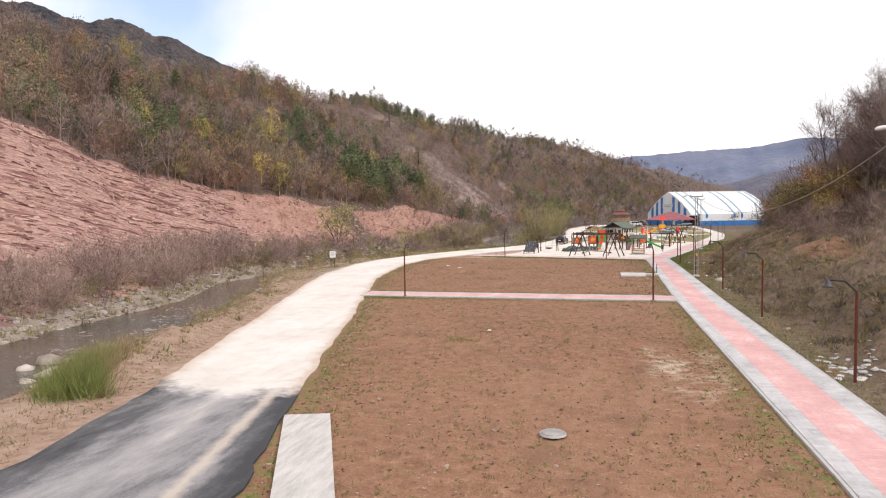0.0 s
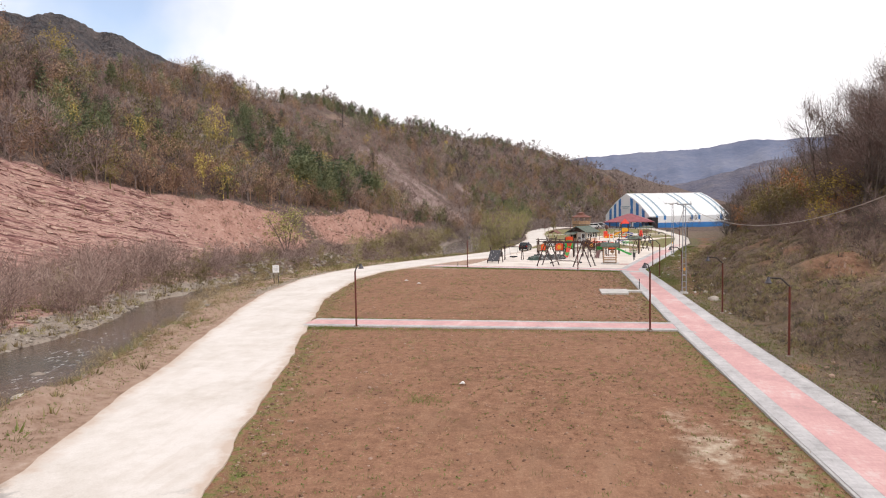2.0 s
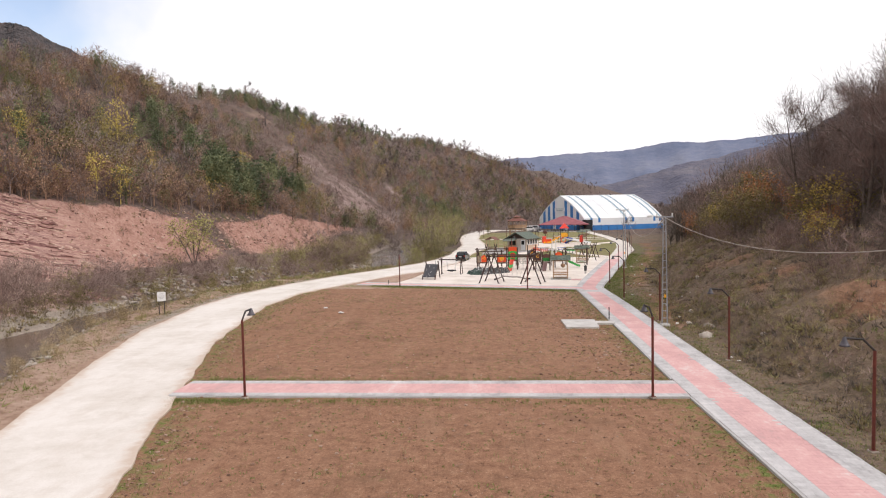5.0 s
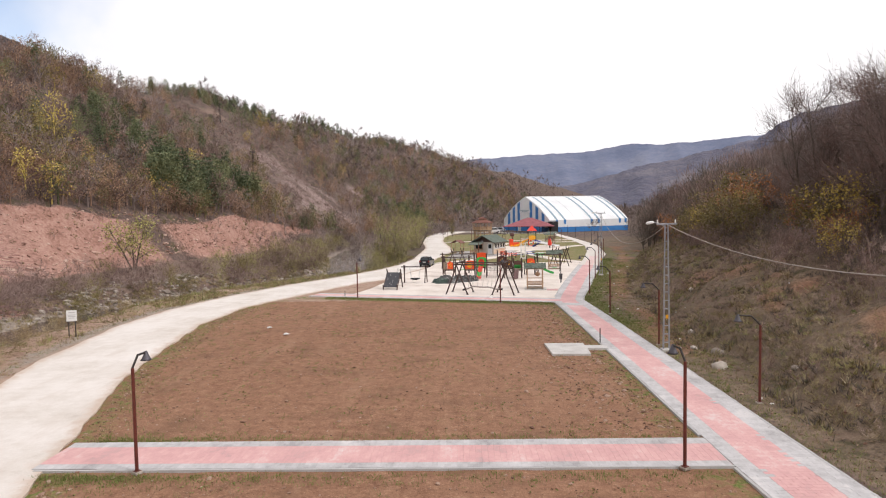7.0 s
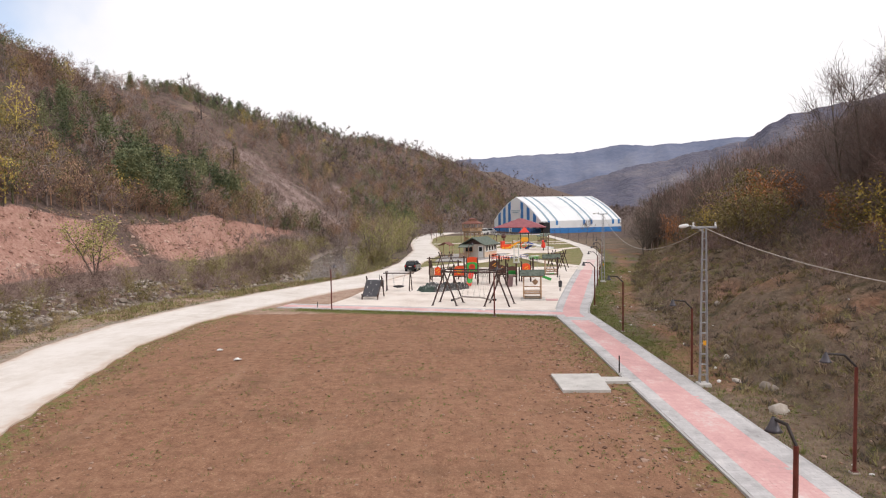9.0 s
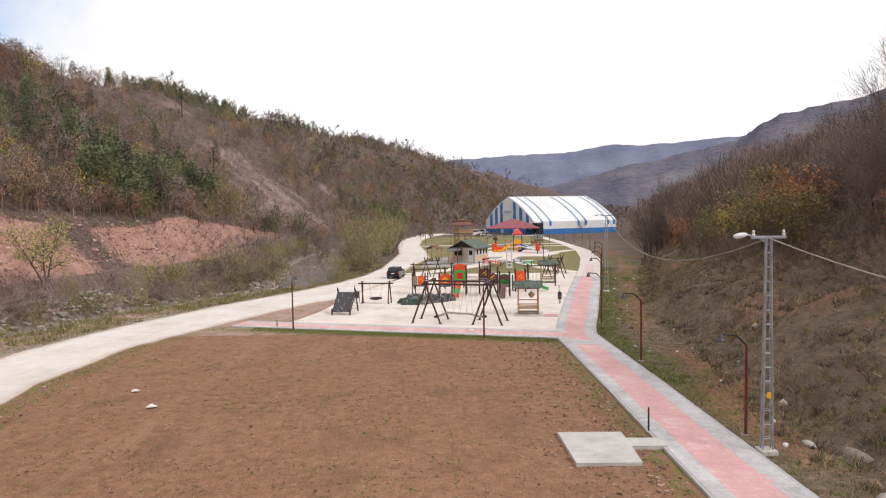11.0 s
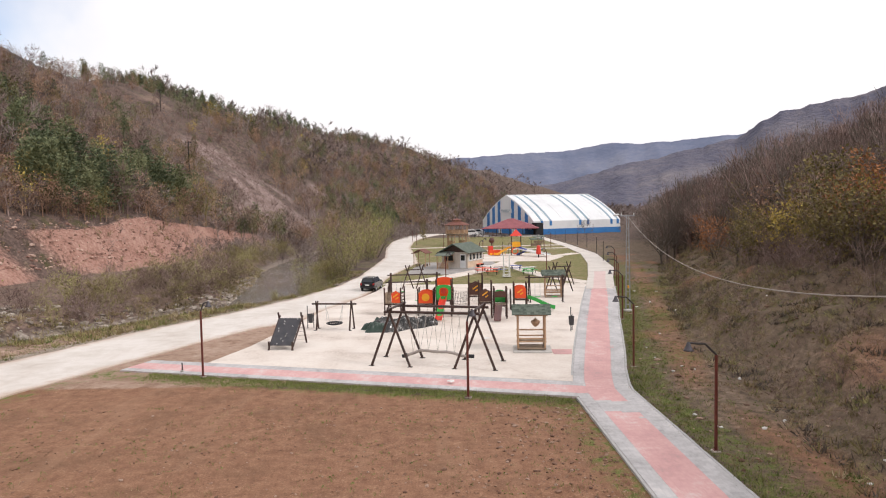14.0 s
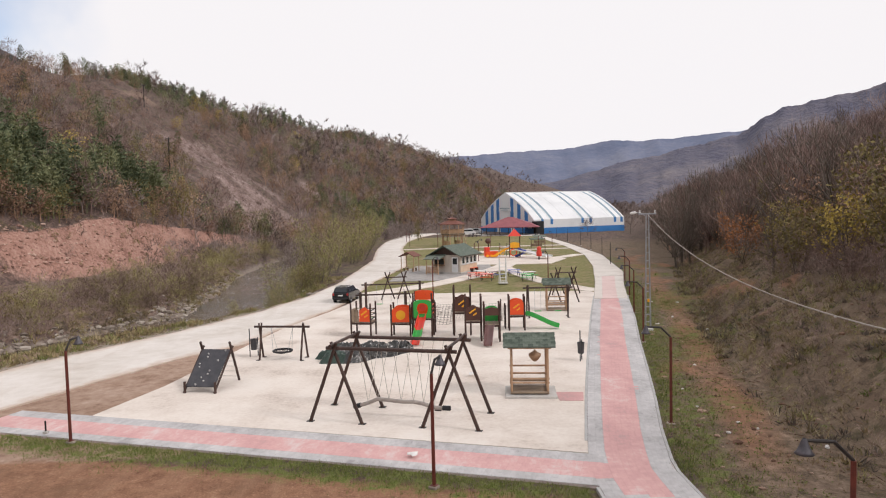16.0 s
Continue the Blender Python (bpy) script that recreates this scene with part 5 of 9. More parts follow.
def play_tower(x, y, rz, w, d, deck, tall, label, faces, back=()):
    """Posts with caps, a deck, and panels on its sides: (side, kind, material, extra)."""
    t = on_yard("play_tower", label, "playground", x, y, rz, "play towers")
    for sx in (-1, 1):
        for sy in (-1, 1):
            p = G().tube((sx * w / 2, sy * d / 2, 0), (sx * w / 2, sy * d / 2, tall), 0.058, n=10).to("post", MAT["logdark"], t)
            G().lathe([(0.068, 0), (0.068, 0.03), (0.03, 0.07), (0, 0.075)], 10, (sx * w / 2, sy * d / 2, tall)).to("post_cap", MAT["brown"], p)
    k = 6
    for i in range(k):
        G().box((0, (i + 0.5) / k * d - d / 2, deck), (w - 0.02, d / k - 0.012, 0.05), ch=0.006).to("deck_board", MAT["plank"], t)
    for sx, sy, lx, ly in ((0, -1, w, 0.07), (0, 1, w, 0.07), (-1, 0, 0.07, d), (1, 0, 0.07, d)):
        G().box((sx * w / 2, sy * d / 2, deck - 0.09), (lx, ly, 0.11), ch=0.008).to("deck_beam", MAT["logdark"], t)
    turn = {"front": (0, -d / 2, 0, w), "back": (0, d / 2, 0, w), "left": (-w / 2, 0, 90, d), "right": (w / 2, 0, 90, d)}
    for side, kind, material, extra in faces:
        px, py, a, wide = turn[side]
        m = pose(px, py, deck + 0.04, 0, 0, a)
        if kind == "rail":
            for z in (0.15, 0.42, 0.7):
                q = m @ Vector((0, 0, z))
                G().box(q, (wide, 0.035, 0.06), rz=a, ch=0.006).to("rail", MAT[material], t)
            continue
        if kind == "boards":
            for i in range(5):
                q = m @ Vector(((i + 0.5) / 5 * wide * 0.9 - wide * 0.45, 0, 0.38))
                G().box(q, (wide * 0.16, 0.03, 0.76), rz=a, ch=0.006).to("slat", MAT[material], t)
            continue
        hgt = 0.95
        if kind == "half":
            for i in range(3):
                G().box(m @ Vector((-wide * 0.42 + i * wide * 0.13, 0, 0.38)), (wide * 0.11, 0.03, 0.76), rz=a, ch=0.006).to("slat", MAT["plank"], t)
            m = m @ Matrix.Translation((wide * 0.2, 0, 0))
            wide, kind = wide * 0.62, "peak"
        pn = G().prism(arch_panel(wide - 0.12, hgt, kind), 0.035, m).to("panel", MAT[material], t, material + " moulded play panel")
        if extra == "sun":
            G().lathe([(0, 0.0), (0.30, 0.0), (0.31, -0.02)], 20, m @ Vector((0, -0.02 if side == "front" else 0.02, 0.45)), Matrix.Rotation(radians(90), 4, "X")).to("sun_disc", MAT["yellow"], pn, "yellow round disc")
        elif extra == "bars":
            for u, v, q in ((-0.12, 0.5, -35), (0.05, 0.62, -35), (0.1, 0.36, -35)):
                G().box(m @ Vector((u, -0.028, v)), (0.26, 0.02, 0.09), ry=q, rz=a, ch=0.005).to("play_bar", MAT["yellow"], pn, "yellow toy bar")
    return t


# orange towers
play_tower(-2.85, 82.45, -12, 1.3, 1.1, 0.95, 2.1, "small wooden play tower with an orange panel", [("front", "half", "orange", "bars"), ("left", "boards", "plank", ""), ("back", "rail", "plank", ""), ("right", "rail", "rubber", "")])
play_tower(-0.35, 81.9, -4, 1.2, 1.15, 0.95, 2.05, "wooden play tower with an orange sun panel", [("front", "arch", "orange", "sun"), ("back", "arch", "orange", ""), ("left", "rail", "green", "")])
t = play_tower(1.05, 81.4, -4, 1.15, 1.2, 1.3, 2.8, "tall wooden play tower with green arch and two-coloured slide", [("left", "rail", "orange", ""), ("right", "rail", "orange", ""), ("back", "arch", "orange", "")])
arch = [(-0.55, -0.05), (0.55, -0.05), (0.55, 0.92), (0.42, 1.02), (0.15, 1.07), (-0.15, 1.07), (-0.42, 1.02), (-0.55, 0.92)]
ring = G()
outer, inner = arch, [(-0.26, 0.20), (0.26, 0.20), (0.36, 0.52), (0.30, 0.76), (0.12, 0.86), (-0.12, 0.86), (-0.30, 0.76), (-0.36, 0.52)]
for i in range(8):
    j = (i + 1) % 8
    ring.prism([outer[i], outer[j], inner[j], inner[i]], 0.10, pose(0, -0.64, 1.37))
G().prism(arch_panel(1.15, 0.62), 0.05, pose(0, 0.5, 2.3)).to("roof_panel", MAT["orange"], t, "orange arched roof panel")
ring.to("arch_panel", MAT["green"], t, "thick green moulded arch")
G().lathe([(0, -0.0), (0.2, 0.0), (0.21, 0.03)], 14, (0.0, -0.52, 1.95), Matrix.Rotation(radians(90), 4, "X")).to("disc", MAT["red"], t, "red disc behind the arch")
slide_chute(t, (-0.02, -0.62, 1.36), (-0.25, -3.1, 0.16), 0.50, "red", "red and green slide", "green")
# brown towers with slide
play_tower(3.5, 82.2, -2, 1.05, 1.1, 1.5, 3.05, "dark brown play tower with carved panels", [("front", "peak", "brown", "bars"), ("back", "peak", "brown", ""), ("left", "rail", "logdark", "")])
play_tower(4.1, 80.0, -2, 0.95, 1.0, 1.25, 2.7, "dark brown play tower with peaked panel", [("front", "peak", "brown", "bars"), ("left", "rail", "logdark", "")])
t = play_tower(5.2, 79.7, -2, 0.92, 1.05, 1.05, 2.25, "dark brown play tower with a brown slide", [("right", "boards", "logdark", ""), ("back", "arch", "green", ""), ("left", "rail", "logdark", "")])
slide_chute(t, (-0.1, -0.55, 1.02), (-0.32, -2.2, 0.14), 0.50, "mauve", "dull brown moulded slide")
G().prism(arch_panel(0.95, 0.5, "peak"), 0.06, pose(0, -0.52, 1.6)).to("gable_board", MAT["brown"], t)
# red panel tower with green slide
t = play_tower(7.1, 83.5, -3, 1.0, 1.05, 1.0, 2.2, "wooden play tower with red panel and green slide", [("front", "arch", "orange", "bars"), ("back", "arch", "orange", ""), ("left", "rail", "logdark", "")])
slide_chute(t, (0.58, 0.1, 0.98), (2.75, -0.1, 0.14), 0.46, "green", "bright green slide")


def rope_net(x0, y0, x1, y1, low, high):
    a, c = Vector((x0, y0, 0)), Vector((x1, y1, 0))
    t = on_yard("rope_net_bridge", "low grey rope net bridge between play towers", "playground", x0, y0, math.degrees(math.atan2(y1 - y0, x1 - x0)))
    L = (c - a).length
    for x in (0, L):
        for s in (-0.45, 0.45):
            G().tube((x, s, 0), (x, s, high + 0.3), 0.05, n=8).to("post", MAT["logdark"], t)
    for s in (-0.45, 0.45):
        for q in range(4):
            z = low + (high - low) * q / 3
            G().chain([(L * i / 8, s, z - 0.12 * math.sin(math.pi * i / 8)) for i in range(9)], 0.012, 5).to("line_rope", MAT["rope"], t)
    g = G()
    for i in range(int(L / 0.22)):
        x = 0.11 + i * 0.22
        z = low - 0.12 * math.sin(math.pi * x / L)
        for s in (-0.45, 0.45):
            g.tube((x, s, z), (x + 0.15, s, z + high - low), 0.009, n=4)
        g.tube((x, -0.45, z), (x, 0.45, z), 0.012, n=4)
    g.to("net_mesh", MAT["rope"], t)


rope_net(1.72, 82.6, 2.95, 82.5, 0.75, 1.7)
rope_net(1.6, 88.0, 6.4, 87.6, 0.35, 1.15)
rope_net(4.1, 84.2, 6.4, 84.1, 0.6, 1.3)


def garden_swing(x, y, rz, label, platform=True):
    """A roofed bench swing of round timber."""
    t = on_yard("garden_swing_seat", label, "garden swing", x, y, rz)
    w, d, h = 1.5, 1.15, 1.95
    z0 = 0.0
    if platform:
        G().box((0.05, -0.1, 0.05), (2.15, 1.75, 0.14), ch=0.03).to("plinth", MAT["slab"], t, "rough concrete plinth")
        z0 = 0.12
    for sx in (-1, 1):
        for sy in (-1, 1):
            G().tube((sx * w / 2, sy * d / 2, z0), (sx * w / 2, sy * d / 2, h + z0), 0.055, n=9).to("post", MAT["log"], t)
        for z in (0.18, 0.5, 0.75):
            G().tube((sx * w / 2, -d / 2, z0 + z), (sx * w / 2, d / 2, z0 + z), 0.04, n=8).to("side_rail", MAT["log"], t)
    for sy in (-1, 1):
        G().tube((-w / 2 - 0.15, sy * d / 2, h + z0), (w / 2 + 0.15, sy * d / 2, h + z0), 0.055, n=9).to("roof_beam", MAT["log"], t)
    for z, yy in ((0.95, 0.5), (0.62, 0.5), (0.30, 0.45), (0.62, -0.5), (0.45, -0.52)):
        G().tube((-w / 2 - 0.08, yy, z0 + z), (w / 2 + 0.08, yy, z0 + z), 0.042, n=8).to("cross_rail", MAT["log"], t)
    for k in range(4):
        G().box((0, 0.05 + k * 0.11, z0 + 0.42), (w - 0.1, 0.10, 0.035), ch=0.006).to("seat_slat", MAT["plank"], t)
    G().box((0, -0.1, z0 + 0.08), (w + 0.1, d + 0.2, 0.05), ch=0.006).to("floor_deck", MAT["plank"], t)
    roof = new("roof")
    rv, rise = 0.86, 0.42
    for s in (-1, 1):
        a = math.degrees(math.atan2(rise, rv))
        q = G().box((0, s * rv / 2, z0 + h + 0.08 + rise / 2), (2.16, math.hypot(rv, rise) + 0.06, 0.04), rx=-s * a).to("roof_slope", MAT["shingle"], t, "green shingle roof slope")
        rows, cols = 6, 10
        for i in range(rows):
            for j in range(cols):
                u = (i + 0.5) / rows
                sh = new("shingle", SHINGLE)
                sh.parent = q
                sh.matrix_basis = pose((j + 0.5 + (0.25 if i % 2 else -0.25)) / cols * 2.10 - 1.05, s * rv * (1 - u), z0 + h + 0.115 + rise * u, -s * a, 0, 0)
    bpy.data.objects.remove(roof)
    for s in (-1, 1):
        G().prism([(-rv, 0), (rv, 0), (0, rise)], 0.05, pose(s * 0.9, 0, z0 + h + 0.06, 0, 0, 90)).to("gable_board", MAT["log"], t)
    return t


sg = G().box((0, 0, 0), (0.20, 0.17, 0.018), rx=4, ch=0.004)
SHINGLE = bpy.data.meshes.new("shingle")
SHINGLE.from_pydata(sg.v, [], sg.f)
SHINGLE.materials.append(MAT["shingle"])
t = garden_swing(5.92, 67.35, -5, "roofed timber garden swing with green shingles on a plinth")
G().lathe([(0, 0.0), (0.06, 0.01), (0.17, 0.10), (0.26, 0.24), (0.27, 0.34), (0.10, 0.44), (0.03, 0.52), (0, 0.54)], 12, (0.28, 0.7, 1.2)).to("hanging_basket", MAT["log"], t, "brown hanging ornament", True)
garden_swing(11.1, 92.0, -5, "roofed timber garden swing with green shingles", False)
for x, y, rz, lab in ((13.6, 101.8, 10, "crossed dark log frame at the edge of the lawn"), (-2.0, 101.2, 14, "crossed dark log frame beside the road"), (12.3, 96, 0, "crossed dark log frame behind the garden swing")):
    t = on_yard("log_trestle", lab, "playground", x, y, rz, "log trestles")
    for s in (-0.75, 0.75):
        for q in (-1, 1):
            G().tube((s + q * 0.62, q * 0.1, 0), (s - q * 0.22, q * 0.08, 2.5), 0.06, n=8).to("leg", MAT["logdark"], t)
    G().tube((-1.0, 0, 2.0), (1.0, 0, 2.0), 0.055, n=8).to("top_beam", MAT["logdark"], t)


def litter_bin(x, y, rz):
    t = on_yard("litter_bin", "dark steel litter bin hung between two posts", "litter bin", x, y, rz, "litter bins")
    for s in (-1, 1):
        G().tube((s * 0.24, 0, 0), (s * 0.24, 0, 1.05 if s > 0 else 1.6), 0.03, n=8).to("post", MAT["binsteel"], t)
    G().lathe([(0.0, 0.38), (0.155, 0.38), (0.185, 0.92), (0.195, 0.95), (0.175, 0.95), (0.15, 0.45), (0, 0.45)], 14).to("bucket", MAT["binsteel"], t)
    G().tube((-0.24, 0, 1.0), (0.24, 0, 1.0), 0.022, n=8).to("top_rail", MAT["binsteel"], t)


sheet("pavement_step_path", [(7.0, 66.0), (7.0, 67.3), (8.2, 67.2), (7.95, 65.9)], 0.055, MAT["pink"], "short pink paved step from promenade to garden swing", 0.25)
litter_bin(9.35, 73.5, 70)
litter_bin(-8.35, 76.6, 40)

# low post at the slab, litter on the walk
for x, y, h in ((6.7, 38.55, 0.9), (-12.3, 62.95, 0.45)):
    t = thing("bollard", "thin dark steel stub post beside the walk", "post", x, y, 0, 0.0, "stub posts")
    G().tube((0, 0, 0), (0, 0, h), 0.035, 0.03, 8).to("pole", MAT["dark"], t)
    G().box((0, 0, 0.03), (0.16, 0.16, 0.08), ch=0.01).to("footing", MAT["slab"], t)


def scrap(x, y, s, label, z):
    vs = [(math.cos(q) * s * (0.7 + 0.3 * math.sin(q * 3 + x)), math.sin(q) * s * 0.7, 0.02 + 0.04 * math.sin(q * 2 + y)) for q in np.linspace(0, 2 * math.pi, 11)[:-1]]
    k = len(vs)
    vs = vs + [(0, 0, 0.10 * s / 0.3)] + [(a, c, 0) for a, c, _ in vs]
    fs = [(i, (i + 1) % k, k) for i in range(k)] + [(i, k + 1 + i, k + 1 + (i + 1) % k, (i + 1) % k) for i in range(k)]
    ob = mesh_obj("litter", vs, fs, MAT["paper"])
    ob.matrix_basis = pose(x, y, z, 0, 0, x * 40)
    tagged(ob, label, "litter", "scattered litter")


scrap(1.25, 59.7, 0.24, "crumpled white plastic bag on pink pavers", PAVE_Z + 0.0)
scrap(-12.8, 42.9, 0.3, "white scrap of sheeting on the soil", 0.03)
scrap(-14.6, 45.5, 0.26, "white scrap of sheeting on the soil", 0.03)
scrap(-3.1, 6.2, 0.16, "white scrap of paper on the soil", 0.03)
scrap(3.6, 70.6, 0.25, "grey scrap of sheeting on the concrete", YARD - 0.08)


# ---- car ----
def suv(x, y, rz):
    t = thing("car", "black sport utility car parked at the edge of the pale road", "car", x, y, rz, float(valley(y)) + ROAD_Z)
    L, W = 4.35, 1.80
    side = [(-2.12, 0.42), (-2.17, 0.62), (-2.15, 0.98), (-2.05, 1.06), (-1.9, 1.08), (1.05, 1.06), (1.75, 0.98), (2.08, 0.84), (2.16, 0.60), (2.1, 0.36), (1.75, 0.30), (-1.8, 0.30)]
    m = pose(0, 0, 0, 0, 0, 90)
    g = G()
    k = len(side)
    for wv, sc in ((-W / 2, 0.94), (-W / 2 + 0.08, 1.0), (W / 2 - 0.08, 1.0), (W / 2, 0.94)):
        g.v += [(wv, px * (0.985 if sc < 1 else 1), 0.66 + (pz - 0.66) * sc) for px, pz in side]
    for j in range(3):
        g.f += [(j * k + i, j * k + (i + 1) % k, (j + 1) * k + (i + 1) % k, (j + 1) * k + i) for i in range(k)]
    g.f += [tuple(range(k)), tuple(range(3 * k, 4 * k))]
    g.to("body", MAT["carpaint"], t, "glossy black bodywork")
    cab = [(-1.98, 1.05), (-1.80, 1.50), (-1.55, 1.62), (0.25, 1.62), (0.55, 1.56), (1.12, 1.06)]
    g = G()
    k = len(cab)
    for wv in (-1, 1):
        g.v += [(wv * (W / 2 - 0.07 - 0.17 * (pz - 1.05) / 0.57), px, pz) for px, pz in cab]
    g.f = [(i, (i + 1) % k, k + (i + 1) % k, k + i) for i in range(k)] + [tuple(range(k)), tuple(range(k, 2 * k))]
    g.to("cabin", MAT["carpaint"], t)
    for s in (-1, 1):
        for a, c in (((-1.72, -0.85)), ((-0.75, 0.05)), ((0.14, 0.72))):
            top = 1.50 if a < 0.1 else 1.46
            w0, w1 = W / 2 - 0.062, W / 2 - 0.062 - 0.125
            c2 = c if c < 0.5 else 0.46
            a2 = a + (0.10 if a < -1.5 else 0.0)
            vs = [(s * w0, a, 1.10), (s * w0, c + (0.22 if c > 0.5 else 0), 1.10), (s * w1, c2, top), (s * w1, a2, top)]
            mesh_obj("side_window", vs + [(p[0] - s * 0.03, p[1], p[2]) for p in vs], [(0, 1, 2, 3), (4, 7, 6, 5), (0, 4, 5, 1), (1, 5, 6, 2), (2, 6, 7, 3), (3, 7, 4, 0)], MAT["glass"], t)
        G().box((s * (W / 2 - 0.24), -0.6, 1.66), (0.05, 1.9, 0.05), ch=0.01).to("roof_rail", MAT["chrome"], t)
        G().box((s * (W / 2 - 0.14), -2.10, 0.90), (0.22, 0.12, 0.26), ch=0.03).to("tail_light", MAT["taillight"], t, "red tail light")
        G().box((s * (W / 2 - 0.2), 2.05, 0.80), (0.34, 0.18, 0.16), ch=0.03).to("headlight", MAT["lampglass"], t, "clear headlight")
        G().box((s * (W / 2 + 0.09), 0.72, 1.10), (0.2, 0.12, 0.15), ch=0.03).to("wing_mirror", MAT["carpaint"], t)
        for wy in (-1.33, 1.33):
            rot = Matrix.Rotation(radians(90), 4, "Y")
            wh = G().lathe([(0.20, -0.11), (0.31, -0.11), (0.34, -0.08), (0.345, 0), (0.34, 0.08), (0.31, 0.11), (0.20, 0.11)], 22, (s * (W / 2 - 0.10), wy, 0.345), rot).to("wheel", MAT["rubber"], t, "black tyre", True)
            G().lathe([(0, 0.09), (0.06, 0.085), (0.10, 0.06), (0.19, 0.075), (0.215, 0.10), (0.215, -0.10), (0, -0.10)], 14, (s * (W / 2 - 0.10), wy, 0.345), rot if s > 0 else Matrix.Rotation(radians(-90), 4, "Y")).to("rim", MAT["chrome"], wh, "alloy rim")
            G().lathe([(0.36, -0.10), (0.42, -0.10), (0.42, 0.06), (0.36, 0.06)], 22, (s * (W / 2 - 0.09), wy, 0.36), rot).to("wheel_arch", MAT["rubber"], t)
    vs = [(-0.68, -2.03, 1.12), (0.68, -2.03, 1.12), (0.58, -1.86, 1.47), (-0.58, -1.86, 1.47)]
    mesh_obj("rear_window", vs + [(p[0], p[1] + 0.04, p[2]) for p in vs], [(0, 1, 2, 3), (4, 7, 6, 5), (0, 4, 5, 1), (1, 5, 6, 2), (2, 6, 7, 3), (3, 7, 4, 0)], MAT["glass"], t)
    G().box((0, -2.2, 0.50), (1.6, 0.14, 0.22), ch=0.04).to("rear_bumper", MAT["rubber"], t)
    G().box((0, -2.185, 0.80), (0.52, 0.03, 0.12), ch=0.005).to("number_plate", MAT["white"], t, "white plate")
    G().box((0, 2.14, 0.48), (1.6, 0.14, 0.24), ch=0.04).to("front_bumper", MAT["rubber"], t)
    t.scale = (0.85, 0.85, 0.85)
    return t


suv(-6.5, 101.0, -9)


# ---- sports hall ----
def sports_hall():
    fr, fl = Vector((31.7, 262.6, 0)), Vector((17.0, 301.5, 0))
    W, L = (fl - fr).length, 34.5
    across = (fl - fr).normalized()
    t = thing("sports_hall", "large white membrane sports hall with blue stripes", "sports hall", 0, 0, 0, 0.0)
    along = Vector((-across.y * -1, across.x * -1, 0))
    if along.x < 0:
        along = -along
    base = float(valley(262)) - 0.1
    origin = fr + Vector((0, 0, base))
    # local: u across the gable from the near corner, v along the hall, w up
    m = Matrix(((across.x, along.x, 0, origin.x), (across.y, along.y, 0, origin.y), (0, 0, 1, origin.z), (0, 0, 0, 1)))
    t.matrix_basis = m
    half, H = W / 2, 13.9
    prof = [(0, 4.7), (2.2, 6.1), (5.5, 8.0), (10.0, 10.15), (14.5, 12.0), (18.2, 13.2), (half, H)]
    full = prof + [(W - u, w) for u, w in prof[-2::-1]]

    def band(name, v0, v1, pts, material, lift, label=""):
        g = G()
        k = len(pts)
        nrm = []
        for i in range(k):
            a, c = pts[max(i - 1, 0)], pts[min(i + 1, k - 1)]
            d = Vector((c[0] - a[0], c[1] - a[1])).normalized()
            nrm.append((-d.y, d.x))
        top = [(u + q[0] * lift, w + q[1] * lift) for (u, w), q in zip(pts, nrm)]
        low = [(u - q[0] * 0.12, w - q[1] * 0.12) for (u, w), q in zip(pts, nrm)]
        for v in (v0, v1):
            g.v += [(u, v, w) for u, w in top] + [(u, v, w) for u, w in low]
        n2 = 2 * k
        for i in range(k - 1):
            g.f += [(i, i + 1, n2 + i + 1, n2 + i), (k + i, n2 + k + i, n2 + k + i + 1, k + i + 1), (i, k + i, k + i + 1, i + 1), (n2 + i, n2 + i + 1, n2 + k + i + 1, n2 + k + i)]
        g.f += [(0, n2, n2 + k, k), (k - 1, 2 * k - 1, n2 + 2 * k - 1, n2 + k - 1)]
        return g.to(name, MAT[material], t, label)

    bays = np.linspace(0, L, 7)
    for a, c in zip(bays, bays[1:]):
        band("roof_panel", a + 0.03, c - 0.03, full, "fabric", 0.0)
    for v in (2.8, 6.2, 17.8, 20.9, 30.4, 33.0):
        band("roof_stripe", v, v + 0.8, full, "stripe", 0.06, "grey-blue membrane stripe")
    band("ridge_cap", 0, L, [(half - 0.6, H - 0.08), (half, H + 0.02), (half + 0.6, H - 0.08)], "fabric", 0.1)
    for u in (0.1, W - 0.1):
        G().box((u, L / 2, 3.35), (0.2, L, 2.7)).to("side_wall", MAT["fabric"], t)
        G().box((u, L / 2, 1.0), (0.26, L + 0.06, 2.0)).to("blue_skirt", MAT["tentblue"], t, "blue membrane skirt")
        for v in (3.2, 6.6, 18.2, 21.3, 30.8, 33.4):
            G().box((u, v, 3.9), (0.3, 0.9, 1.6)).to("blue_tab", MAT["tentblue"], t, "blue tab under the stripe")
    for v in (0.1, L - 0.1):
        G().prism([(0, 0)] + full + [(W, 0)], 0.2, pose(0, v, 0)).to("gable_wall", MAT["fabric"], t)
    ulist, wlist = [p[0] for p in full], [p[1] for p in full]
    for u in (5.0, 10.2, 15.4, 26.6, 31.4, 36.2):
        a, c = u - 1.1, u + 1.1
        ha, hc = float(np.interp(a, ulist, wlist)) - 0.5, float(np.interp(c, ulist, wlist)) - 0.5
        G().prism([(a, 1.5), (c, 1.5), (c, hc), (a, ha)], 0.12, pose(0, -0.04, 0)).to("gable_stripe", MAT["tentblue"], t, "blue gable stripe")
    G().box((half, -0.05, 0.95), (W + 0.1, 0.14, 1.9)).to("blue_skirt", MAT["tentblue"], t, "blue membrane skirt")
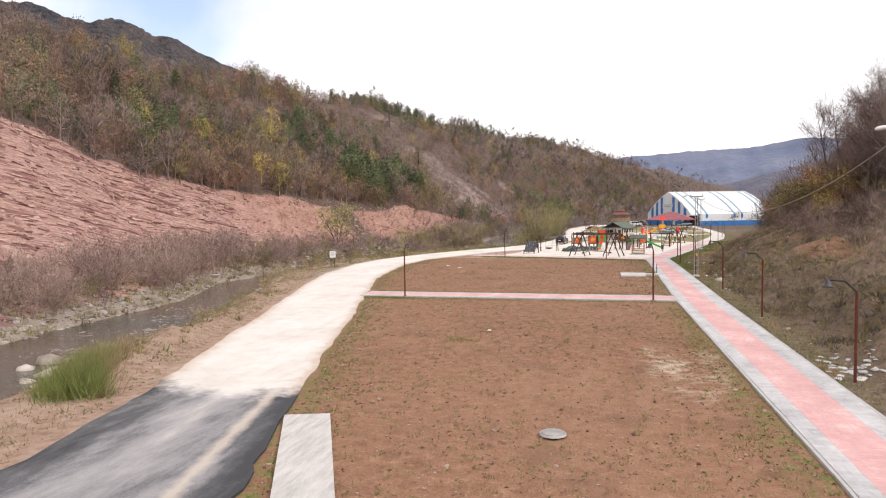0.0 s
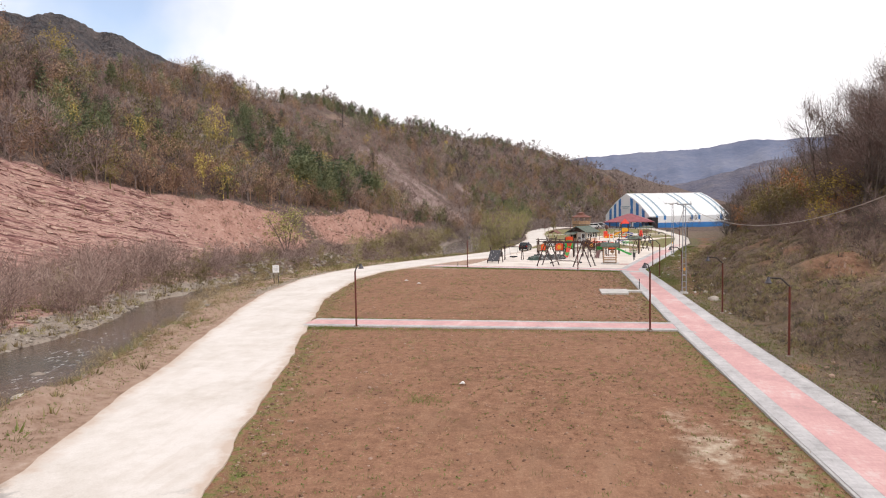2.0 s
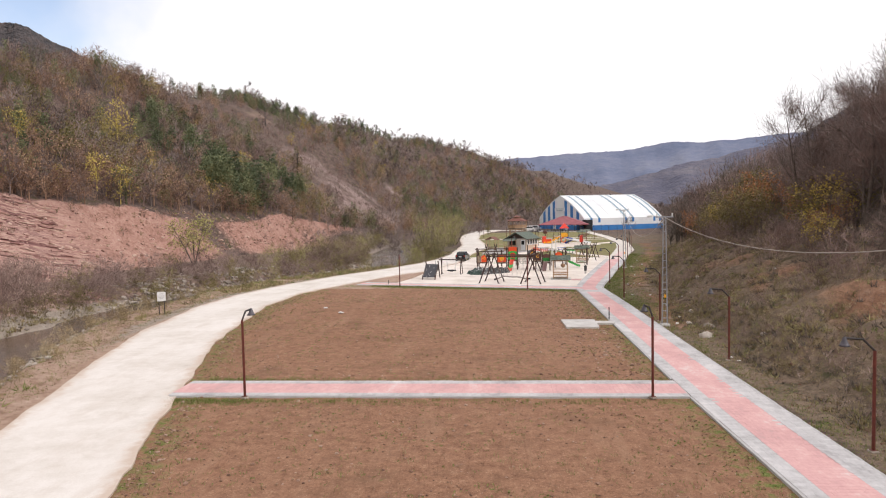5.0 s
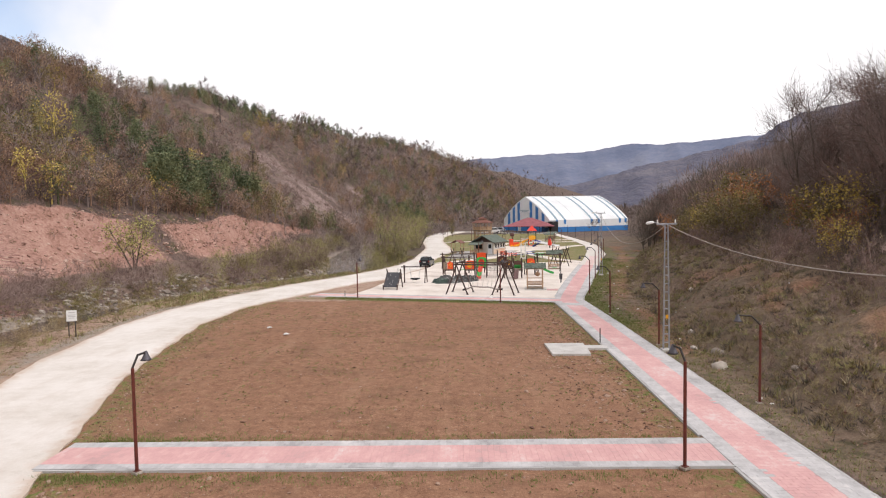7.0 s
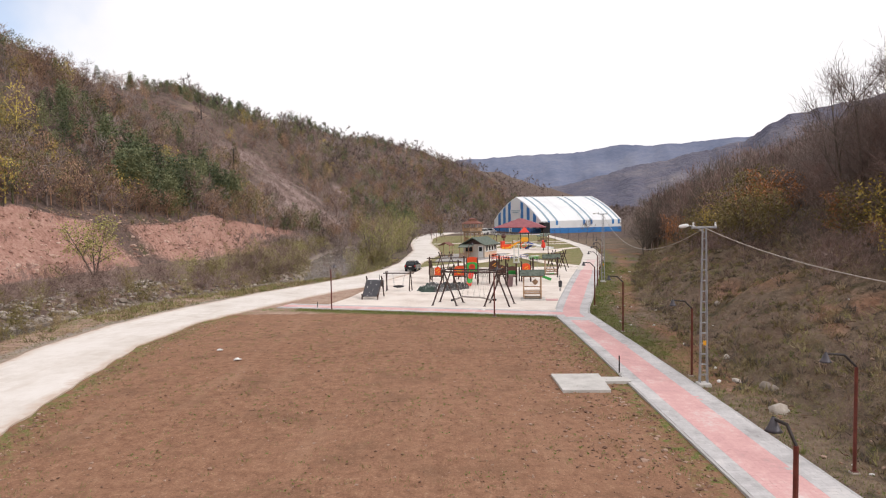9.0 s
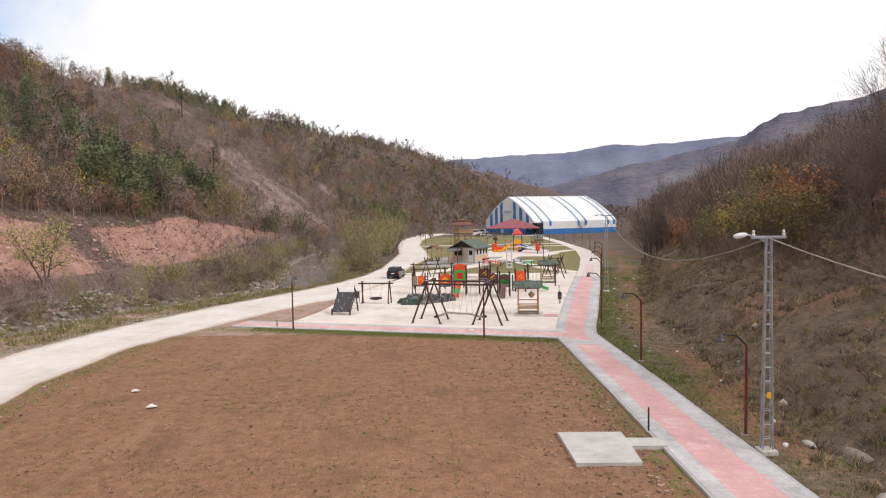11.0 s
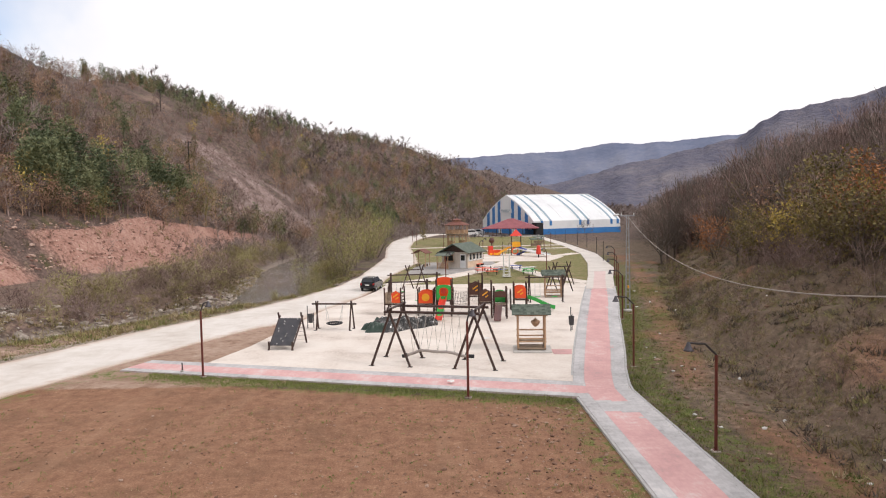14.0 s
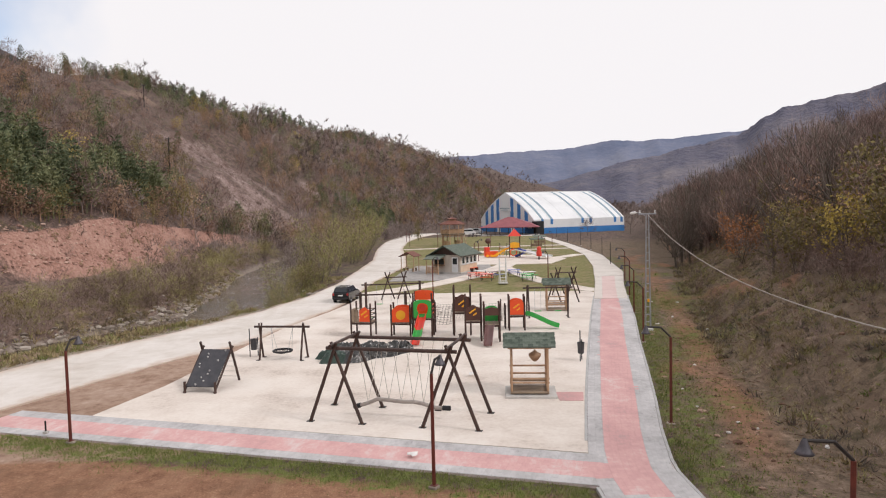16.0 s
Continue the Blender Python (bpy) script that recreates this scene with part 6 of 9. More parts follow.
    G().box((half, -0.12, 8.2), (9.5, 0.12, 1.5), ch=0.02).to("name_board", MAT["panelwhite"], t, "pale name board")
    for k, w in enumerate((7.6, 5.2)):
        G().box((half, -0.20, 8.5 - k * 0.6), (w, 0.04, 0.26)).to("text_bar", MAT["stripe"], t)
    for u in (half - 6, half + 5):
        G().box((u, -0.1, 1.5), (2.4, 0.2, 3.0), ch=0.02).to("door", MAT["panelwhite"], t, "white double door")
    G().box((-0.6, 1.2, 2.1), (3.4, 2.6, 4.2), ch=0.05).to("generator_box", MAT["rubber"], t, "black equipment housing")


sports_hall()


# ---- red-roofed pavilion ----
def hip_roof(g, w, d, z, h, ridge, thick=0.15):
    e = [(-w / 2, -d / 2, z), (w / 2, -d / 2, z), (w / 2, d / 2, z), (-w / 2, d / 2, z), (-ridge / 2, 0, z + h), (ridge / 2, 0, z + h)]
    lo = [(x, y, zz - thick) for x, y, zz in e]
    return g.add(e + lo, [(0, 1, 5, 4), (1, 2, 5), (2, 3, 4, 5), (3, 0, 4), (6, 10, 11, 7), (7, 11, 8), (8, 11, 10, 9), (9, 10, 6), (0, 6, 7, 1), (1, 7, 8, 2), (2, 8, 9, 3), (3, 9, 6, 0)])


def pavilion(x, y, rz, w, d):
    t = thing("pavilion", "open pavilion with a low red hipped roof", "pavilion", x, y, rz)
    hip_roof(G(), w, d, 2.6, 3.1, 1.6).to("roof", MAT["redroof"], t, "faded red hipped roof")
    k = 5
    for i in range(k):
        for s in (-1, 1):
            G().box(((i / (k - 1) - 0.5) * (w - 1.2), s * (d / 2 - 0.6), 1.3), (0.2, 0.2, 2.6), ch=0.02).to("post", MAT["dark"], t)
    for s in (-1, 1):
        G().box((0, s * (d / 2 - 0.6), 2.5), (w - 1.0, 0.14, 0.22)).to("beam", MAT["dark"], t)
    G().box((0, 0, 0.04), (w, d, 0.16), ch=0.02).to("floor_slab", MAT["slab"], t)


pavilion(24.2, 262, -12, 18.5, 12)


def picnic_table(x, y, rz, label, top, leg, rng=None):
    t = thing("picnic_table", label, "picnic table", x, y, rz, float(valley(y)) + 0.06, "picnic tables")
    G().box((0, 0, 0.74), (1.5, 0.75, 0.05), ch=0.012).to("tabletop", MAT[top], t)
    for s in (-1, 1):
        G().box((0, s * 0.72, 0.44), (1.5, 0.26, 0.045), ch=0.012).to("bench_seat", MAT[leg], t)
        G().box((s * 0.55, 0, 0.42), (0.06, 1.55, 0.06), ch=0.008).to("cross_bar", MAT["dark"], t)
        for q in (-1, 1):
            G().tube((s * 0.55, q * 0.62, 0), (s * 0.55, q * 0.28, 0.74), 0.03, n=6).to("leg", MAT["dark"], t)


for x, y, rz, a, c in ((5.9, 117.8, 10, "orange", "red"), (7.2, 115.8, -8, "red", "orange"), (8.3, 118.6, 30, "mauve", "blue"), (6.8, 120.6, 0, "white", "orange"), (10.7, 120.4, 5, "blue", "blue"), (11.6, 114.8, -5, "green", "green"), (12.1, 117.2, 20, "white", "green")):
    picnic_table(x, y, rz, "low %s picnic table with benches on the grass" % {"orange": "orange", "red": "red", "mauve": "brown", "white": "white", "blue": "blue", "green": "green"}[a], a, c)
for x, y, rz in ((13, 247, 0), (16.5, 249, 0), (20, 246, 8), (11, 251, 0), (24, 250, 0), (10.5, 243, 12)):
    picnic_table(x, y, rz, "dark picnic table on the terrace before the pavilion", "climb", "climb")


# ---- timber lookout ----
def lookout(x, y, rz):
    t = thing("wooden_lookout", "two-storey timber lookout gazebo with a red-brown roof", "gazebo", x, y, rz)
    R, n = 2.75, 8
    ring = lambda r, z: [(r * math.cos(2 * math.pi * (i + 0.5) / n), r * math.sin(2 * math.pi * (i + 0.5) / n), z) for i in range(n)]
    low = ring(R * 0.86, 0)
    for i, p in enumerate(low):
        q = low[(i + 1) % n]
        turn = math.degrees(math.atan2(q[1] - p[1], q[0] - p[0]))
        G().box((p[0], p[1], 1.35), (0.2, 0.2, 2.7), ch=0.02).to("stilt", MAT["log"], t)
        G().tube((p[0], p[1], 2.45), (q[0], q[1], 2.45), 0.07, n=6).to("floor_beam", MAT["log"], t)
        if i % 4 == 1:
            continue
        for k in range(6):
            f = (k + 0.5) / 6
            G().box((p[0] + (q[0] - p[0]) * f, p[1] + (q[1] - p[1]) * f, 0.62), (0.2, 0.04, 0.95), rz=turn, ch=0.006).to("skirt_board", MAT["log"], t)
        G().tube((p[0], p[1], 1.1), (q[0], q[1], 1.1), 0.045, n=6).to("skirt_rail", MAT["log"], t)
    G().lathe([(0, 2.62), (R + 0.05, 2.62), (R + 0.05, 2.86), (0, 2.86)], n, (0, 0, 0), Matrix.Rotation(math.pi / n, 4, "Z")).to("deck", MAT["plank"], t)
    pr = ring(R, 0)
    for i, p in enumerate(pr):
        q = pr[(i + 1) % n]
        G().box((p[0], p[1], 3.95), (0.15, 0.15, 2.2), ch=0.015).to("post", MAT["log"], t)
        for z in (2.98, 3.75):
            G().tube((p[0], p[1], z), (q[0], q[1], z), 0.045, n=6).to("hand_rail", MAT["log"], t)
        for k in range(7):
            f = (k + 0.5) / 7
            c = (p[0] + (q[0] - p[0]) * f, p[1] + (q[1] - p[1]) * f, 3.36)
            G().box(c, (0.20, 0.04, 0.78), rz=math.degrees(math.atan2(q[1] - p[1], q[0] - p[0])), ch=0.006).to("rail_board", MAT["log"], t)
        G().tube((p[0], p[1], 4.95), (q[0], q[1], 4.95), 0.07, n=6).to("ring_beam", MAT["log"], t)
    rot = Matrix.Rotation(math.pi / n, 4, "Z")
    G().lathe([(R + 0.5, 4.92), (R + 0.5, 5.02), (1.15, 5.85), (1.05, 5.85), (R + 0.3, 4.92)], n, (0, 0, 0), rot).to("roof", MAT["tile"], t, "red-brown boarded roof")
    G().lathe([(0.95, 5.7), (0.95, 6.12), (0.9, 6.12), (0.9, 5.7)], n, (0, 0, 0), rot).to("lantern", MAT["log"], t)
    G().lathe([(1.35, 6.08), (1.35, 6.16), (0.0, 6.62)], n, (0, 0, 0), rot).to("upper_roof", MAT["tile"], t)
    for k in range(12):
        G().box((2.0 + 0.0, -1.6 - 0.26 * k, 2.62 - 0.21 * k), (1.0, 0.28, 0.05)).to("stair_tread", MAT["plank"], t)
    for s in (1.5, 2.5):
        G().tube((s, -1.5, 2.6), (s, -4.6, 0.1), 0.07, n=6).to("stringer", MAT["log"], t)


lookout(4.6, 199, 8)


# ---- kiosk ----
def kiosk(x, y, rz):
    t = thing("kiosk", "small kiosk with green gabled roof and cream and grey walls", "kiosk", x, y, rz, float(valley(y)) + 0.03)
    W, D, E, R = 4.0, 4.9, 2.35, 3.4
    G().box((0, D / 2, 0.06), (W + 0.3, D + 0.3, 0.2), ch=0.02).to("plinth", MAT["slab"], t)
    for px, py, sx, sy in ((-W / 2, D / 2, 0.14, D), (W / 2, D / 2, 0.14, D), (0, D, W, 0.14)):
        G().box((px, py, 0.55), (sx, sy, 0.9)).to("cream_wall", MAT["cream"], t, "cream rendered lower wall")
        G().box((px, py, 1.68), (sx - 0.03 if sx < 1 else sx, sy - 0.03 if sy < 1 else sy, 1.36)).to("upper_wall", MAT["boards"], t)
    # front wall with a door opening
    for a, c in ((-W / 2, 0.85), (1.75, W / 2)):
        G().box(((a + c) / 2, 0, 1.2), (c - a, 0.14, 2.3)).to("front_wall", MAT["boards"], t)
    G().box((1.3, 0, 2.22), (0.9, 0.14, 0.26)).to("lintel", MAT["boards"], t)
    G().prism([(-W / 2, E), (W / 2, E), (0, R)], 0.12, pose(0, 0, 0)).to("front_gable", MAT["logdark"], t, "dark boarded gable")
    G().prism([(-W / 2, E), (W / 2, E), (0, R)], 0.12, pose(0, D, 0)).to("back_gable", MAT["logdark"], t)
    d = G().box((1.3, -0.03, 1.06), (0.88, 0.06, 2.04), ch=0.008).to("door", MAT["panelwhite"], t, "white glazed door")
    G().box((1.3, -0.07, 1.55), (0.6, 0.03, 0.75)).to("door_pane", MAT["glass"], d)
    G().tube((1.62, -0.08, 1.0), (1.62, -0.08, 1.16), 0.018, n=6).to("handle", MAT["chrome"], d)
    for k, vy in enumerate((0.8, 1.95, 3.1, 4.2)):
        wn_ = G().box((W / 2 + 0.05, vy, 1.62), (0.08, 0.78, 0.95), ch=0.008).to("window", MAT["panelwhite"], t, "white framed window")
        G().box((W / 2 + 0.085, vy, 1.62), (0.03, 0.6, 0.77)).to("pane", MAT["glass"], wn_)
        G().box((W / 2 + 0.13, vy, 1.12), (0.2, 0.86, 0.05), ch=0.008).to("sill", MAT["panelwhite"], wn_)
    wn_ = G().box((-0.9, -0.06, 1.5), (1.5, 0.08, 0.95), ch=0.008).to("window", MAT["log"], t, "wooden serving hatch")
    G().box((-0.9, -0.10, 1.5), (1.3, 0.03, 0.75)).to("pane", MAT["glass"], wn_)
    G().box((-0.9, -0.35, 1.0), (1.6, 0.5, 0.06), ch=0.01).to("counter", MAT["log"], t)
    a = math.degrees(math.atan2(R - E, W / 2))
    wide = math.hypot(W / 2, R - E) + 0.65
    for s in (-1, 1):
        cx, cz = s * (W / 4 + 0.27), (E + R) / 2 - 0.12 + 0.1
        q = G().box((cx, D / 2 - 0.1, cz), (wide, D + 1.3, 0.10), ry=s * a, ch=0.01).to("roof_slope", MAT["shingle"], t, "green shingle roof slope")
        G().box((s * (W / 2 + 0.52), D / 2 - 0.1, E - 0.16), (0.08, D + 1.3, 0.16)).to("eaves_board", MAT["logdark"], t)
    G().tube((0, -0.75, R + 0.08), (0, D + 0.55, R + 0.08), 0.07, n=6).to("ridge_tile", MAT["shingle"], t)
    # porch
    for sx in (-1.9, -0.2):
        G().tube((sx, -1.75, 0), (sx, -1.75, 1.95), 0.06, n=8).to("porch_post", MAT["log"], t)
    G().box((-1.05, -1.0, 2.16), (2.3, 2.0, 0.08), rx=14, ch=0.01).to("porch_roof", MAT["shingle"], t, "green porch roof")
    for k in range(9):
        G().box((-1.9 + (k + 0.5) * 1.7 / 9, -1.72, 0.55), (0.12, 0.03, 0.85), ch=0.005).to("porch_board", MAT["log"], t)
    for z in (0.35, 0.65, 0.95):
        G().tube((-1.9, -1.75, z), (-0.2, -1.75, z), 0.035, n=6).to("porch_rail", MAT["log"], t)
    return t


kiosk(2.7, 126.6, -28)
t = thing("garden_bench", "orange-brown wooden bench against the kiosk wall", "bench", 6.4, 128.6, 62, float(valley(128)) + 0.05)
for k in range(3):
    G().box((0, -0.1 + 0.13 * k, 0.45), (1.8, 0.11, 0.04), ch=0.008).to("seat_slat", MAT["orange"], t)
    G().box((0, 0.28, 0.58 + 0.14 * k), (1.8, 0.04, 0.10), ch=0.008).to("back_slat", MAT["orange"], t)
for s in (-0.75, 0.75):
    G().box((s, 0.05, 0.22), (0.08, 0.5, 0.44), ch=0.01).to("leg", MAT["logdark"], t)
    G().box((s, 0.31, 0.5), (0.08, 0.06, 1.0), ch=0.01).to("back_post", MAT["logdark"], t)
t = thing("wooden_shelter", "small wooden shelter with a pitched roof beside the kiosk", "shelter", -2.1, 131.5, -20)
for sx in (-1, 1):
    for sy in (-1, 1):
        G().tube((sx * 0.9, sy * 0.9, 0), (sx * 0.9, sy * 0.9, 2.1), 0.06, n=8).to("post", MAT["log"], t)
    G().box((sx * 0.58, 0, 2.33), (1.32, 2.5, 0.07), ry=sx * 27, ch=0.01).to("roof_slope", MAT["tile"], t)
    G().box((sx * 0.6, 0, 0.45), (0.3, 1.6, 0.05), ch=0.01).to("bench_seat", MAT["plank"], t)
    for q in (-0.6, 0.6):
        G().box((sx * 0.6, q, 0.22), (0.24, 0.08, 0.44), ch=0.008).to("bench_leg", MAT["plank"], t)


# ---- climbing frame on the lawn ----
def plastic_frame(x, y, rz):
    t = thing("plastic_climbing_frame", "colourful plastic climbing frame with a red pyramid roof", "playground", x, y, rz, float(valley(y)) + 0.07)
    for sx in (-1, 1):
        for sy in (-1, 1):
            G().tube((sx * 0.85, sy * 0.85, 0), (sx * 0.85, sy * 0.85, 3.6), 0.06, n=8).to("post", MAT["logdark"], t)
    G().box((0, 0, 1.5), (1.8, 1.8, 0.09), ch=0.01).to("deck", MAT["dark"], t)
    g = G()
    g.add([(-1.1, -1.1, 3.5), (1.1, -1.1, 3.5), (1.1, 1.1, 3.5), (-1.1, 1.1, 3.5), (0, 0, 4.75)], [(0, 1, 4), (1, 2, 4), (2, 3, 4), (3, 0, 4), (3, 2, 1, 0)])
    g.to("roof", MAT["red"], t, "red pyramid roof")
    for px, py, a, mm in ((0, -0.87, 0, "yellow"), (-0.87, 0, 90, "orange"), (0.87, 0, 90, "yellow")):
        G().prism(arch_panel(1.5, 0.95), 0.05, pose(px, py, 1.56, 0, 0, a)).to("panel", MAT[mm], t, mm + " moulded panel")
    pts = [(0.9 + 0.75 * math.sin(q), -0.9 + 0.75 * math.cos(q) * -1, 1.45 - 0.235 * k) for k, q in enumerate(np.linspace(-0.6, 4.2, 7))]
    G().sweep([(-0.33, 0.2), (-0.28, 0.2), (-0.25, 0), (0.25, 0), (0.28, 0.2), (0.33, 0.2), (0.3, -0.06), (-0.3, -0.06)], pts).to("spiral_slide", MAT["blue"], t, "purple-blue spiral slide")
    G().lathe([(0.62, -0.09), (0.62, 0.09), (0.45, 0.09), (0.45, -0.09), (0.62, -0.09)], 18, (-0.25, -1.0, 0.85), Matrix.Rotation(radians(90), 4, "X")).to("crawl_ring", MAT["orange"], t, "orange crawl ring")
    slide_chute(t, (-0.9, 0, 1.5), (-3.7, -0.9, 0.15), 0.6, "yellow", "yellow slide")
    return t


plastic_frame(14.3, 154.0, -4)
t = thing("double_slide", "long white metal slide on a frame", "slide", 12.6, 156, -62, float(valley(152)) + 0.07)
slide_chute(t, (0, 0, 1.6), (9.8, 2.2, 0.35), 1.7, "white", "wide pale metal slide")
for s in (-0.7, 0.7):
    G().tube((-0.1, s, 0), (0, s, 2.3), 0.05, n=8).to("post", MAT["logdark"], t)
    G().tube((-1.3, s, 0), (0, s, 1.6), 0.04, n=6).to("ladder_rail", MAT["yellow"], t)
for k in range(6):
    G().tube((-1.15 + 0.2 * k, -0.7, 0.2 + 0.25 * k), (-1.15 + 0.2 * k, 0.7, 0.2 + 0.25 * k), 0.03, n=6).to("rung", MAT["yellow"], t)
t = thing("spring_rider", "red toy figure on a short post", "playground", 17.3, 146.5, 0, float(valley(146)) + 0.07)
G().tube((0, 0, 0), (0, 0, 0.6), 0.12, 0.10, 8).to("spring", MAT["dark"], t)
G().lathe([(0, 0.5), (0.4, 0.55), (0.45, 1.1), (0.3, 1.5), (0.36, 1.8), (0.2, 2.05), (0, 2.1)], 12).to("body", MAT["red"], t, "red moulded body", True)
t = thing("toy_train", "orange and red play train with a dark tree figure", "playground", 10.4, 155, 10, float(valley(155)) + 0.07)
G().box((0, 0, 0.55), (2.2, 1.0, 0.9), ch=0.08).to("body", MAT["orange"], t)
G().box((-0.7, 0, 1.3), (0.8, 1.0, 0.8), ch=0.06).to("cab", MAT["red"], t)
G().tube((-0.2, 0.6, 0), (-0.3, 0.6, 2.6), 0.14, 0.09, 8).to("trunk", MAT["logdark"], t)
G().lathe([(0, 2.2), (0.4, 2.3), (0.55, 2.7), (0.35, 3.1), (0, 3.2)], 9, (-0.3, 0.6, 0)).to("crown", MAT["brown"], t)
for s in (-0.7, 0.0, 0.7):
    G().lathe([(0, -0.56), (0.22, -0.55), (0.24, 0.55), (0, 0.56)], 12, (s, 0, 0.24), Matrix.Rotation(radians(90), 4, "X")).to("wheel", MAT["yellow"], t, "yellow wheel")
t = thing("lifeguard_ladder", "white timber step ladder seat on the lawn", "seat", 8.7, 112.3, 5, float(valley(112)) + 0.05)
for s in (-0.35, 0.35):
    G().tube((s, -0.35, 0), (s, -0.05, 2.7), 0.045, n=6).to("front_leg", MAT["white"], t)
    G().tube((s, 0.45, 0), (s, 0.1, 2.7), 0.045, n=6).to("back_leg", MAT["white"], t)
for k in range(6):
    G().box((0, -0.3 + 0.05 * k, 0.3 + 0.38 * k), (0.72, 0.2, 0.05), ch=0.008).to("step", MAT["white"], t)
G().box((0, 0, 0.06), (1.0, 0.9, 0.1), ch=0.02).to("base", MAT["slab"], t)
for x, y, rz in ((21.2, 178, 10), (23.6, 191.5, 5)):
    t = thing("garden_bench", "grey-green roofed bench on the lawn", "bench", x, y, rz, None, "lawn benches")
    G().box((0, 0, 0.45), (2.4, 0.5, 0.06), ch=0.01).to("seat", MAT["plank"], t)
    G().box((0, 0.3, 0.8), (2.4, 0.06, 0.5), ch=0.01).to("backrest", MAT["plank"], t)
    for s in (-1.1, 1.1):
        G().box((s, 0.1, 1.0), (0.1, 0.1, 2.0), ch=0.01).to("post", MAT["plank"], t)
    G().box((0, 0, 2.05), (2.9, 1.5, 0.08), rx=12, ch=0.01).to("roof", MAT["shingle"], t)


def van(x, y, rz, paintname, label):
    t = thing("van", label, "van", x, y, rz)
    side = [(-2.4, 0.4), (-2.45, 1.1), (-2.3, 2.0), (1.2, 2.0), (1.95, 1.25), (2.45, 1.0), (2.5, 0.4)]
    G().prism(side, 1.85).to("body", MAT[paintname], t)
    for s in (-1, 1):
        G().prism([(-1.8, 1.25), (-1.75, 1.8), (1.1, 1.8), (1.6, 1.25)], 0.04, pose(0, s * 0.93, 0)).to("side_window", MAT["glass"], t)
        for wx in (-1.5, 1.55):
            wh = G().lathe([(0.2, -0.1), (0.34, -0.1), (0.36, 0), (0.34, 0.1), (0.2, 0.1)], 18, (wx, s * 0.86, 0.36), Matrix.Rotation(radians(90), 4, "X")).to("wheel", MAT["rubber"], t)
            G().lathe([(0, -0.08), (0.21, -0.08), (0.21, 0.08), (0, 0.08)], 12, (wx, s * 0.87, 0.36), Matrix.Rotation(radians(90), 4, "X")).to("rim", MAT["chrome"], wh)


van(10.8, 268, 8, "white", "white van parked before the pavilion")
van(13.5, 274, -20, "chrome", "silver van parked before the hall")


# ---- plants ----
def tube_np(p0, p1, r0, r1, n=4):
    p0, p1 = np.asarray(p0, float), np.asarray(p1, float)
    d = p1 - p0
    d = d / (np.linalg.norm(d) + 1e-9)
    u = np.cross(d, [0.31, 0.95, 0.07])
    u = u / (np.linalg.norm(u) + 1e-9)
    w = np.cross(d, u)
    a = np.arange(n) * 2 * np.pi / n
    ring = np.cos(a)[:, None] * u + np.sin(a)[:, None] * w
    V = np.vstack([p0 + ring * r0, p1 + ring * r1])
    i = np.arange(n)
    j = (i + 1) % n
    return V, np.vstack([np.stack([i, j, n + j], 1), np.stack([i, n + j, n + i], 1)])


def merge(parts):
    V, T, k = [], [], 0
    for v, t in parts:
        V.append(v)
        T.append(t + k)
        k += len(v)
    return np.vstack(V), np.vstack(T)


def slivers(r, P, D, length, width):
    """Thin twigs: a long triangle from each point."""
    n = len(P)
    D = D / (np.linalg.norm(D, axis=1, keepdims=True) + 1e-9)
    S = np.cross(D, r.normal(size=(n, 3)))
    S = S / (np.linalg.norm(S, axis=1, keepdims=True) + 1e-9)
    L = length * r.uniform(0.5, 1.3, (n, 1))
    V = np.stack([P - S * width / 2, P + S * width / 2, P + D * L], 1).reshape(-1, 3)
    return V, np.arange(n * 3).reshape(-1, 3)


def leaves(r, P, size, flat=0.0):
    """Small folded leaf clumps: two triangles each."""
    n = len(P)
    A = r.normal(size=(n, 3))
    A[:, 2] *= 1 - flat
    A = A / np.linalg.norm(A, axis=1, keepdims=True)
    C = np.cross(A, r.normal(size=(n, 3)))
    C = C / np.linalg.norm(C, axis=1, keepdims=True)
    s = size * r.uniform(0.5, 1.3, (n, 1))
    V = np.stack([P - A * s, P + C * s * 0.6, P + A * s, P - C * s * 0.6], 1).reshape(-1, 3)
    k = np.arange(n)[:, None] * 4
    return V, np.vstack([k + [0, 1, 2], k + [0, 2, 3]])


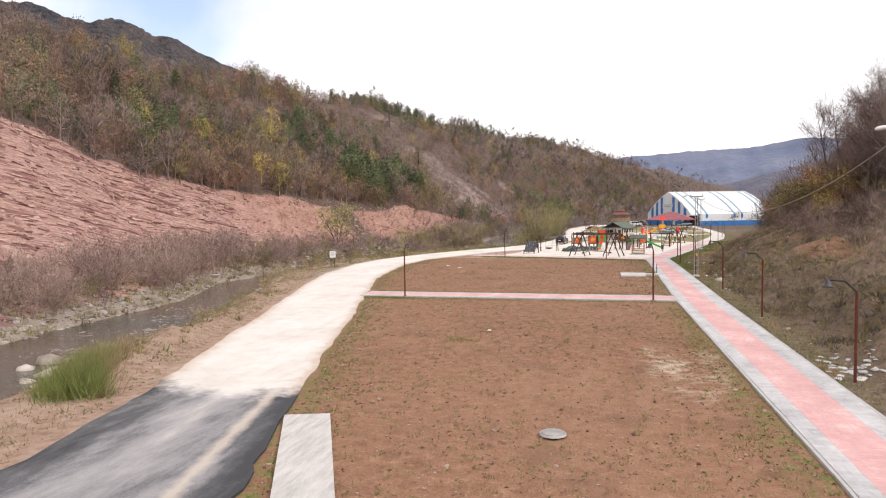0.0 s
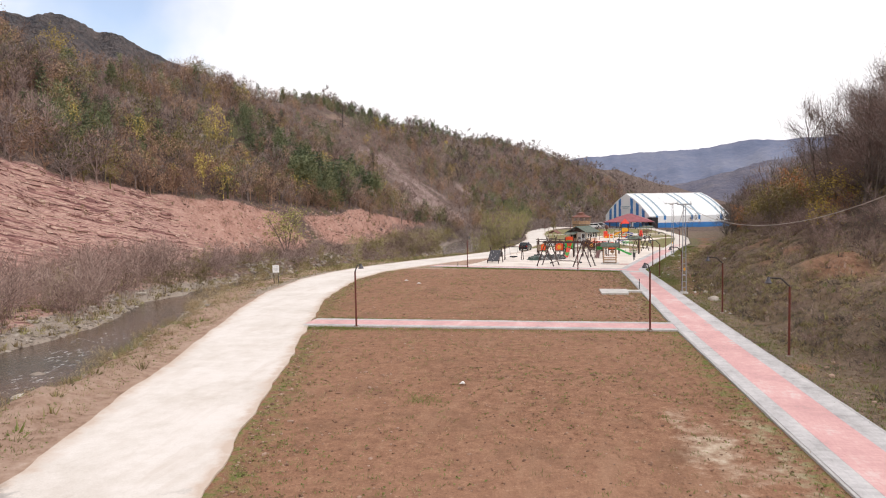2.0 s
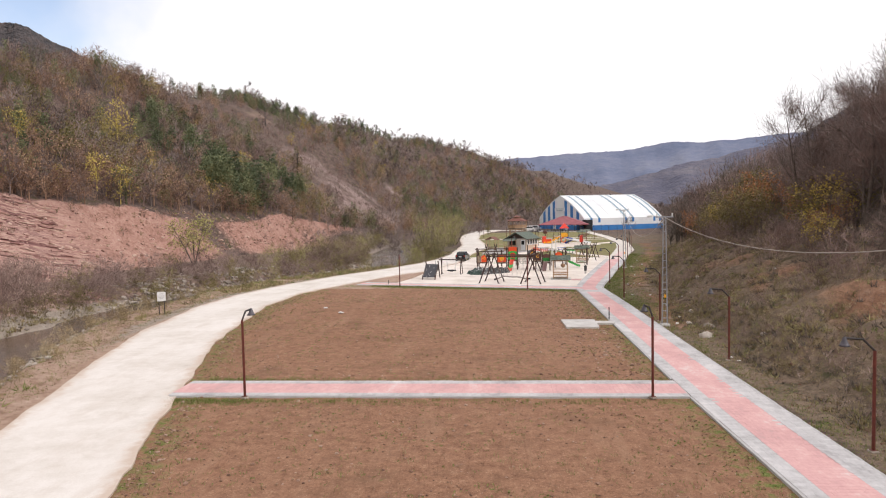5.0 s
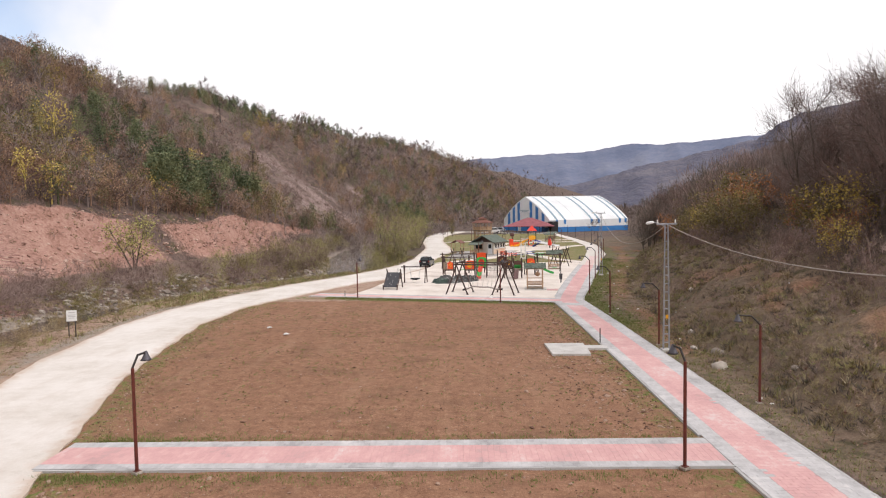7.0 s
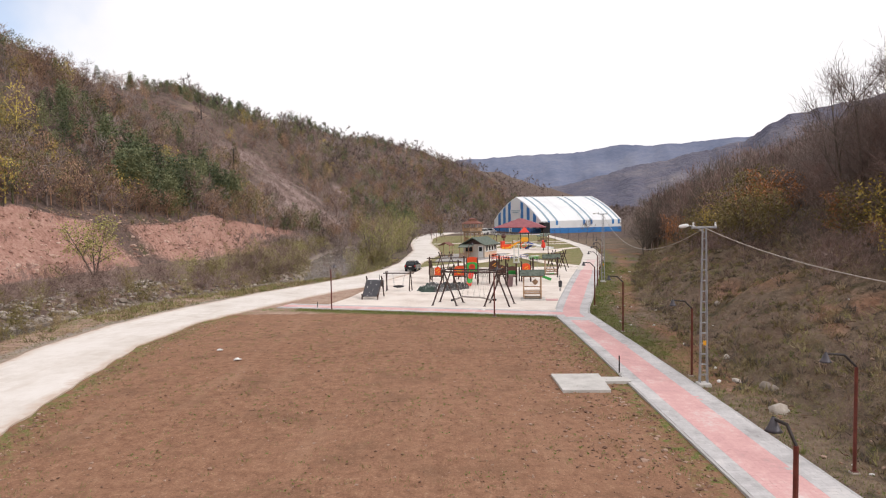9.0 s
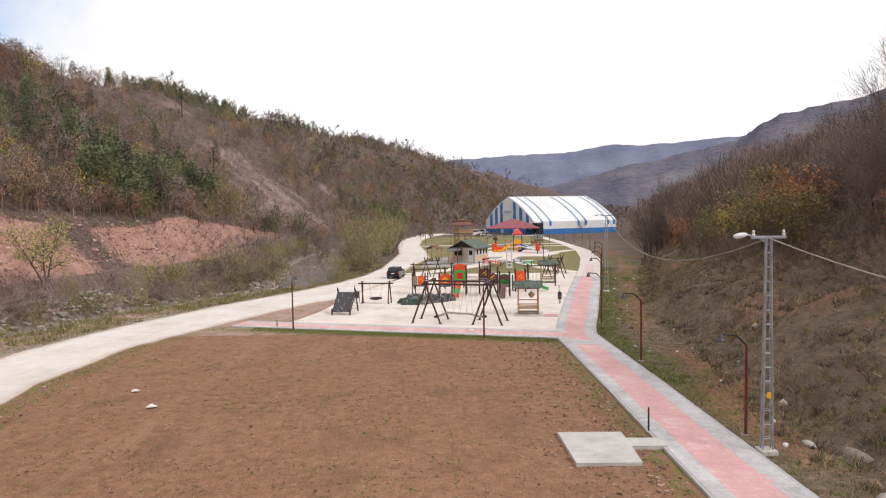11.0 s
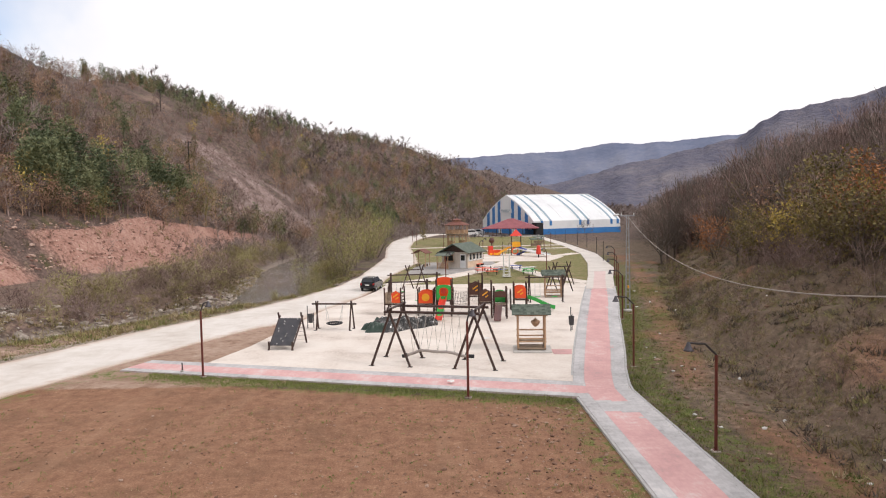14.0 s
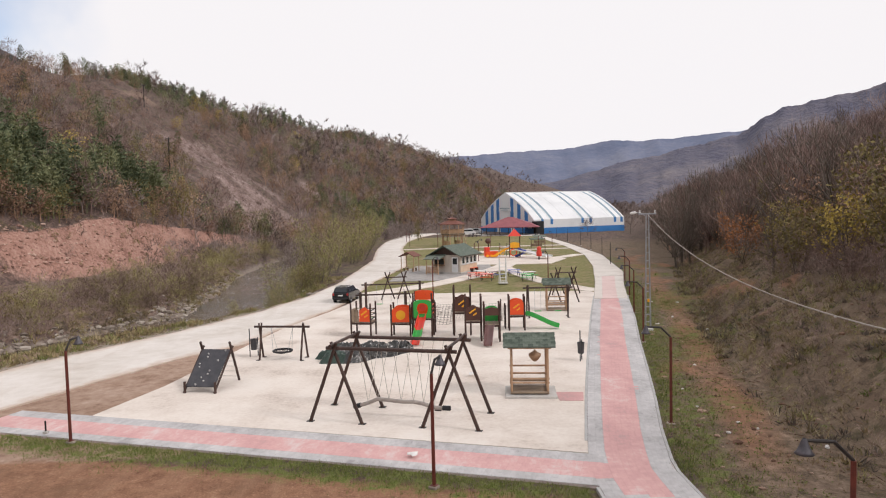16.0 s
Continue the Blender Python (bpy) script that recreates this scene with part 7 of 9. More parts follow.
def skeleton_tree(r, h, spread, limbs, forks, stems=1, start=0.3, rt=0.02, lite=False):
    """Trunk, limbs and forks as tapered tubes; returns the wood and points and ways for twigs."""
    wood, P, D = [], [], []
    for s in range(stems):
        base = np.array([r.normal() * 0.12 * (stems > 1), r.normal() * 0.12 * (stems > 1), -0.1 * h])
        lean = r.normal(size=2) * (0.28 if stems > 1 else 0.06) * h
        top = np.array([lean[0], lean[1], h * r.uniform(0.72, 0.88)])
        mid = base + (top - base) * 0.5 + np.array([*r.normal(size=2) * 0.04 * h, 0])
        R = rt * h
        wood += [tube_np(base, mid, R, R * 0.6, 5), tube_np(mid, top, R * 0.6, R * 0.15, 4)]
        for k in range(limbs):
            f = start + (0.95 - start) * (k + r.uniform(0, 0.8)) / limbs
            o = base + (mid - base) * (f / 0.5) if f < 0.5 else mid + (top - mid) * ((f - 0.5) / 0.5)
            a = k * 2.4 + r.uniform(-0.5, 0.5)
            reach = spread * (1.15 - f * 0.7) * r.uniform(0.7, 1.15)
            d = np.array([math.cos(a), math.sin(a), r.uniform(0.5, 1.3)])
            e = o + d / np.linalg.norm(d) * reach
            wood.append(tube_np(o, e, R * 0.42 * (1.1 - f * 0.6), R * 0.10, 3))
            for q in range(forks):
                g = r.uniform(0.3, 0.95)
                o2 = o + (e - o) * g
                d2 = d / np.linalg.norm(d) + r.normal(size=3) * 0.55 + [0, 0, 0.25]
                e2 = o2 + d2 / np.linalg.norm(d2) * reach * r.uniform(0.35, 0.65)
                if not lite:
                    wood.append(tube_np(o2, e2, R * 0.16, R * 0.05, 3))
                for z in np.linspace(0.25, 1.0, 4):
                    P.append(o2 + (e2 - o2) * z)
                    D.append(e2 - o2)
            for z in np.linspace(0.5, 1, 3):
                P.append(o + (e - o) * z)
                D.append(e - o)
    return merge(wood), np.array(P), np.array(D)


def grow(seed, h, spread, limbs, forks, twigs, tw_len, tw_wide, leaf=0, leaf_size=0.1, stems=1, start=0.3, rt=0.02, droop=0.0, lite=False):
    r = np.random.RandomState(seed)
    wood, P, D = skeleton_tree(r, h, spread, limbs, forks, stems, start, rt, lite)
    i = r.randint(0, len(P), twigs)
    PP = P[i] + r.normal(size=(twigs, 3)) * 0.03 * h
    DD = D[i] / np.linalg.norm(D[i], axis=1, keepdims=True) + r.normal(size=(twigs, 3)) * 0.6 + [0, 0, 0.3 - droop]
    tw = slivers(r, PP, DD, tw_len, tw_wide)
    lf = None
    if leaf:
        i = r.randint(0, len(P), leaf)
        lf = leaves(r, P[i] + r.normal(size=(leaf, 3)) * 0.055 * h, leaf_size)
    return wood, tw, lf


MAT.update({
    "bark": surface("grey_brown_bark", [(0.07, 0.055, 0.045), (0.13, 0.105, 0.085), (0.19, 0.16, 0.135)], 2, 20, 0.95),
    "twig": leafy("bare_brown_twigs", [(0.108, 0.069, 0.060), (0.196, 0.131, 0.114), (0.286, 0.202, 0.175), (0.365, 0.276, 0.244)]),
    "twiggrey": leafy("bare_grey_twigs", [(0.089, 0.067, 0.059), (0.164, 0.124, 0.111), (0.248, 0.195, 0.176), (0.347, 0.287, 0.263)]),
    "twigred": leafy("rusty_autumn_leaves", [(0.162, 0.092, 0.061), (0.270, 0.162, 0.108), (0.356, 0.221, 0.146), (0.432, 0.292, 0.194)]),
    "pine": leafy("dark_pine_needles", [(0.075, 0.094, 0.056), (0.119, 0.144, 0.077), (0.188, 0.206, 0.106), (0.263, 0.269, 0.144)]),
    "olive": leafy("olive_oak_leaves", [(0.078, 0.072, 0.029), (0.150, 0.124, 0.046), (0.221, 0.176, 0.065), (0.286, 0.234, 0.104)]),
    "deepgreen": leafy("dull_green_leaves", [(0.086, 0.098, 0.046), (0.138, 0.155, 0.072), (0.196, 0.207, 0.103), (0.253, 0.253, 0.138)]),
    "willow": leafy("yellow_green_willow_leaves", [(0.13, 0.14, 0.035), (0.23, 0.235, 0.06), (0.33, 0.325, 0.095), (0.42, 0.39, 0.15)]),
    "sallow": leafy("fading_sallow_leaves", [(0.13, 0.10, 0.055), (0.215, 0.175, 0.085), (0.29, 0.25, 0.11), (0.36, 0.33, 0.15)]),
    "gold": leafy("golden_autumn_leaves", [(0.26, 0.19, 0.05), (0.44, 0.33, 0.08), (0.58, 0.46, 0.13)]),
    "thicket": leafy("warm_brown_willow_twigs", [(0.15, 0.10, 0.085), (0.25, 0.17, 0.145), (0.36, 0.255, 0.215), (0.46, 0.355, 0.30)]),
    "rusty": leafy("orange_autumn_leaves", [(0.24, 0.10, 0.045), (0.38, 0.17, 0.075), (0.48, 0.24, 0.11)]),
    "grass": leafy("green_grass_blades", [(0.07, 0.10, 0.024), (0.135, 0.17, 0.045), (0.22, 0.235, 0.075), (0.31, 0.29, 0.12)]),
    "drygrass": leafy("dry_grass_blades", [(0.16, 0.115, 0.06), (0.26, 0.19, 0.10), (0.36, 0.28, 0.16), (0.44, 0.37, 0.24)]),
})


def scatter_woods(name, templates, spots, material, label, seed):
    """Many small trees joined into one mesh; spots: x, y, scale."""
    r = np.random.RandomState(seed)
    groups = [[] for _ in templates]
    for k, sp in enumerate(spots):
        groups[k % len(templates)].append(sp)
    VV, TT, CC, off = [], [], [], 0
    for (V, T), sp in zip(templates, groups):
        if not sp:
            continue
        sp = np.array(sp)
        n = len(sp)
        a = r.uniform(0, 2 * np.pi, n)
        ca, sa, s = np.cos(a)[:, None], np.sin(a)[:, None], sp[:, 2:3]
        sz = s * r.uniform(0.85, 1.2, (n, 1))
        X = (V[:, 0] * ca - V[:, 1] * sa) * s + sp[:, 0:1]
        Y = (V[:, 0] * sa + V[:, 1] * ca) * s + sp[:, 1:2]
        Z = V[:, 2] * sz + (height(sp[:, 0], sp[:, 1]) - 0.05)[:, None]
        VV.append(np.stack([X, Y, Z], -1).reshape(-1, 3))
        TT.append((T[None] + (np.arange(n) * len(V))[:, None, None]).reshape(-1, 3) + off)
        CC.append(np.repeat(r.uniform(0.0, 1.0, n), len(V)))
        off += n * len(V)
    if VV:
        return tagged(soup(name, np.vstack(VV), np.vstack(TT), MAT[material], tone=np.concatenate(CC)), label, "woodland", kind="stuff")


# templates of one metre scale: a far tree about 1 high
def crown_lumps(r, n, wide, low):
    """Centres and radii of the rounded clumps that make up one crown."""
    C = []
    for k in range(n):
        z = low + (0.92 - low) * (k + r.uniform(0.1, 0.9)) / n
        reach = wide * math.sqrt(max(0.06, 1 - ((z - 0.52) / 0.52) ** 2)) * r.uniform(0.35, 0.95)
        a = k * 2.4 + r.uniform(-0.6, 0.6)
        C.append((math.cos(a) * reach, math.sin(a) * reach, z))
    return np.array(C), r.uniform(0.14, 0.23, n)


def far_bare(seed, wide=0.42, lumps=8, twigs=190, fat=0.014, long=0.15, lift=0.45):
    """A leafless crown: limbs to each clump, and fans of twigs about their ends."""
    r = np.random.RandomState(seed)
    C, R = crown_lumps(r, lumps, wide, 0.28)
    fork = np.array([r.normal() * 0.03, r.normal() * 0.03, 0.30])
    wood = [tube_np((0, 0, -0.1), fork, 0.024, 0.016, 4)]
    for c in C:
        o = fork * r.uniform(0.6, 1.0)
        wood.append(tube_np(o, c, 0.012, 0.004, 3))
    k = r.randint(0, lumps, twigs)
    d = r.normal(size=(twigs, 3))
    d = d / np.linalg.norm(d, axis=1, keepdims=True)
    P = C[k] + d * (R[k] * r.uniform(0.0, 0.8, twigs))[:, None]
    D = d + (C[k] - fork) * 1.2 + [0, 0, lift]
    return merge(wood + [slivers(r, P, D, long, fat)])


def far_leafy(seed, wide=0.40, lumps=9, n=340, size=0.034):
    """A crown that still holds its leaves, in uneven clumps with gaps."""
    r = np.random.RandomState(seed)
    C, R = crown_lumps(r, lumps, wide, 0.24)
    wood = [tube_np((0, 0, -0.1), (0, 0, 0.5), 0.022, 0.010, 4)] + [tube_np((0, 0, 0.25), c, 0.010, 0.004, 3) for c in C[::2]]
    k = r.randint(0, lumps, n)
    d = r.normal(size=(n, 3))
    d = d / np.linalg.norm(d, axis=1, keepdims=True)
    P = C[k] + d * (R[k] * r.uniform(0.45, 1.05, n))[:, None] * [1, 1, 0.85]
    return merge(wood + [slivers(r, P, r.normal(size=(n, 3)) + d * 0.6, size * 1.5, size)])


def far_pine(seed, wide=0.27, n=480):
    """A pine: bare lower stem, then layered boughs in a loose blunt cone."""
    r = np.random.RandomState(seed)
    wood = tube_np((0, 0, -0.1), (0, 0, 0.95), 0.018, 0.004, 4)
    z = 0.20 + 0.78 * r.beta(1.25, 1.5, n)
    layer = np.round(z / 0.085) * 0.085 + r.normal(size=n) * 0.016
    a = r.uniform(0, 2 * np.pi, n)
    rad = wide * np.clip(1.12 - layer, 0.05, 1) ** 0.65 * (0.75 + 0.3 * np.sin(a * 2 + layer * 23)) * np.sqrt(r.uniform(0.12, 1.0, n))
    P = np.stack([np.cos(a) * rad, np.sin(a) * rad, layer - rad * 0.05], 1)
    D = np.stack([np.cos(a), np.sin(a), np.full(n, 0.55)], 1) + r.normal(size=(n, 3)) * 0.4
    return merge([wood, slivers(r, P, D, 0.068, 0.030)])


T_bare = [far_bare(k) for k in range(100, 107)] + [far_bare(107, 0.34), far_bare(108, 0.55)]
T_mid = [far_bare(k, w, 13, 520, 0.0065, 0.10, 0.9) for k, w in ((110, 0.34), (111, 0.40), (112, 0.30), (113, 0.46), (114, 0.36))]
T_leafy = [far_leafy(k) for k in range(120, 126)] + [far_leafy(126, 0.30), far_leafy(127, 0.52)]
T_pine = [far_pine(k, w) for k, w in zip(range(140, 146), (0.25, 0.30, 0.27, 0.34, 0.24, 0.29))]
T_brush = [far_bare(k, 0.60, 6, 60, 0.030) for k in range(150, 154)]


def bell(x, y, cx, cy, sx, sy):
    return math.exp(-(((x - cx) / sx) ** 2 + ((y - cy) / sy) ** 2))


def left_woods():
    r = np.random.RandomState(17)
    kinds = {k: [] for k in ("bare", "grey", "red", "olive", "pine", "gold", "green", "brush", "rbrush")}
    n = 14000
    ys = np.where(r.rand(n) < 0.8, r.uniform(20, 620, n), r.uniform(20, 220, n))
    ups = np.where(r.rand(n) < 0.35, r.rand(n) ** 1.5 * 60, r.uniform(0.5, 230, n))
    xs = cliff_base(ys) - cliff_run(ys) - ups
    patches, open_ = fbm(xs * 0.03, ys * 0.03, 7, 3), fbm(xs * 0.045, ys * 0.045, 8, 3)
    bare = scree_at(ys, ups)
    seen = ys > 40 + 0.85 * (-xs - 75)
    for x, y, up, patch, gap, sc in zip(xs[seen], ys[seen], ups[seen], patches[seen], open_[seen], bare[seen]):
        crest = float(hill_turn(y)) + float(hill_cap(y))
        if up > crest + 26 or (up > crest + 10 and r.rand() < 0.4):
            continue
        if sc * 1.1 > r.uniform(0.05, 0.8) or bell(x, y, -101, 284, 6, 24) > 0.35:
            continue
        ridge = (y > 335 and up > crest - 34) or (y > 288 and up > crest - 14)
        low = max(bell(x, y, -60, 148, 6, 16), bell(x, y, -59, 176, 5, 9), 0.8 * bell(x, y, -72, 158, 5, 10))
        high = max(bell(x, y, -87, 168, 5, 14), 0.8 * bell(x, y, -80, 148, 5, 8))
        older = 0.4 * max(bell(x, y, -82, 100, 7, 10), bell(x, y, -95, 106, 6, 9), bell(x, y, -120, 138, 7, 14))
        glade = 0.9 * bell(x, y, -24, 305, 13, 18)
        pw = 0.8 if ridge else 0.62 * (low > 0.4) + 0.55 * (high > 0.4) + older + glade + 0.012 + 0.03 * (patch > 0.54)
        s = r.uniform(3.4, 7.2) * (0.8 + 0.45 * r.rand())
        if r.rand() < pw:
            kinds["pine"].append((x, y, r.uniform(4.2, 7.2) if ridge or low < 0.4 else r.uniform(6.5, 10.0)))
            continue
        if gap > 0.54 and abs(up - crest) > 12 and r.rand() < 0.45:
            if r.rand() < 0.85:
                kinds["brush" if r.rand() < 0.6 else "rbrush"].append((x, y, r.uniform(0.9, 2.0)))
            continue
        if r.rand() > (0.92 if abs(up - crest) < 16 else 0.64):
            kinds["brush" if r.rand() < 0.65 else "rbrush"].append((x, y, r.uniform(1.0, 2.4)))
            continue
        if r.rand() < 0.05 + 0.22 * (patch > 0.5):
            kinds["green"].append((x, y, s * 0.9))
            continue
        q, red = r.rand(), 0.24 + 0.24 * (patch < 0.42)
        kind = "red" if q < red else "olive" if q < red + 0.13 else "gold" if q < red + 0.14 else "grey" if q < red + 0.36 else "bare"
        kinds[kind].append((x, y, s * (0.85 if kind == "red" else 1.0)))
    # single trees that stand out on the slope
    kinds["gold"] += [(-85, 138, 7.5), (-152, 186, 9.0), (-87, 300, 8.5), (-58, 198, 5.0)]
    kinds["green"] += [(-94, 295, 8.0), (-96, 293, 7.0)]
    # scrub along the lip of the cut face and over the slip
    for k in range(520):
        y = r.uniform(40, 215)
        d = r.normal() * 1.6
        x = float(cliff_base(y)) - float(cliff_run(y)) - d + (float(fbm(np.array(-60 * 0.05), np.array(y * 0.05), 21, 3)) - 0.45) * 9
        kinds["brush" if r.rand() < 0.6 else "rbrush"].append((x, y, r.uniform(0.5, 1.5)))
    for k in range(700):
        up = r.uniform(2, 60)
        y = 224 + 1.05 * (up - 8) + r.normal() * 17
        kinds["brush"].append((float(cliff_base(y)) - float(cliff_run(y)) - up, y, r.uniform(0.7, 1.8)))
    scatter_woods("bare_wood", T_bare, kinds["bare"], "twig", "leafless brown scrub wood covering the hillside", 1)
    scatter_woods("grey_wood", T_bare, kinds["grey"], "twiggrey", "leafless grey scrub wood covering the hillside", 2)
    scatter_woods("rusty_wood", T_leafy, kinds["red"], "twigred", "rust-brown autumn oak scrub on the hillside", 3)
    scatter_woods("olive_wood", T_leafy, kinds["olive"], "olive", "dull olive oak scrub on the hillside", 4)
    scatter_woods("pine_wood", T_pine, kinds["pine"], "pine", "dark green pine wood on the hillside", 5)
    scatter_woods("green_wood", T_leafy, kinds["green"], "deepgreen", "dull green juniper and oak scrub on the hillside", 21)
    scatter_woods("golden_wood", T_leafy, kinds["gold"], "gold", "scattered golden autumn trees on the hillside", 6)
    scatter_woods("brown_brush", T_brush, kinds["brush"], "twig", "low leafless brush between the hillside trees", 26)
    scatter_woods("rusty_brush", T_brush, kinds["rbrush"], "twigred", "low rust-brown oak brush between the hillside trees", 27)


left_woods()


def right_woods():
    r = np.random.RandomState(23)
    kinds = {"bare": [], "grey": [], "olive": [], "rusty": [], "near": [], "near_grey": []}
    for k in range(2300):
        y = r.uniform(15, 420) if r.rand() < 0.6 else r.uniform(78, 260)
        e = (10 if y < 85 else 5 if y < 125 else 0.5) + abs(r.normal()) * 32 if r.rand() < 0.75 else r.uniform(9, 160)
        if y < 75 and e < 26:
            continue
        x = float(right_foot(y)) + e
        s = r.uniform(4.2, 7.8)
        q = r.rand()
        if y < 150 and e < 55:
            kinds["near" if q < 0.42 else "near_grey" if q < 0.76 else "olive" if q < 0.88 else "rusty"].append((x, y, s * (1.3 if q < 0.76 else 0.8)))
            continue
        if y < 120:
            continue
        kinds["bare" if q < 0.5 else "grey" if q < 0.86 else "olive" if q < 0.95 else "rusty"].append((x, y, s))
    for k in range(190):
        y = r.uniform(122, 300)
        x = float(right_foot(y)) + r.uniform(-1.0, 15)
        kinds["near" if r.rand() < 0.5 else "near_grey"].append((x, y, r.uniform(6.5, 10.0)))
    scatter_woods("bare_wood", T_bare, kinds["bare"], "twig", "leafless brown wood above the bank", 7)
    scatter_woods("grey_wood", T_bare, kinds["grey"], "twiggrey", "leafless grey wood above the bank", 8)
    scatter_woods("bare_wood", T_mid, kinds["near"], "twig", "leafless brown wood at the top of the bank", 17)
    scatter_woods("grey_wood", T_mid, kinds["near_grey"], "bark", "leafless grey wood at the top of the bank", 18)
    scatter_woods("olive_wood", T_leafy, kinds["olive"], "olive", "olive and yellowing scrub above the bank", 9)
    scatter_woods("rusty_wood", T_leafy, kinds["rusty"], "twigred", "rust-brown autumn scrub above the bank", 10)


right_woods()


# thickets along the river and under the face
def shrub(seed, leaf=0):
    wood, tw, lf = grow(seed, 1.0, 0.42, 4, 2, 190, 0.25, 0.0095, leaf, 0.03, stems=6, start=0.12, rt=0.005, lite=True)
    return merge([wood, tw] + ([lf] if leaf else []))


T_shrub = [shrub(k) for k in range(160, 165)]
T_lshrub = [shrub(k, 100) for k in range(170, 174)]


def low_shrub(seed, leaf=0):
    wood, tw, lf = grow(seed, 1.0, 0.5, 3, 1, 80, 0.30, 0.014, leaf, 0.05, stems=3, start=0.1, rt=0.006, lite=True)
    return merge([tw] + ([lf] if leaf else []))


T_low = [low_shrub(k) for k in range(180, 184)]
T_lowleaf = [low_shrub(k, 60) for k in range(184, 188)]


def thickets():
    r = np.random.RandomState(31)
    far_bank, far_dark, green, face = [], [], [], []
    for k in range(420):
        y = r.uniform(4, 135)
        x = float(river_x(y)) - float(river_w(y)) - 1.8 - abs(r.normal()) * 5.5
        if x < cliff_base(y) + 2 or (y > 58 and float(fbm(np.array(x * 0.12), np.array(y * 0.12), 27, 2)) < 0.40):
            continue
        (far_dark if y > 56 else far_bank).append((x, y, r.uniform(2.2, 4.4) * (0.8 if y > 58 else 1.0)))
    yellow = []
    for k in range(150):
        y = r.uniform(8, 190) if k < 70 else r.uniform(80, 190)
        x = float(river_x(y)) - float(river_w(y)) - 1.5 - abs(r.normal()) * 5
        if x > cliff_base(y) + 2:
            yellow.append((x, y, r.uniform(1.4, 3.6)))
    scatter_woods("yellowing_thicket", T_lshrub, yellow, "sallow", "yellow-green willow scrub along the river", 19)
    for k in range(210):
        y = r.uniform(52, 140) if r.rand() < 0.7 else r.uniform(60, 215)
        x = float(river_x(y)) + r.choice([-1, 1]) * (float(river_w(y)) + 0.6 + abs(r.normal()) * 2.2)
        if x > road_left(y) - 1.2 or (x > river_x(y) and y < 118 and r.rand() < 0.9) or float(fbm(np.array(x * 0.15), np.array(y * 0.15), 29, 2)) < 0.42:
            continue
        green.append((x, y, r.uniform(1.2, 3.0)))
    for k in range(170):
        y = r.uniform(150, 270)
        x = float(cliff_base(y)) + r.uniform(-3, 16)
        face.append((x, y, r.uniform(2.0, 4.6)))
    for k in range(90):
        y = r.uniform(60, 165)
        x = float(cliff_base(y)) - float(cliff_run(y)) * r.uniform(0.0, 1.0)
        green.append((x, y, r.uniform(0.5, 1.1)))
    verge = []
    for k in range(70):
        y = r.uniform(6, 62)
        x = r.uniform(float(river_x(y)) + float(river_w(y)) + 0.8, float(road_left(y)) - 1.6)
        verge.append((x, y, r.uniform(0.6, 1.5)))
    scatter_woods("verge_scrub", T_lshrub, verge, "drygrass", "dry yellowing scrub between road and river", 23)
    scatter_woods("riverside_thicket", T_shrub, far_bank, "thicket", "leafless brown willow thicket along the river", 11)
    scatter_woods("riverside_thicket", T_shrub, far_dark, "twig", "leafless purple-brown willow thicket along the river", 22)
    scatter_woods("riverside_bushes", T_lshrub, green, "olive", "olive-green bushes along the river", 12)
    scatter_woods("valley_thicket", T_shrub, face, "twiggrey", "grey leafless scrub at the foot of the hill", 13)


thickets()


def tuft(seed):
    q = np.random.RandomState(seed)
    a = q.normal(size=(16, 2)) * 0.35
    return slivers(q, np.column_stack([a, np.zeros(16)]), np.column_stack([a + q.normal(size=(16, 2)) * 0.5, np.full(16, 0.8)]), 0.9, 0.16)


T_tuft = [tuft(k) for k in range(4)]


def river_verge():
    """Rank grass between the road and the water."""
    r = np.random.RandomState(39)
    kinds = {"sallow": [], "drygrass": [], "grass": []}
    for k in range(4600):
        y = r.uniform(-14, 130) if r.rand() < 0.4 else r.uniform(55, 125)
        a, c = float(river_x(y)) + float(river_w(y)) + 0.4, float(road_left(y)) - 0.7
        if c < a or float(fbm(np.array(y * 0.3), np.array(k * 0.0), 95, 3)) < 0.30:
            continue
        x = r.uniform(a, c)
        if y < 50 and c - x < 4.5 and r.rand() < 0.7 or y < 32 and r.rand() < 0.55:
            continue
        q = r.rand()
        kinds["sallow" if q < 0.45 else "drygrass" if q < 0.8 else "grass"].append((x, y, r.uniform(0.16, 0.5)))
    for k in range(2400):
        y = r.uniform(4, 150)
        x = float(river_x(y)) - float(river_w(y)) - 0.9 - abs(r.normal()) * 4
        kinds["sallow" if r.rand() < 0.5 else "drygrass"].append((x, y, r.uniform(0.2, 0.55)))
    scatter_woods("verge_grass", T_tuft, kinds["sallow"], "sallow", "dull olive rank grass along the river", 33)
    scatter_woods("verge_dry_grass", T_tuft, kinds["drygrass"], "drygrass", "bleached rank grass along the river", 34)
    scatter_woods("verge_green_grass", T_tuft, kinds["grass"], "grass", "green rank grass along the river", 35)


river_verge()


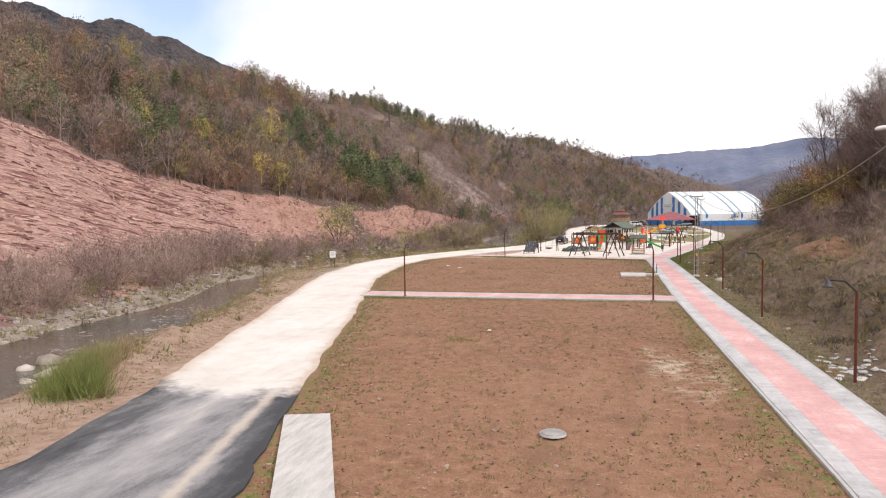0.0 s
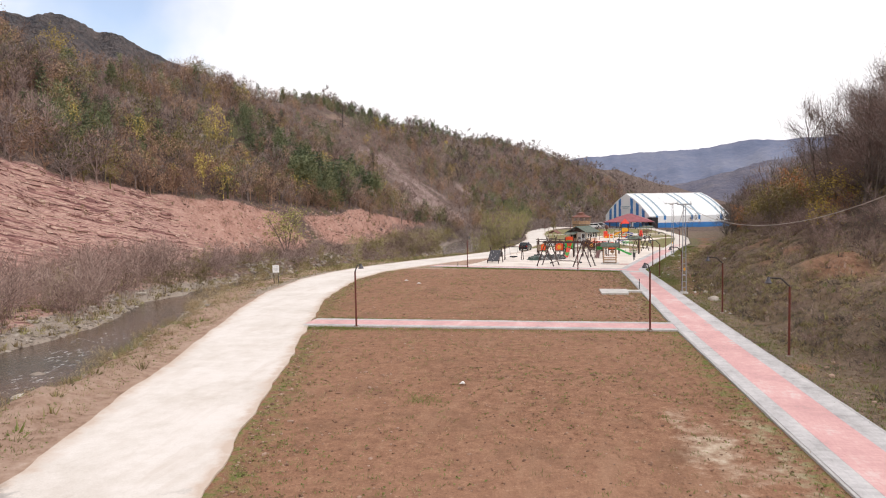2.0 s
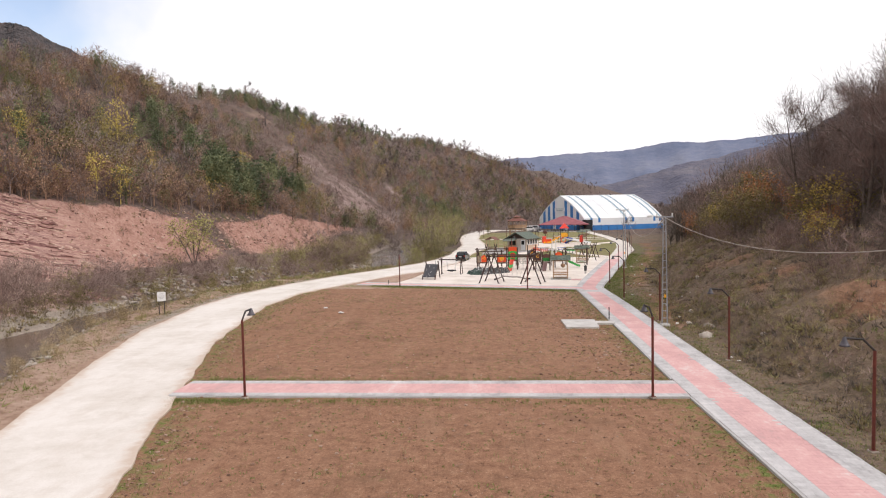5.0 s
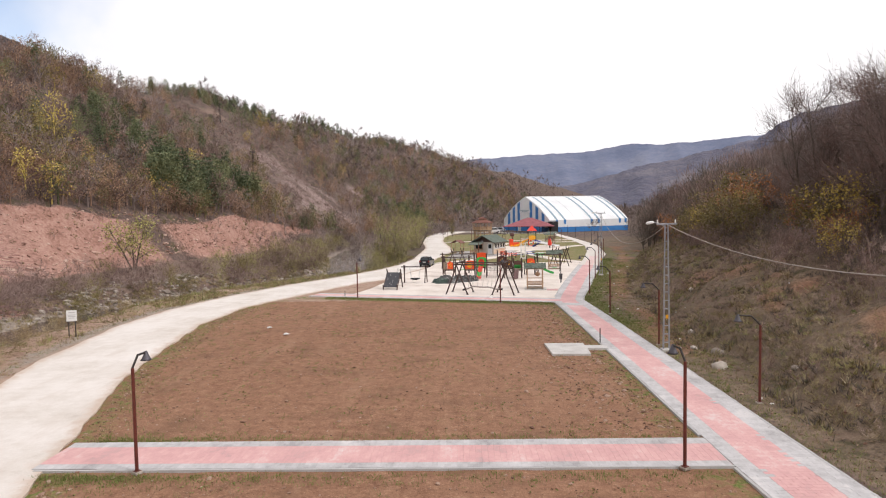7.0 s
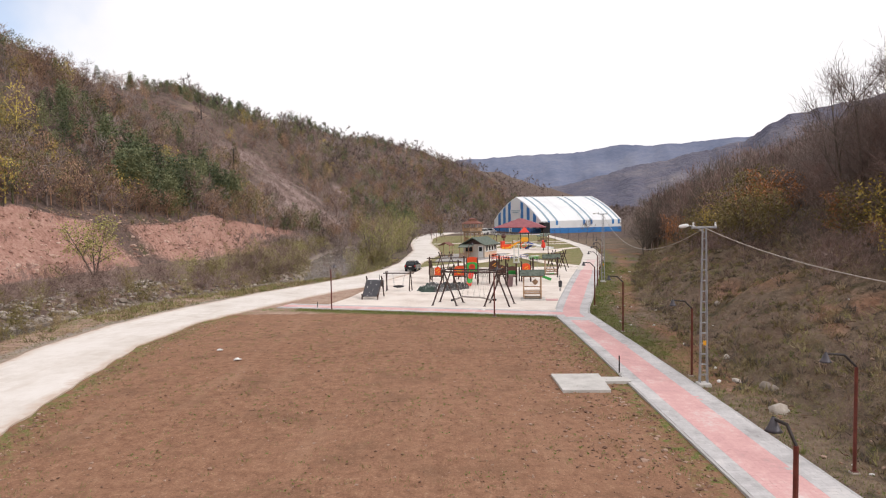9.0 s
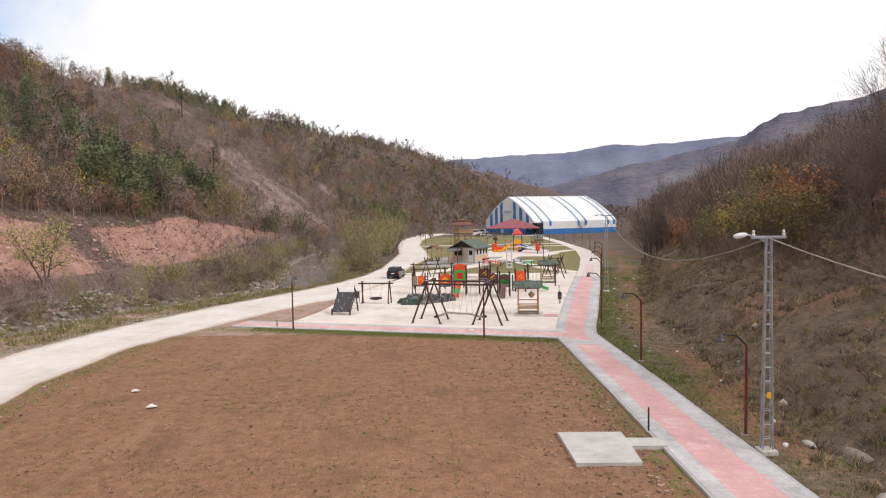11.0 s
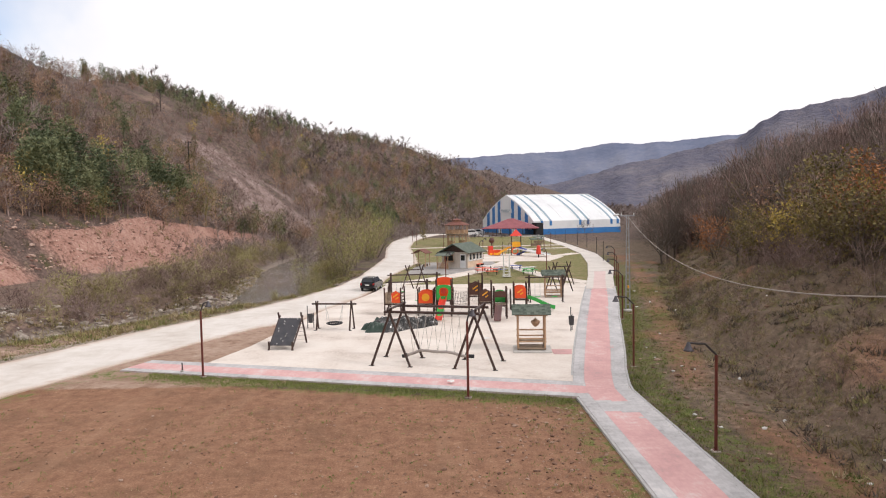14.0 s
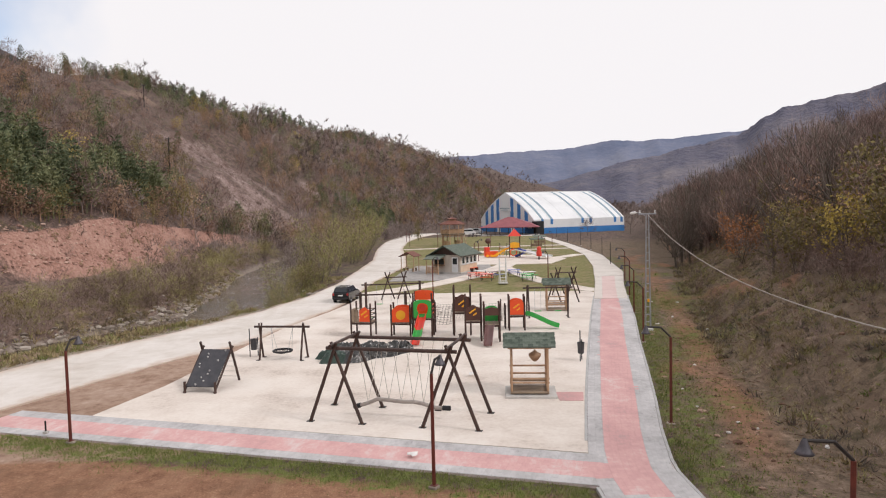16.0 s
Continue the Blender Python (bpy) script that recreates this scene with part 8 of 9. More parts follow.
def bank_scrub():
    """Low brush on the bank, and the trees of the valley floor beyond the hall."""
    r = np.random.RandomState(37)
    low, dry, far, dark = [], [], [], []
    for k in range(1500):
        y = r.uniform(8, 140)
        e = abs(r.normal()) * 6 - 0.5
        x = float(right_foot(y)) + e
        if x < walk_right(y) + 2.0:
            continue
        (dark if r.rand() < 0.25 else low if r.rand() < 0.6 else dry).append((x, y, r.uniform(0.35, 1.0) * (1.5 if e > 6 else 1.0)))
    for k in range(1500):
        y = r.uniform(318, 800)
        x = r.uniform(float(cliff_base(y)) - 170, float(right_foot(y)) + 60)
        far.append((x, y, r.uniform(5.0, 9.5)))
    for k in range(60):
        y = r.uniform(250, 318)
        x = r.uniform(float(cliff_base(y)) - 3, float(cliff_base(y)) + 16)
        far.append((x, y, r.uniform(3.0, 5.5)))
    rank = {"sallow": [], "drygrass": [], "bark": []}
    for k in range(9000):
        y = r.uniform(-4, 130)
        x = float(right_foot(y)) - 1.5 + abs(r.normal()) * 6.5
        if x > walk_right(y) + 1.6 and float(fbm(np.array(x * 0.4), np.array(y * 0.35), 94, 3)) > 0.38:
            q = r.rand()
            rank["sallow" if q < 0.34 else "drygrass" if q < 0.54 else "bark"].append((x, y, r.uniform(0.14, 0.42)))
    scatter_woods("rank_grass", T_tuft, rank["sallow"], "sallow", "tufts of dull olive rank grass on the bank", 30)
    scatter_woods("dry_grass", T_tuft, rank["drygrass"], "drygrass", "tufts of bleached grass on the bank", 31)
    scatter_woods("dead_weeds", T_tuft, rank["bark"], "bark", "dark dead weeds on the bank", 32)
    lush = []
    for k in range(2600):
        y = r.uniform(-2, 112)
        if y < 40 and r.rand() < 0.6:
            continue
        near = r.rand() < 0.62
        x = float(walk_right(y)) + (0.25 + abs(r.normal()) * 0.8 if near else 5.6 + r.normal() * 1.1 + 0.02 * y)
        if float(fbm(np.array(x * 0.5), np.array(y * 0.4), 96, 3)) > (0.40 if near else 0.46) and (near or y > 44):
            lush.append((x, y, r.uniform(0.10, 0.26)))
    scatter_woods("lush_grass", T_tuft, lush, "grass", "fresh green grass in clumps beside the promenade", 36)
    tussock, bush = [], []
    for k in range(1500):
        y = r.uniform(2, 130)
        x = float(right_foot(y)) - 1.0 + abs(r.normal()) * 5.5
        if x > walk_right(y) + 2.2 and float(fbm(np.array(x * 0.25), np.array(y * 0.2), 93, 3)) > 0.40:
            (bush if r.rand() < 0.16 else tussock).append((x, y, r.uniform(0.7, 1.5) if r.rand() < 0.16 else r.uniform(0.3, 0.75)))
    scatter_woods("bank_tussocks", T_low, tussock, "sallow", "dull olive tussocks of rank grass on the bank", 28)
    scatter_woods("bank_bushes", T_shrub, bush, "twig", "small leafless brown bushes on the bank", 29)
    weeds = []
    for k in range(420):
        y = r.uniform(0, 125)
        x = float(right_foot(y)) + r.normal() * 4.5 + 1.5
        if x > walk_right(y) + 1.4 and float(fbm(np.array(x * 0.22), np.array(y * 0.16), 91, 3)) > 0.43:
            weeds.append((x, y, r.uniform(0.25, 0.7)))
    scatter_woods("green_brambles", T_lowleaf, weeds, "grass", "low green brambles on the bank", 20)
    brush = []
    for k in range(230):
        y = r.uniform(24, 150)
        brush.append((float(right_foot(y)) + r.uniform(5.5, 12), y, r.uniform(1.3, 2.9)))
    for k in range(420):
        y = r.uniform(28, 84)
        dark.append((float(right_foot(y)) + r.uniform(7.5, 14), y, r.uniform(0.8, 1.7)))
    for k in range(46):
        dark.append((14.6 + r.normal() * 0.8, 12.5 + r.normal() * 3.2, r.uniform(0.5, 1.0)))
    scatter_woods("edge_brush", T_shrub, brush, "twig", "dense leafless brush along the foot of the wood", 24)
    scatter_woods("dark_bank_scrub", T_low, dark, "bark", "dark tangled brush on the bank", 25)
    scatter_woods("bank_scrub", T_low, low, "thicket", "low leafless brush on the bank", 14)
    scatter_woods("dry_bank_scrub", T_low, dry, "drygrass", "dry straw-coloured brush on the bank", 15)
    scatter_woods("valley_wood", [merge(grow(k, 1.0, 0.55, 5, 1, 70, 0.24, 0.035, start=0.12, lite=True)[:2]) for k in range(190, 194)], far, "twiggrey", "leafless grey wood across the far valley floor", 16)


bank_scrub()


def leafy_tree(name, label, group, seed, h, spread, limbs, forks, twigs, tw_len, tw_wide, twig_mat, leaf=0, leaf_size=0.1, leaf_mat="willow", stems=1, start=0.3, rt=0.018, droop=0.0, tone=0.5):
    t = new(name)
    tagged(t, label, "tree" if h > 3.5 else "bush", group)
    wood, tw, lf = grow(seed, h, spread, limbs, forks, twigs, tw_len, tw_wide, leaf, leaf_size, stems, start, rt, droop)
    soup("trunk", *wood, MAT["bark"], t)
    tagged(soup("twig_mass" if lf else "crown", *tw, MAT[twig_mat], t), kind="stuff")
    if lf:
        tagged(soup("crown", *lf, MAT[leaf_mat], t, tone=np.full(len(lf[0]), tone)), kind="stuff")
    return t


def plant(kinds, spots):
    """The first spot of each kind takes the tree itself, the others a copy."""
    used = set()
    for k, (x, y, s, a) in enumerate(spots):
        t = kinds[k % len(kinds)]
        m = pose(x, y, gz(x, y) - 0.05, 0, 0, a)
        if id(t) not in used:
            used.add(id(t))
            t.matrix_basis = m @ Matrix.Diagonal((s, s, s, 1))
        else:
            c = copy_thing(t, m)
            c.scale = (s, s, s)


rr = random.Random(12)
# willows between the road and the river
wil = [leafy_tree("willow_tree", "slender yellow-green willow beside the road", "roadside willows", 200 + k, h, w, 7, 3, 420, 0.8, 0.022, "thicket", n, 0.085, "willow", 4, 0.14, 0.009, tone=tone) for k, (h, w, n, tone) in enumerate(((7.6, 1.15, 900, 0.75), (6.2, 1.3, 700, 0.35), (8.2, 1.25, 1000, 0.6), (5.4, 1.2, 520, 0.9), (6.8, 0.95, 420, 0.15), (4.6, 1.4, 600, 0.5)))]
spots = []
for k in range(60):
    y = rr.uniform(114, 215)
    x1 = float(road_left(y)) - 1.8
    spots.append((x1 - abs(rr.gauss(0, 2.6)), y, rr.uniform(0.75, 1.3) * (0.6 if y < 124 else 1.0), rr.uniform(0, 360)))
for k in range(34):
    y = rr.uniform(100, 136)
    spots.append((float(river_x(y)) + float(river_w(y)) + rr.uniform(0.2, 1.6), y, rr.uniform(0.28, 0.5), rr.uniform(0, 360)))
plant(wil, spots)
# leafless trees above the right bank
bar = [leafy_tree("bare_tree", "tall leafless grey-brown tree above the bank", "bank trees", 220 + k, 10.0, 3.8, 10, 6, 4200, 0.80, 0.020, "twiggrey" if k % 2 else "twig", stems=1 + k % 2, start=0.22, rt=0.014) for k in range(4)]
spots = []
for k in range(84):
    y = rr.uniform(28, 104)
    e = rr.uniform(10.8, 25) if y < 62 else rr.uniform(13.5, 24)
    spots.append((float(right_foot(y)) + e, y, rr.uniform(0.82, 1.2) * (1.0 if y < 58 else 0.62), rr.uniform(0, 360)))
plant(bar, spots)
# yellowing bushes at the wood's edge
yel = [leafy_tree("autumn_bush", "yellowing leafy bush at the edge of the wood", "edge bushes", 240 + k, 4.2, 1.9, 6, 4, 380, 0.5, 0.016, "twig", 1100, 0.09, ("gold", "olive", "rusty", "olive")[k], 5, 0.15, 0.010) for k in range(4)]
spots = []
for k in range(26):
    y = rr.uniform(34, 112)
    spots.append((float(right_foot(y)) + rr.uniform(7.5, 12.5), y, rr.uniform(0.6, 1.15), rr.uniform(0, 360)))
for k in range(26):
    y = rr.uniform(72, 150)
    spots.append((float(right_foot(y)) + rr.uniform(8, 24), y, rr.uniform(1.0, 1.8), rr.uniform(0, 360)))
plant(yel, spots)
for k, x, y, q in ((2, 29.6, 101.5, 1.15), (1, 26.6, 85, 1.1), (0, 27.6, 80.5, 1.2), (3, 25.4, 72, 1.35), (1, 24.6, 67.5, 1.25), (3, 29.5, 91, 1.3), (0, 31.5, 97, 1.1), (1, 28.5, 76, 1.5), (2, 26.5, 69, 1.2), (3, 24.8, 62, 1.2)):
    c = copy_thing(yel[k], pose(x, y, gz(x, y) - 0.05, 0, 0, 37 * k + 5 * y))
    c.scale = (q, q, q)
# a bright yellow tree on the crest of the left hill
c = copy_thing(yel[0], pose(-130, 145, gz(-130, 145) - 0.3, 0, 0, 40))
c.scale = (2.2, 2.2, 3.0)
tagged(c, "bright yellow leafy tree on the crest of the hill", "tree")
# the lone yellow tree under the face
t = leafy_tree("acacia_tree", "thin yellow-leaved tree on the far bank", "", 260, 9.0, 3.6, 9, 5, 500, 0.8, 0.03, "twiggrey", 1700, 0.15, "willow", 3, 0.25, 0.016, tone=0.95)
t.matrix_basis = pose(-51.0, 102.4, gz(-51, 102.4) - 0.05, 0, 0, 20)
# bare shrubs near the hall
sm = leafy_tree("bare_tree", "leafless young tree beside the hall", "hall trees", 270, 5.2, 3.4, 9, 5, 900, 0.6, 0.03, "twiggrey", start=0.25)
sm2 = leafy_tree("poplar_tree", "slim grey-green conifer near the lookout", "", 271, 7.5, 1.1, 12, 3, 300, 0.4, 0.03, "twiggrey", 900, 0.13, "olive", 1, 0.12)
sm2.matrix_basis = pose(-4.5, 236, gz(-4.5, 236) - 0.05)
plant([sm], [(44, 238, 1.0, 0), (56.5, 240, 0.95, 80)])


# ---- distant mountains ----
def mountain(name, dist, azimuths, elevs, base_elev, material, label, seed, rough=0.008):
    """A ridge far beyond the valley; azimuth and elevation of its crest in degrees."""
    cols, rows, vs, fs = 320, 14, [], []
    az0, az1 = azimuths[0], azimuths[-1]
    for i in range(cols):
        a = az0 + (az1 - az0) * i / (cols - 1)
        e = float(np.interp(a, azimuths, elevs))
        crest = dist * math.tan(radians(e)) + dist * rough * (float(fbm(np.array(a * 1.1), np.array(2.0), seed, 4)) - 0.47)
        for j in range(rows):
            f = j / (rows - 1)
            rad = dist * (1.0 - 0.28 * f) + dist * 0.05 * (float(fbm(np.array(a * 0.6), np.array(f * 3), seed + 3, 3)) - 0.45)
            z = (crest + 20) * (1 - f) ** 1.15 - 20 + dist * 0.012 * (float(fbm(np.array(a * 0.9 + 5), np.array(f * 4), seed + 7, 4)) - 0.47) * math.sin(math.pi * f)
            z += min(dist * 0.0022, 2.2) * float(vnoise(np.array(a * 6.3), np.array(1.0), seed)) * (j == 0)
            vs.append((2.4 + rad * math.sin(radians(a)), 38 + rad * math.cos(radians(a)), z + 6))
    for i in range(cols - 1):
        for j in range(rows - 1):
            fs.append((i * rows + j, (i + 1) * rows + j, (i + 1) * rows + j + 1, i * rows + j + 1))
    ob = mesh_obj(name, vs, fs, material, smooth=True)
    tagged(ob, label, "mountain", kind="structure")


# blue distance haze is painted into the far ridge and valley-closing mountain colours
far_hazed = surface("far_wooded_ridge_painted_haze", [(0.085, 0.11, 0.185), (0.135, 0.155, 0.23), (0.20, 0.21, 0.265)], 0.005, 0.05, 1.0, relief=0.25, dist=10.0)
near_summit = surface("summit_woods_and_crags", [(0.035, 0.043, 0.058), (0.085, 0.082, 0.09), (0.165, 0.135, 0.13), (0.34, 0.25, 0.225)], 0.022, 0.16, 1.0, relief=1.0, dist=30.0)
mid_hazed = surface("wooded_mountain_side_painted_haze", [(0.055, 0.058, 0.095), (0.095, 0.092, 0.13), (0.14, 0.128, 0.155), (0.215, 0.19, 0.20)], 0.012, 0.10, 1.0, relief=0.5, dist=14.0)
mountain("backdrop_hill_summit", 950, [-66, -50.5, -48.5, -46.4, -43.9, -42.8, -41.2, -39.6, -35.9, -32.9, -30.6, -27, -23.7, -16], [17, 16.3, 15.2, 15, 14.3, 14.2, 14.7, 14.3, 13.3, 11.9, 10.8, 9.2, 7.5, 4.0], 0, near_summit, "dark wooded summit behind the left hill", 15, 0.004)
mountain("backdrop_far_ridge", 3000, [-8, 0, 2, 5.3, 9.6, 13.6, 16, 19, 23, 29, 60], [3.6, 3.9, 4.0, 4.2, 4.3, 4.9, 4.7, 4.9, 5.1, 5.6, 7], 0, far_hazed, "distant wooded ridge with blue haze painted into its colour", 3, 0.003)
mountain("backdrop_near_mountain", 1500, [3, 9, 14, 19, 23, 24.3, 26, 30, 33, 40, 70], [0.4, 1.8, 3.0, 4.0, 4.9, 5.7, 6.6, 7.2, 7.8, 8.8, 10], 0, mid_hazed, "wooded mountain closing the valley, with bluish haze painted into its colour", 9, 0.006)


# ---- stones, tufts and debris ----
def rocks(spots, seed):
    """Lumps as low-sided stones: x, y, z, size."""
    r = np.random.RandomState(seed)
    bm = bmesh.new()
    bmesh.ops.create_icosphere(bm, subdivisions=1, radius=1.0)
    V0 = np.array([q.co[:] for q in bm.verts])
    bm.verts.index_update()
    T0 = np.array([[q.index for q in f.verts] for f in bm.faces])
    bm.free()
    VV, TT = [], []
    for k, (x, y, z, s) in enumerate(spots):
        a = r.uniform(0, 6.28)
        V = V0 * (1 + r.normal(size=(len(V0), 1)) * 0.17) * [s * r.uniform(0.8, 1.5), s * r.uniform(0.7, 1.1), s * r.uniform(0.45, 0.75)]
        V = np.stack([V[:, 0] * math.cos(a) - V[:, 1] * math.sin(a) + x, V[:, 0] * math.sin(a) + V[:, 1] * math.cos(a) + y, V[:, 2] + z + s * 0.2], 1)
        VV.append(V)
        TT.append(T0 + k * len(V0))
    return np.vstack(VV), np.vstack(TT)


def stones():
    r = np.random.RandomState(41)
    sp = []
    for k in range(3600):
        y = r.uniform(-14, 118) if r.rand() < 0.6 else r.uniform(-14, 40)
        s = r.choice([-1, 1])
        x = float(river_x(y)) + s * (float(river_w(y)) + r.uniform(-0.5, 2.4) + abs(r.normal()) * 0.8)
        if x > road_left(y) - 0.7:
            continue
        sp.append((x, y, gz(x, y), 0.05 + abs(r.normal()) * 0.10))
    for k in range(900):
        y = r.uniform(58, 135)
        x = float(river_x(y)) + r.choice([-1, 1]) * (float(river_w(y)) + 0.6 + abs(r.normal()) * 1.2)
        if x < road_left(y) - 0.7:
            sp.append((x, y, gz(x, y), 0.08 + abs(r.normal()) * 0.14))
    for k in range(260):
        y = r.uniform(66, 92)
        x = -35.5 + (y - 78) * 0.25 + r.normal() * 2.0
        sp.append((x - 4, y, gz(x - 4, y), r.uniform(0.14, 0.34)))
    tagged(soup("river_stones", *rocks(sp, 1), MAT["stone"], flat=True), "pale river stones along the water's edge", "stones", kind="stuff")
    sp = []
    for k in range(4200):
        y = r.uniform(-20, 57)
        a, c = float(road_right(y)) + 0.4, float(walk_left(y)) - 0.3
        x = r.uniform(a, c)
        if 18.7 < y < 21.9:
            continue
        sp.append((x, y, gz(x, y), abs(r.normal()) * 0.026 + 0.010))
    for k in range(1700):
        y = r.uniform(22.5, 56)
        x = float(walk_left(y)) - 0.3 - abs(r.normal()) * 2.2
        sp.append((x, y, gz(x, y), abs(r.normal()) * 0.03 + 0.015))
    for k in range(1300):
        y = r.uniform(-14, 57)
        x = float(road_right(y)) + 0.25 + abs(r.normal()) * 0.7
        sp.append((x, y, gz(x, y), abs(r.normal()) * 0.028 + 0.012))
    for k in range(1000):
        y = r.uniform(-6, 90)
        x = float(walk_right(y)) + 0.6 + abs(r.normal()) * 4.5
        sp.append((x, y, gz(x, y) - 0.01, abs(r.normal()) * 0.045 + 0.02))
    tagged(soup("field_stones", *rocks(sp, 2), MAT["clod"], flat=True), "small stones and clods strewn over the soil", "stones", kind="stuff")
    sp = []
    for k in range(1500):
        y = r.uniform(20, 165) if r.rand() < 0.35 else r.uniform(85, 165)
        f = r.uniform(-0.15, 0.95) ** 2 if r.rand() < 0.6 else r.uniform(0, 0.95)
        x = float(cliff_base(y)) - float(cliff_run(y)) * f
        sp.append((x, y, gz(x, y) - 0.04, abs(r.normal()) * 0.14 + 0.05))
    for k in range(900):
        y = r.uniform(-5, 60)
        x = float(river_x(y)) - float(river_w(y)) - 3 - abs(r.normal()) * 6
        sp.append((x, y, gz(x, y) - 0.03, abs(r.normal()) * 0.12 + 0.04))
    tagged(soup("scree_blocks", *rocks(sp, 3), MAT["redstone"], flat=True), "red marl blocks lying on the cut face", "stones", kind="stuff")
    # rubble of broken slabs by the first lamp
    for k in range(46):
        x, y = 11.6 + r.normal() * 0.6, 0.4 + r.normal() * 1.5
        V, T = rocks([(0, 0, 0, r.uniform(0.07, 0.20))], 50 + k)
        V = V * [1.25, 1.25, 0.5]
        ob = soup("broken_slab", V, T, MAT["kerb" if k % 3 else "slab"], flat=True)
        ob.matrix_basis = pose(x, y, gz(x, y) + 0.01)
        tagged(ob, "broken piece of pale concrete in a rubble heap", "rubble", "rubble heap")
    for x, y, s in ((11.35, 32.3, 0.42), (12.5, 35.9, 0.45), (11.6, 37.0, 0.22), (12.9, 41.5, 0.25), (15.8, 50.5, 0.25), (13.2, 28.5, 0.2), (-26.4, 2.8, 0.75), (-26.3, 1.1, 0.5), (-25.1, 3.0, 0.55), (-23.9, -1.2, 0.4), (-24.1, 0.0, 0.5), (-23.8, 0.6, 0.35), (-22.3, -2.4, 0.4), (-24.8, 1.2, 0.4), (-23.2, -0.4, 0.3), (-25.6, 6.8, 0.5), (-24.9, 8.2, 0.45), (-25.2, 5.2, 0.4), (-27.6, 12.6, 0.4), (-24.6, -0.8, 0.3), (-23.0, -1.8, 0.28)):
        V, T = rocks([(0, 0, 0, s)], int(70 + abs(x) * 7))
        ob = soup("boulder", V, T, MAT["stone"])
        ob.matrix_basis = pose(x, y, max(gz(x, y), float(valley(y)) - 1.85) - 0.02)
        tagged(ob, "pale rounded boulder " + ("at the water's edge" if x < 0 else "beside the promenade"), "boulder", "boulders")
    # white scraps on the bank
    for k in range(34):
        y = r.uniform(24, 96)
        x = float(walk_right(y)) + 1.2 + abs(r.normal()) * 3.2
        V, T = rocks([(0, 0, 0, r.uniform(0.05, 0.13))], 90 + k)
        ob = soup("litter", V, T, MAT["paper"])
        ob.matrix_basis = pose(x, y, gz(x, y))
        tagged(ob, "white scrap of litter in the dry grass", "litter", "scattered litter")


stones()


def ledges():
    """Broken beds that stand out of the old face, each a thin slab in line with the bedding."""
    r = np.random.RandomState(77)
    VV, TT = [], []
    box_t = np.array([(0, 2, 3), (0, 3, 1), (4, 5, 7), (4, 7, 6), (0, 1, 5), (0, 5, 4), (2, 6, 7), (2, 7, 3), (0, 4, 6), (0, 6, 2), (1, 3, 7), (1, 7, 5)])
    corner = np.array([(sx, sy, sz) for sz in (-1, 1) for sy in (-1, 1) for sx in (-1, 1)], float)
    fs = np.linspace(0.02, 0.98, 90)
    ys = np.arange(14, 92, 1.0)
    XS = cliff_base(ys)[:, None] - cliff_run(ys)[:, None] * fs
    ZS = height(XS, np.repeat(ys[:, None], 90, 1))
    BEDS = ZS + 0.22 * ys[:, None]

    def on_face(y, c):
        """The point of the face at y where bed c comes out."""
        k = min(int(round(y - 14)), len(ys) - 1)
        i = int(np.argmin(np.abs(BEDS[k] - c)))
        return np.array([XS[k, i], y, ZS[k, i] + (ys[k] - y) * 0.22]), abs(BEDS[k, i] - c)

    c = BEDS.min()
    while c < BEDS.max():
        c += r.choice([0.22, 0.32, 0.45, 0.7])
        y, stout = 14.0 + r.uniform(0, 3), r.uniform(0.5, 1.3)
        while y < 90:
            L = r.uniform(0.3, 1.5)
            a, da = on_face(y, c)
            b_, db = on_face(min(y + L, 91), c)
            worn = float(fbm(np.array(y * 0.06), np.array(c * 0.3), 55, 3))
            if da < 0.3 and db < 0.3 and r.rand() < 0.25 + 1.6 * (worn - 0.25) and y + (a[0] + 60) * 0.4 < 92:
                D, H = r.uniform(0.05, 0.20) * stout, r.uniform(0.03, 0.12) * stout
                ends = np.where(corner[:, 1:2] > 0, b_, a)
                VV.append(ends + corner * [D, 0.02, H] + r.normal(size=(8, 3)) * [0.05, 0.07, 0.035])
                TT.append(box_t + 8 * (len(VV) - 1))
            y += L
    tagged(soup("rock_ledges", np.vstack(VV), np.vstack(TT), MAT["ledge"], flat=True), "thin broken beds of pink and cream marl standing out of the face", "rock", kind="stuff")


MAT["ledge"] = surface("bedded_pink_marl", [(0.25, 0.13, 0.118), (0.37, 0.215, 0.185), (0.47, 0.30, 0.248), (0.56, 0.405, 0.325)], 0.7, 8, 0.95, relief=0, per_island=0.45)
ledges()


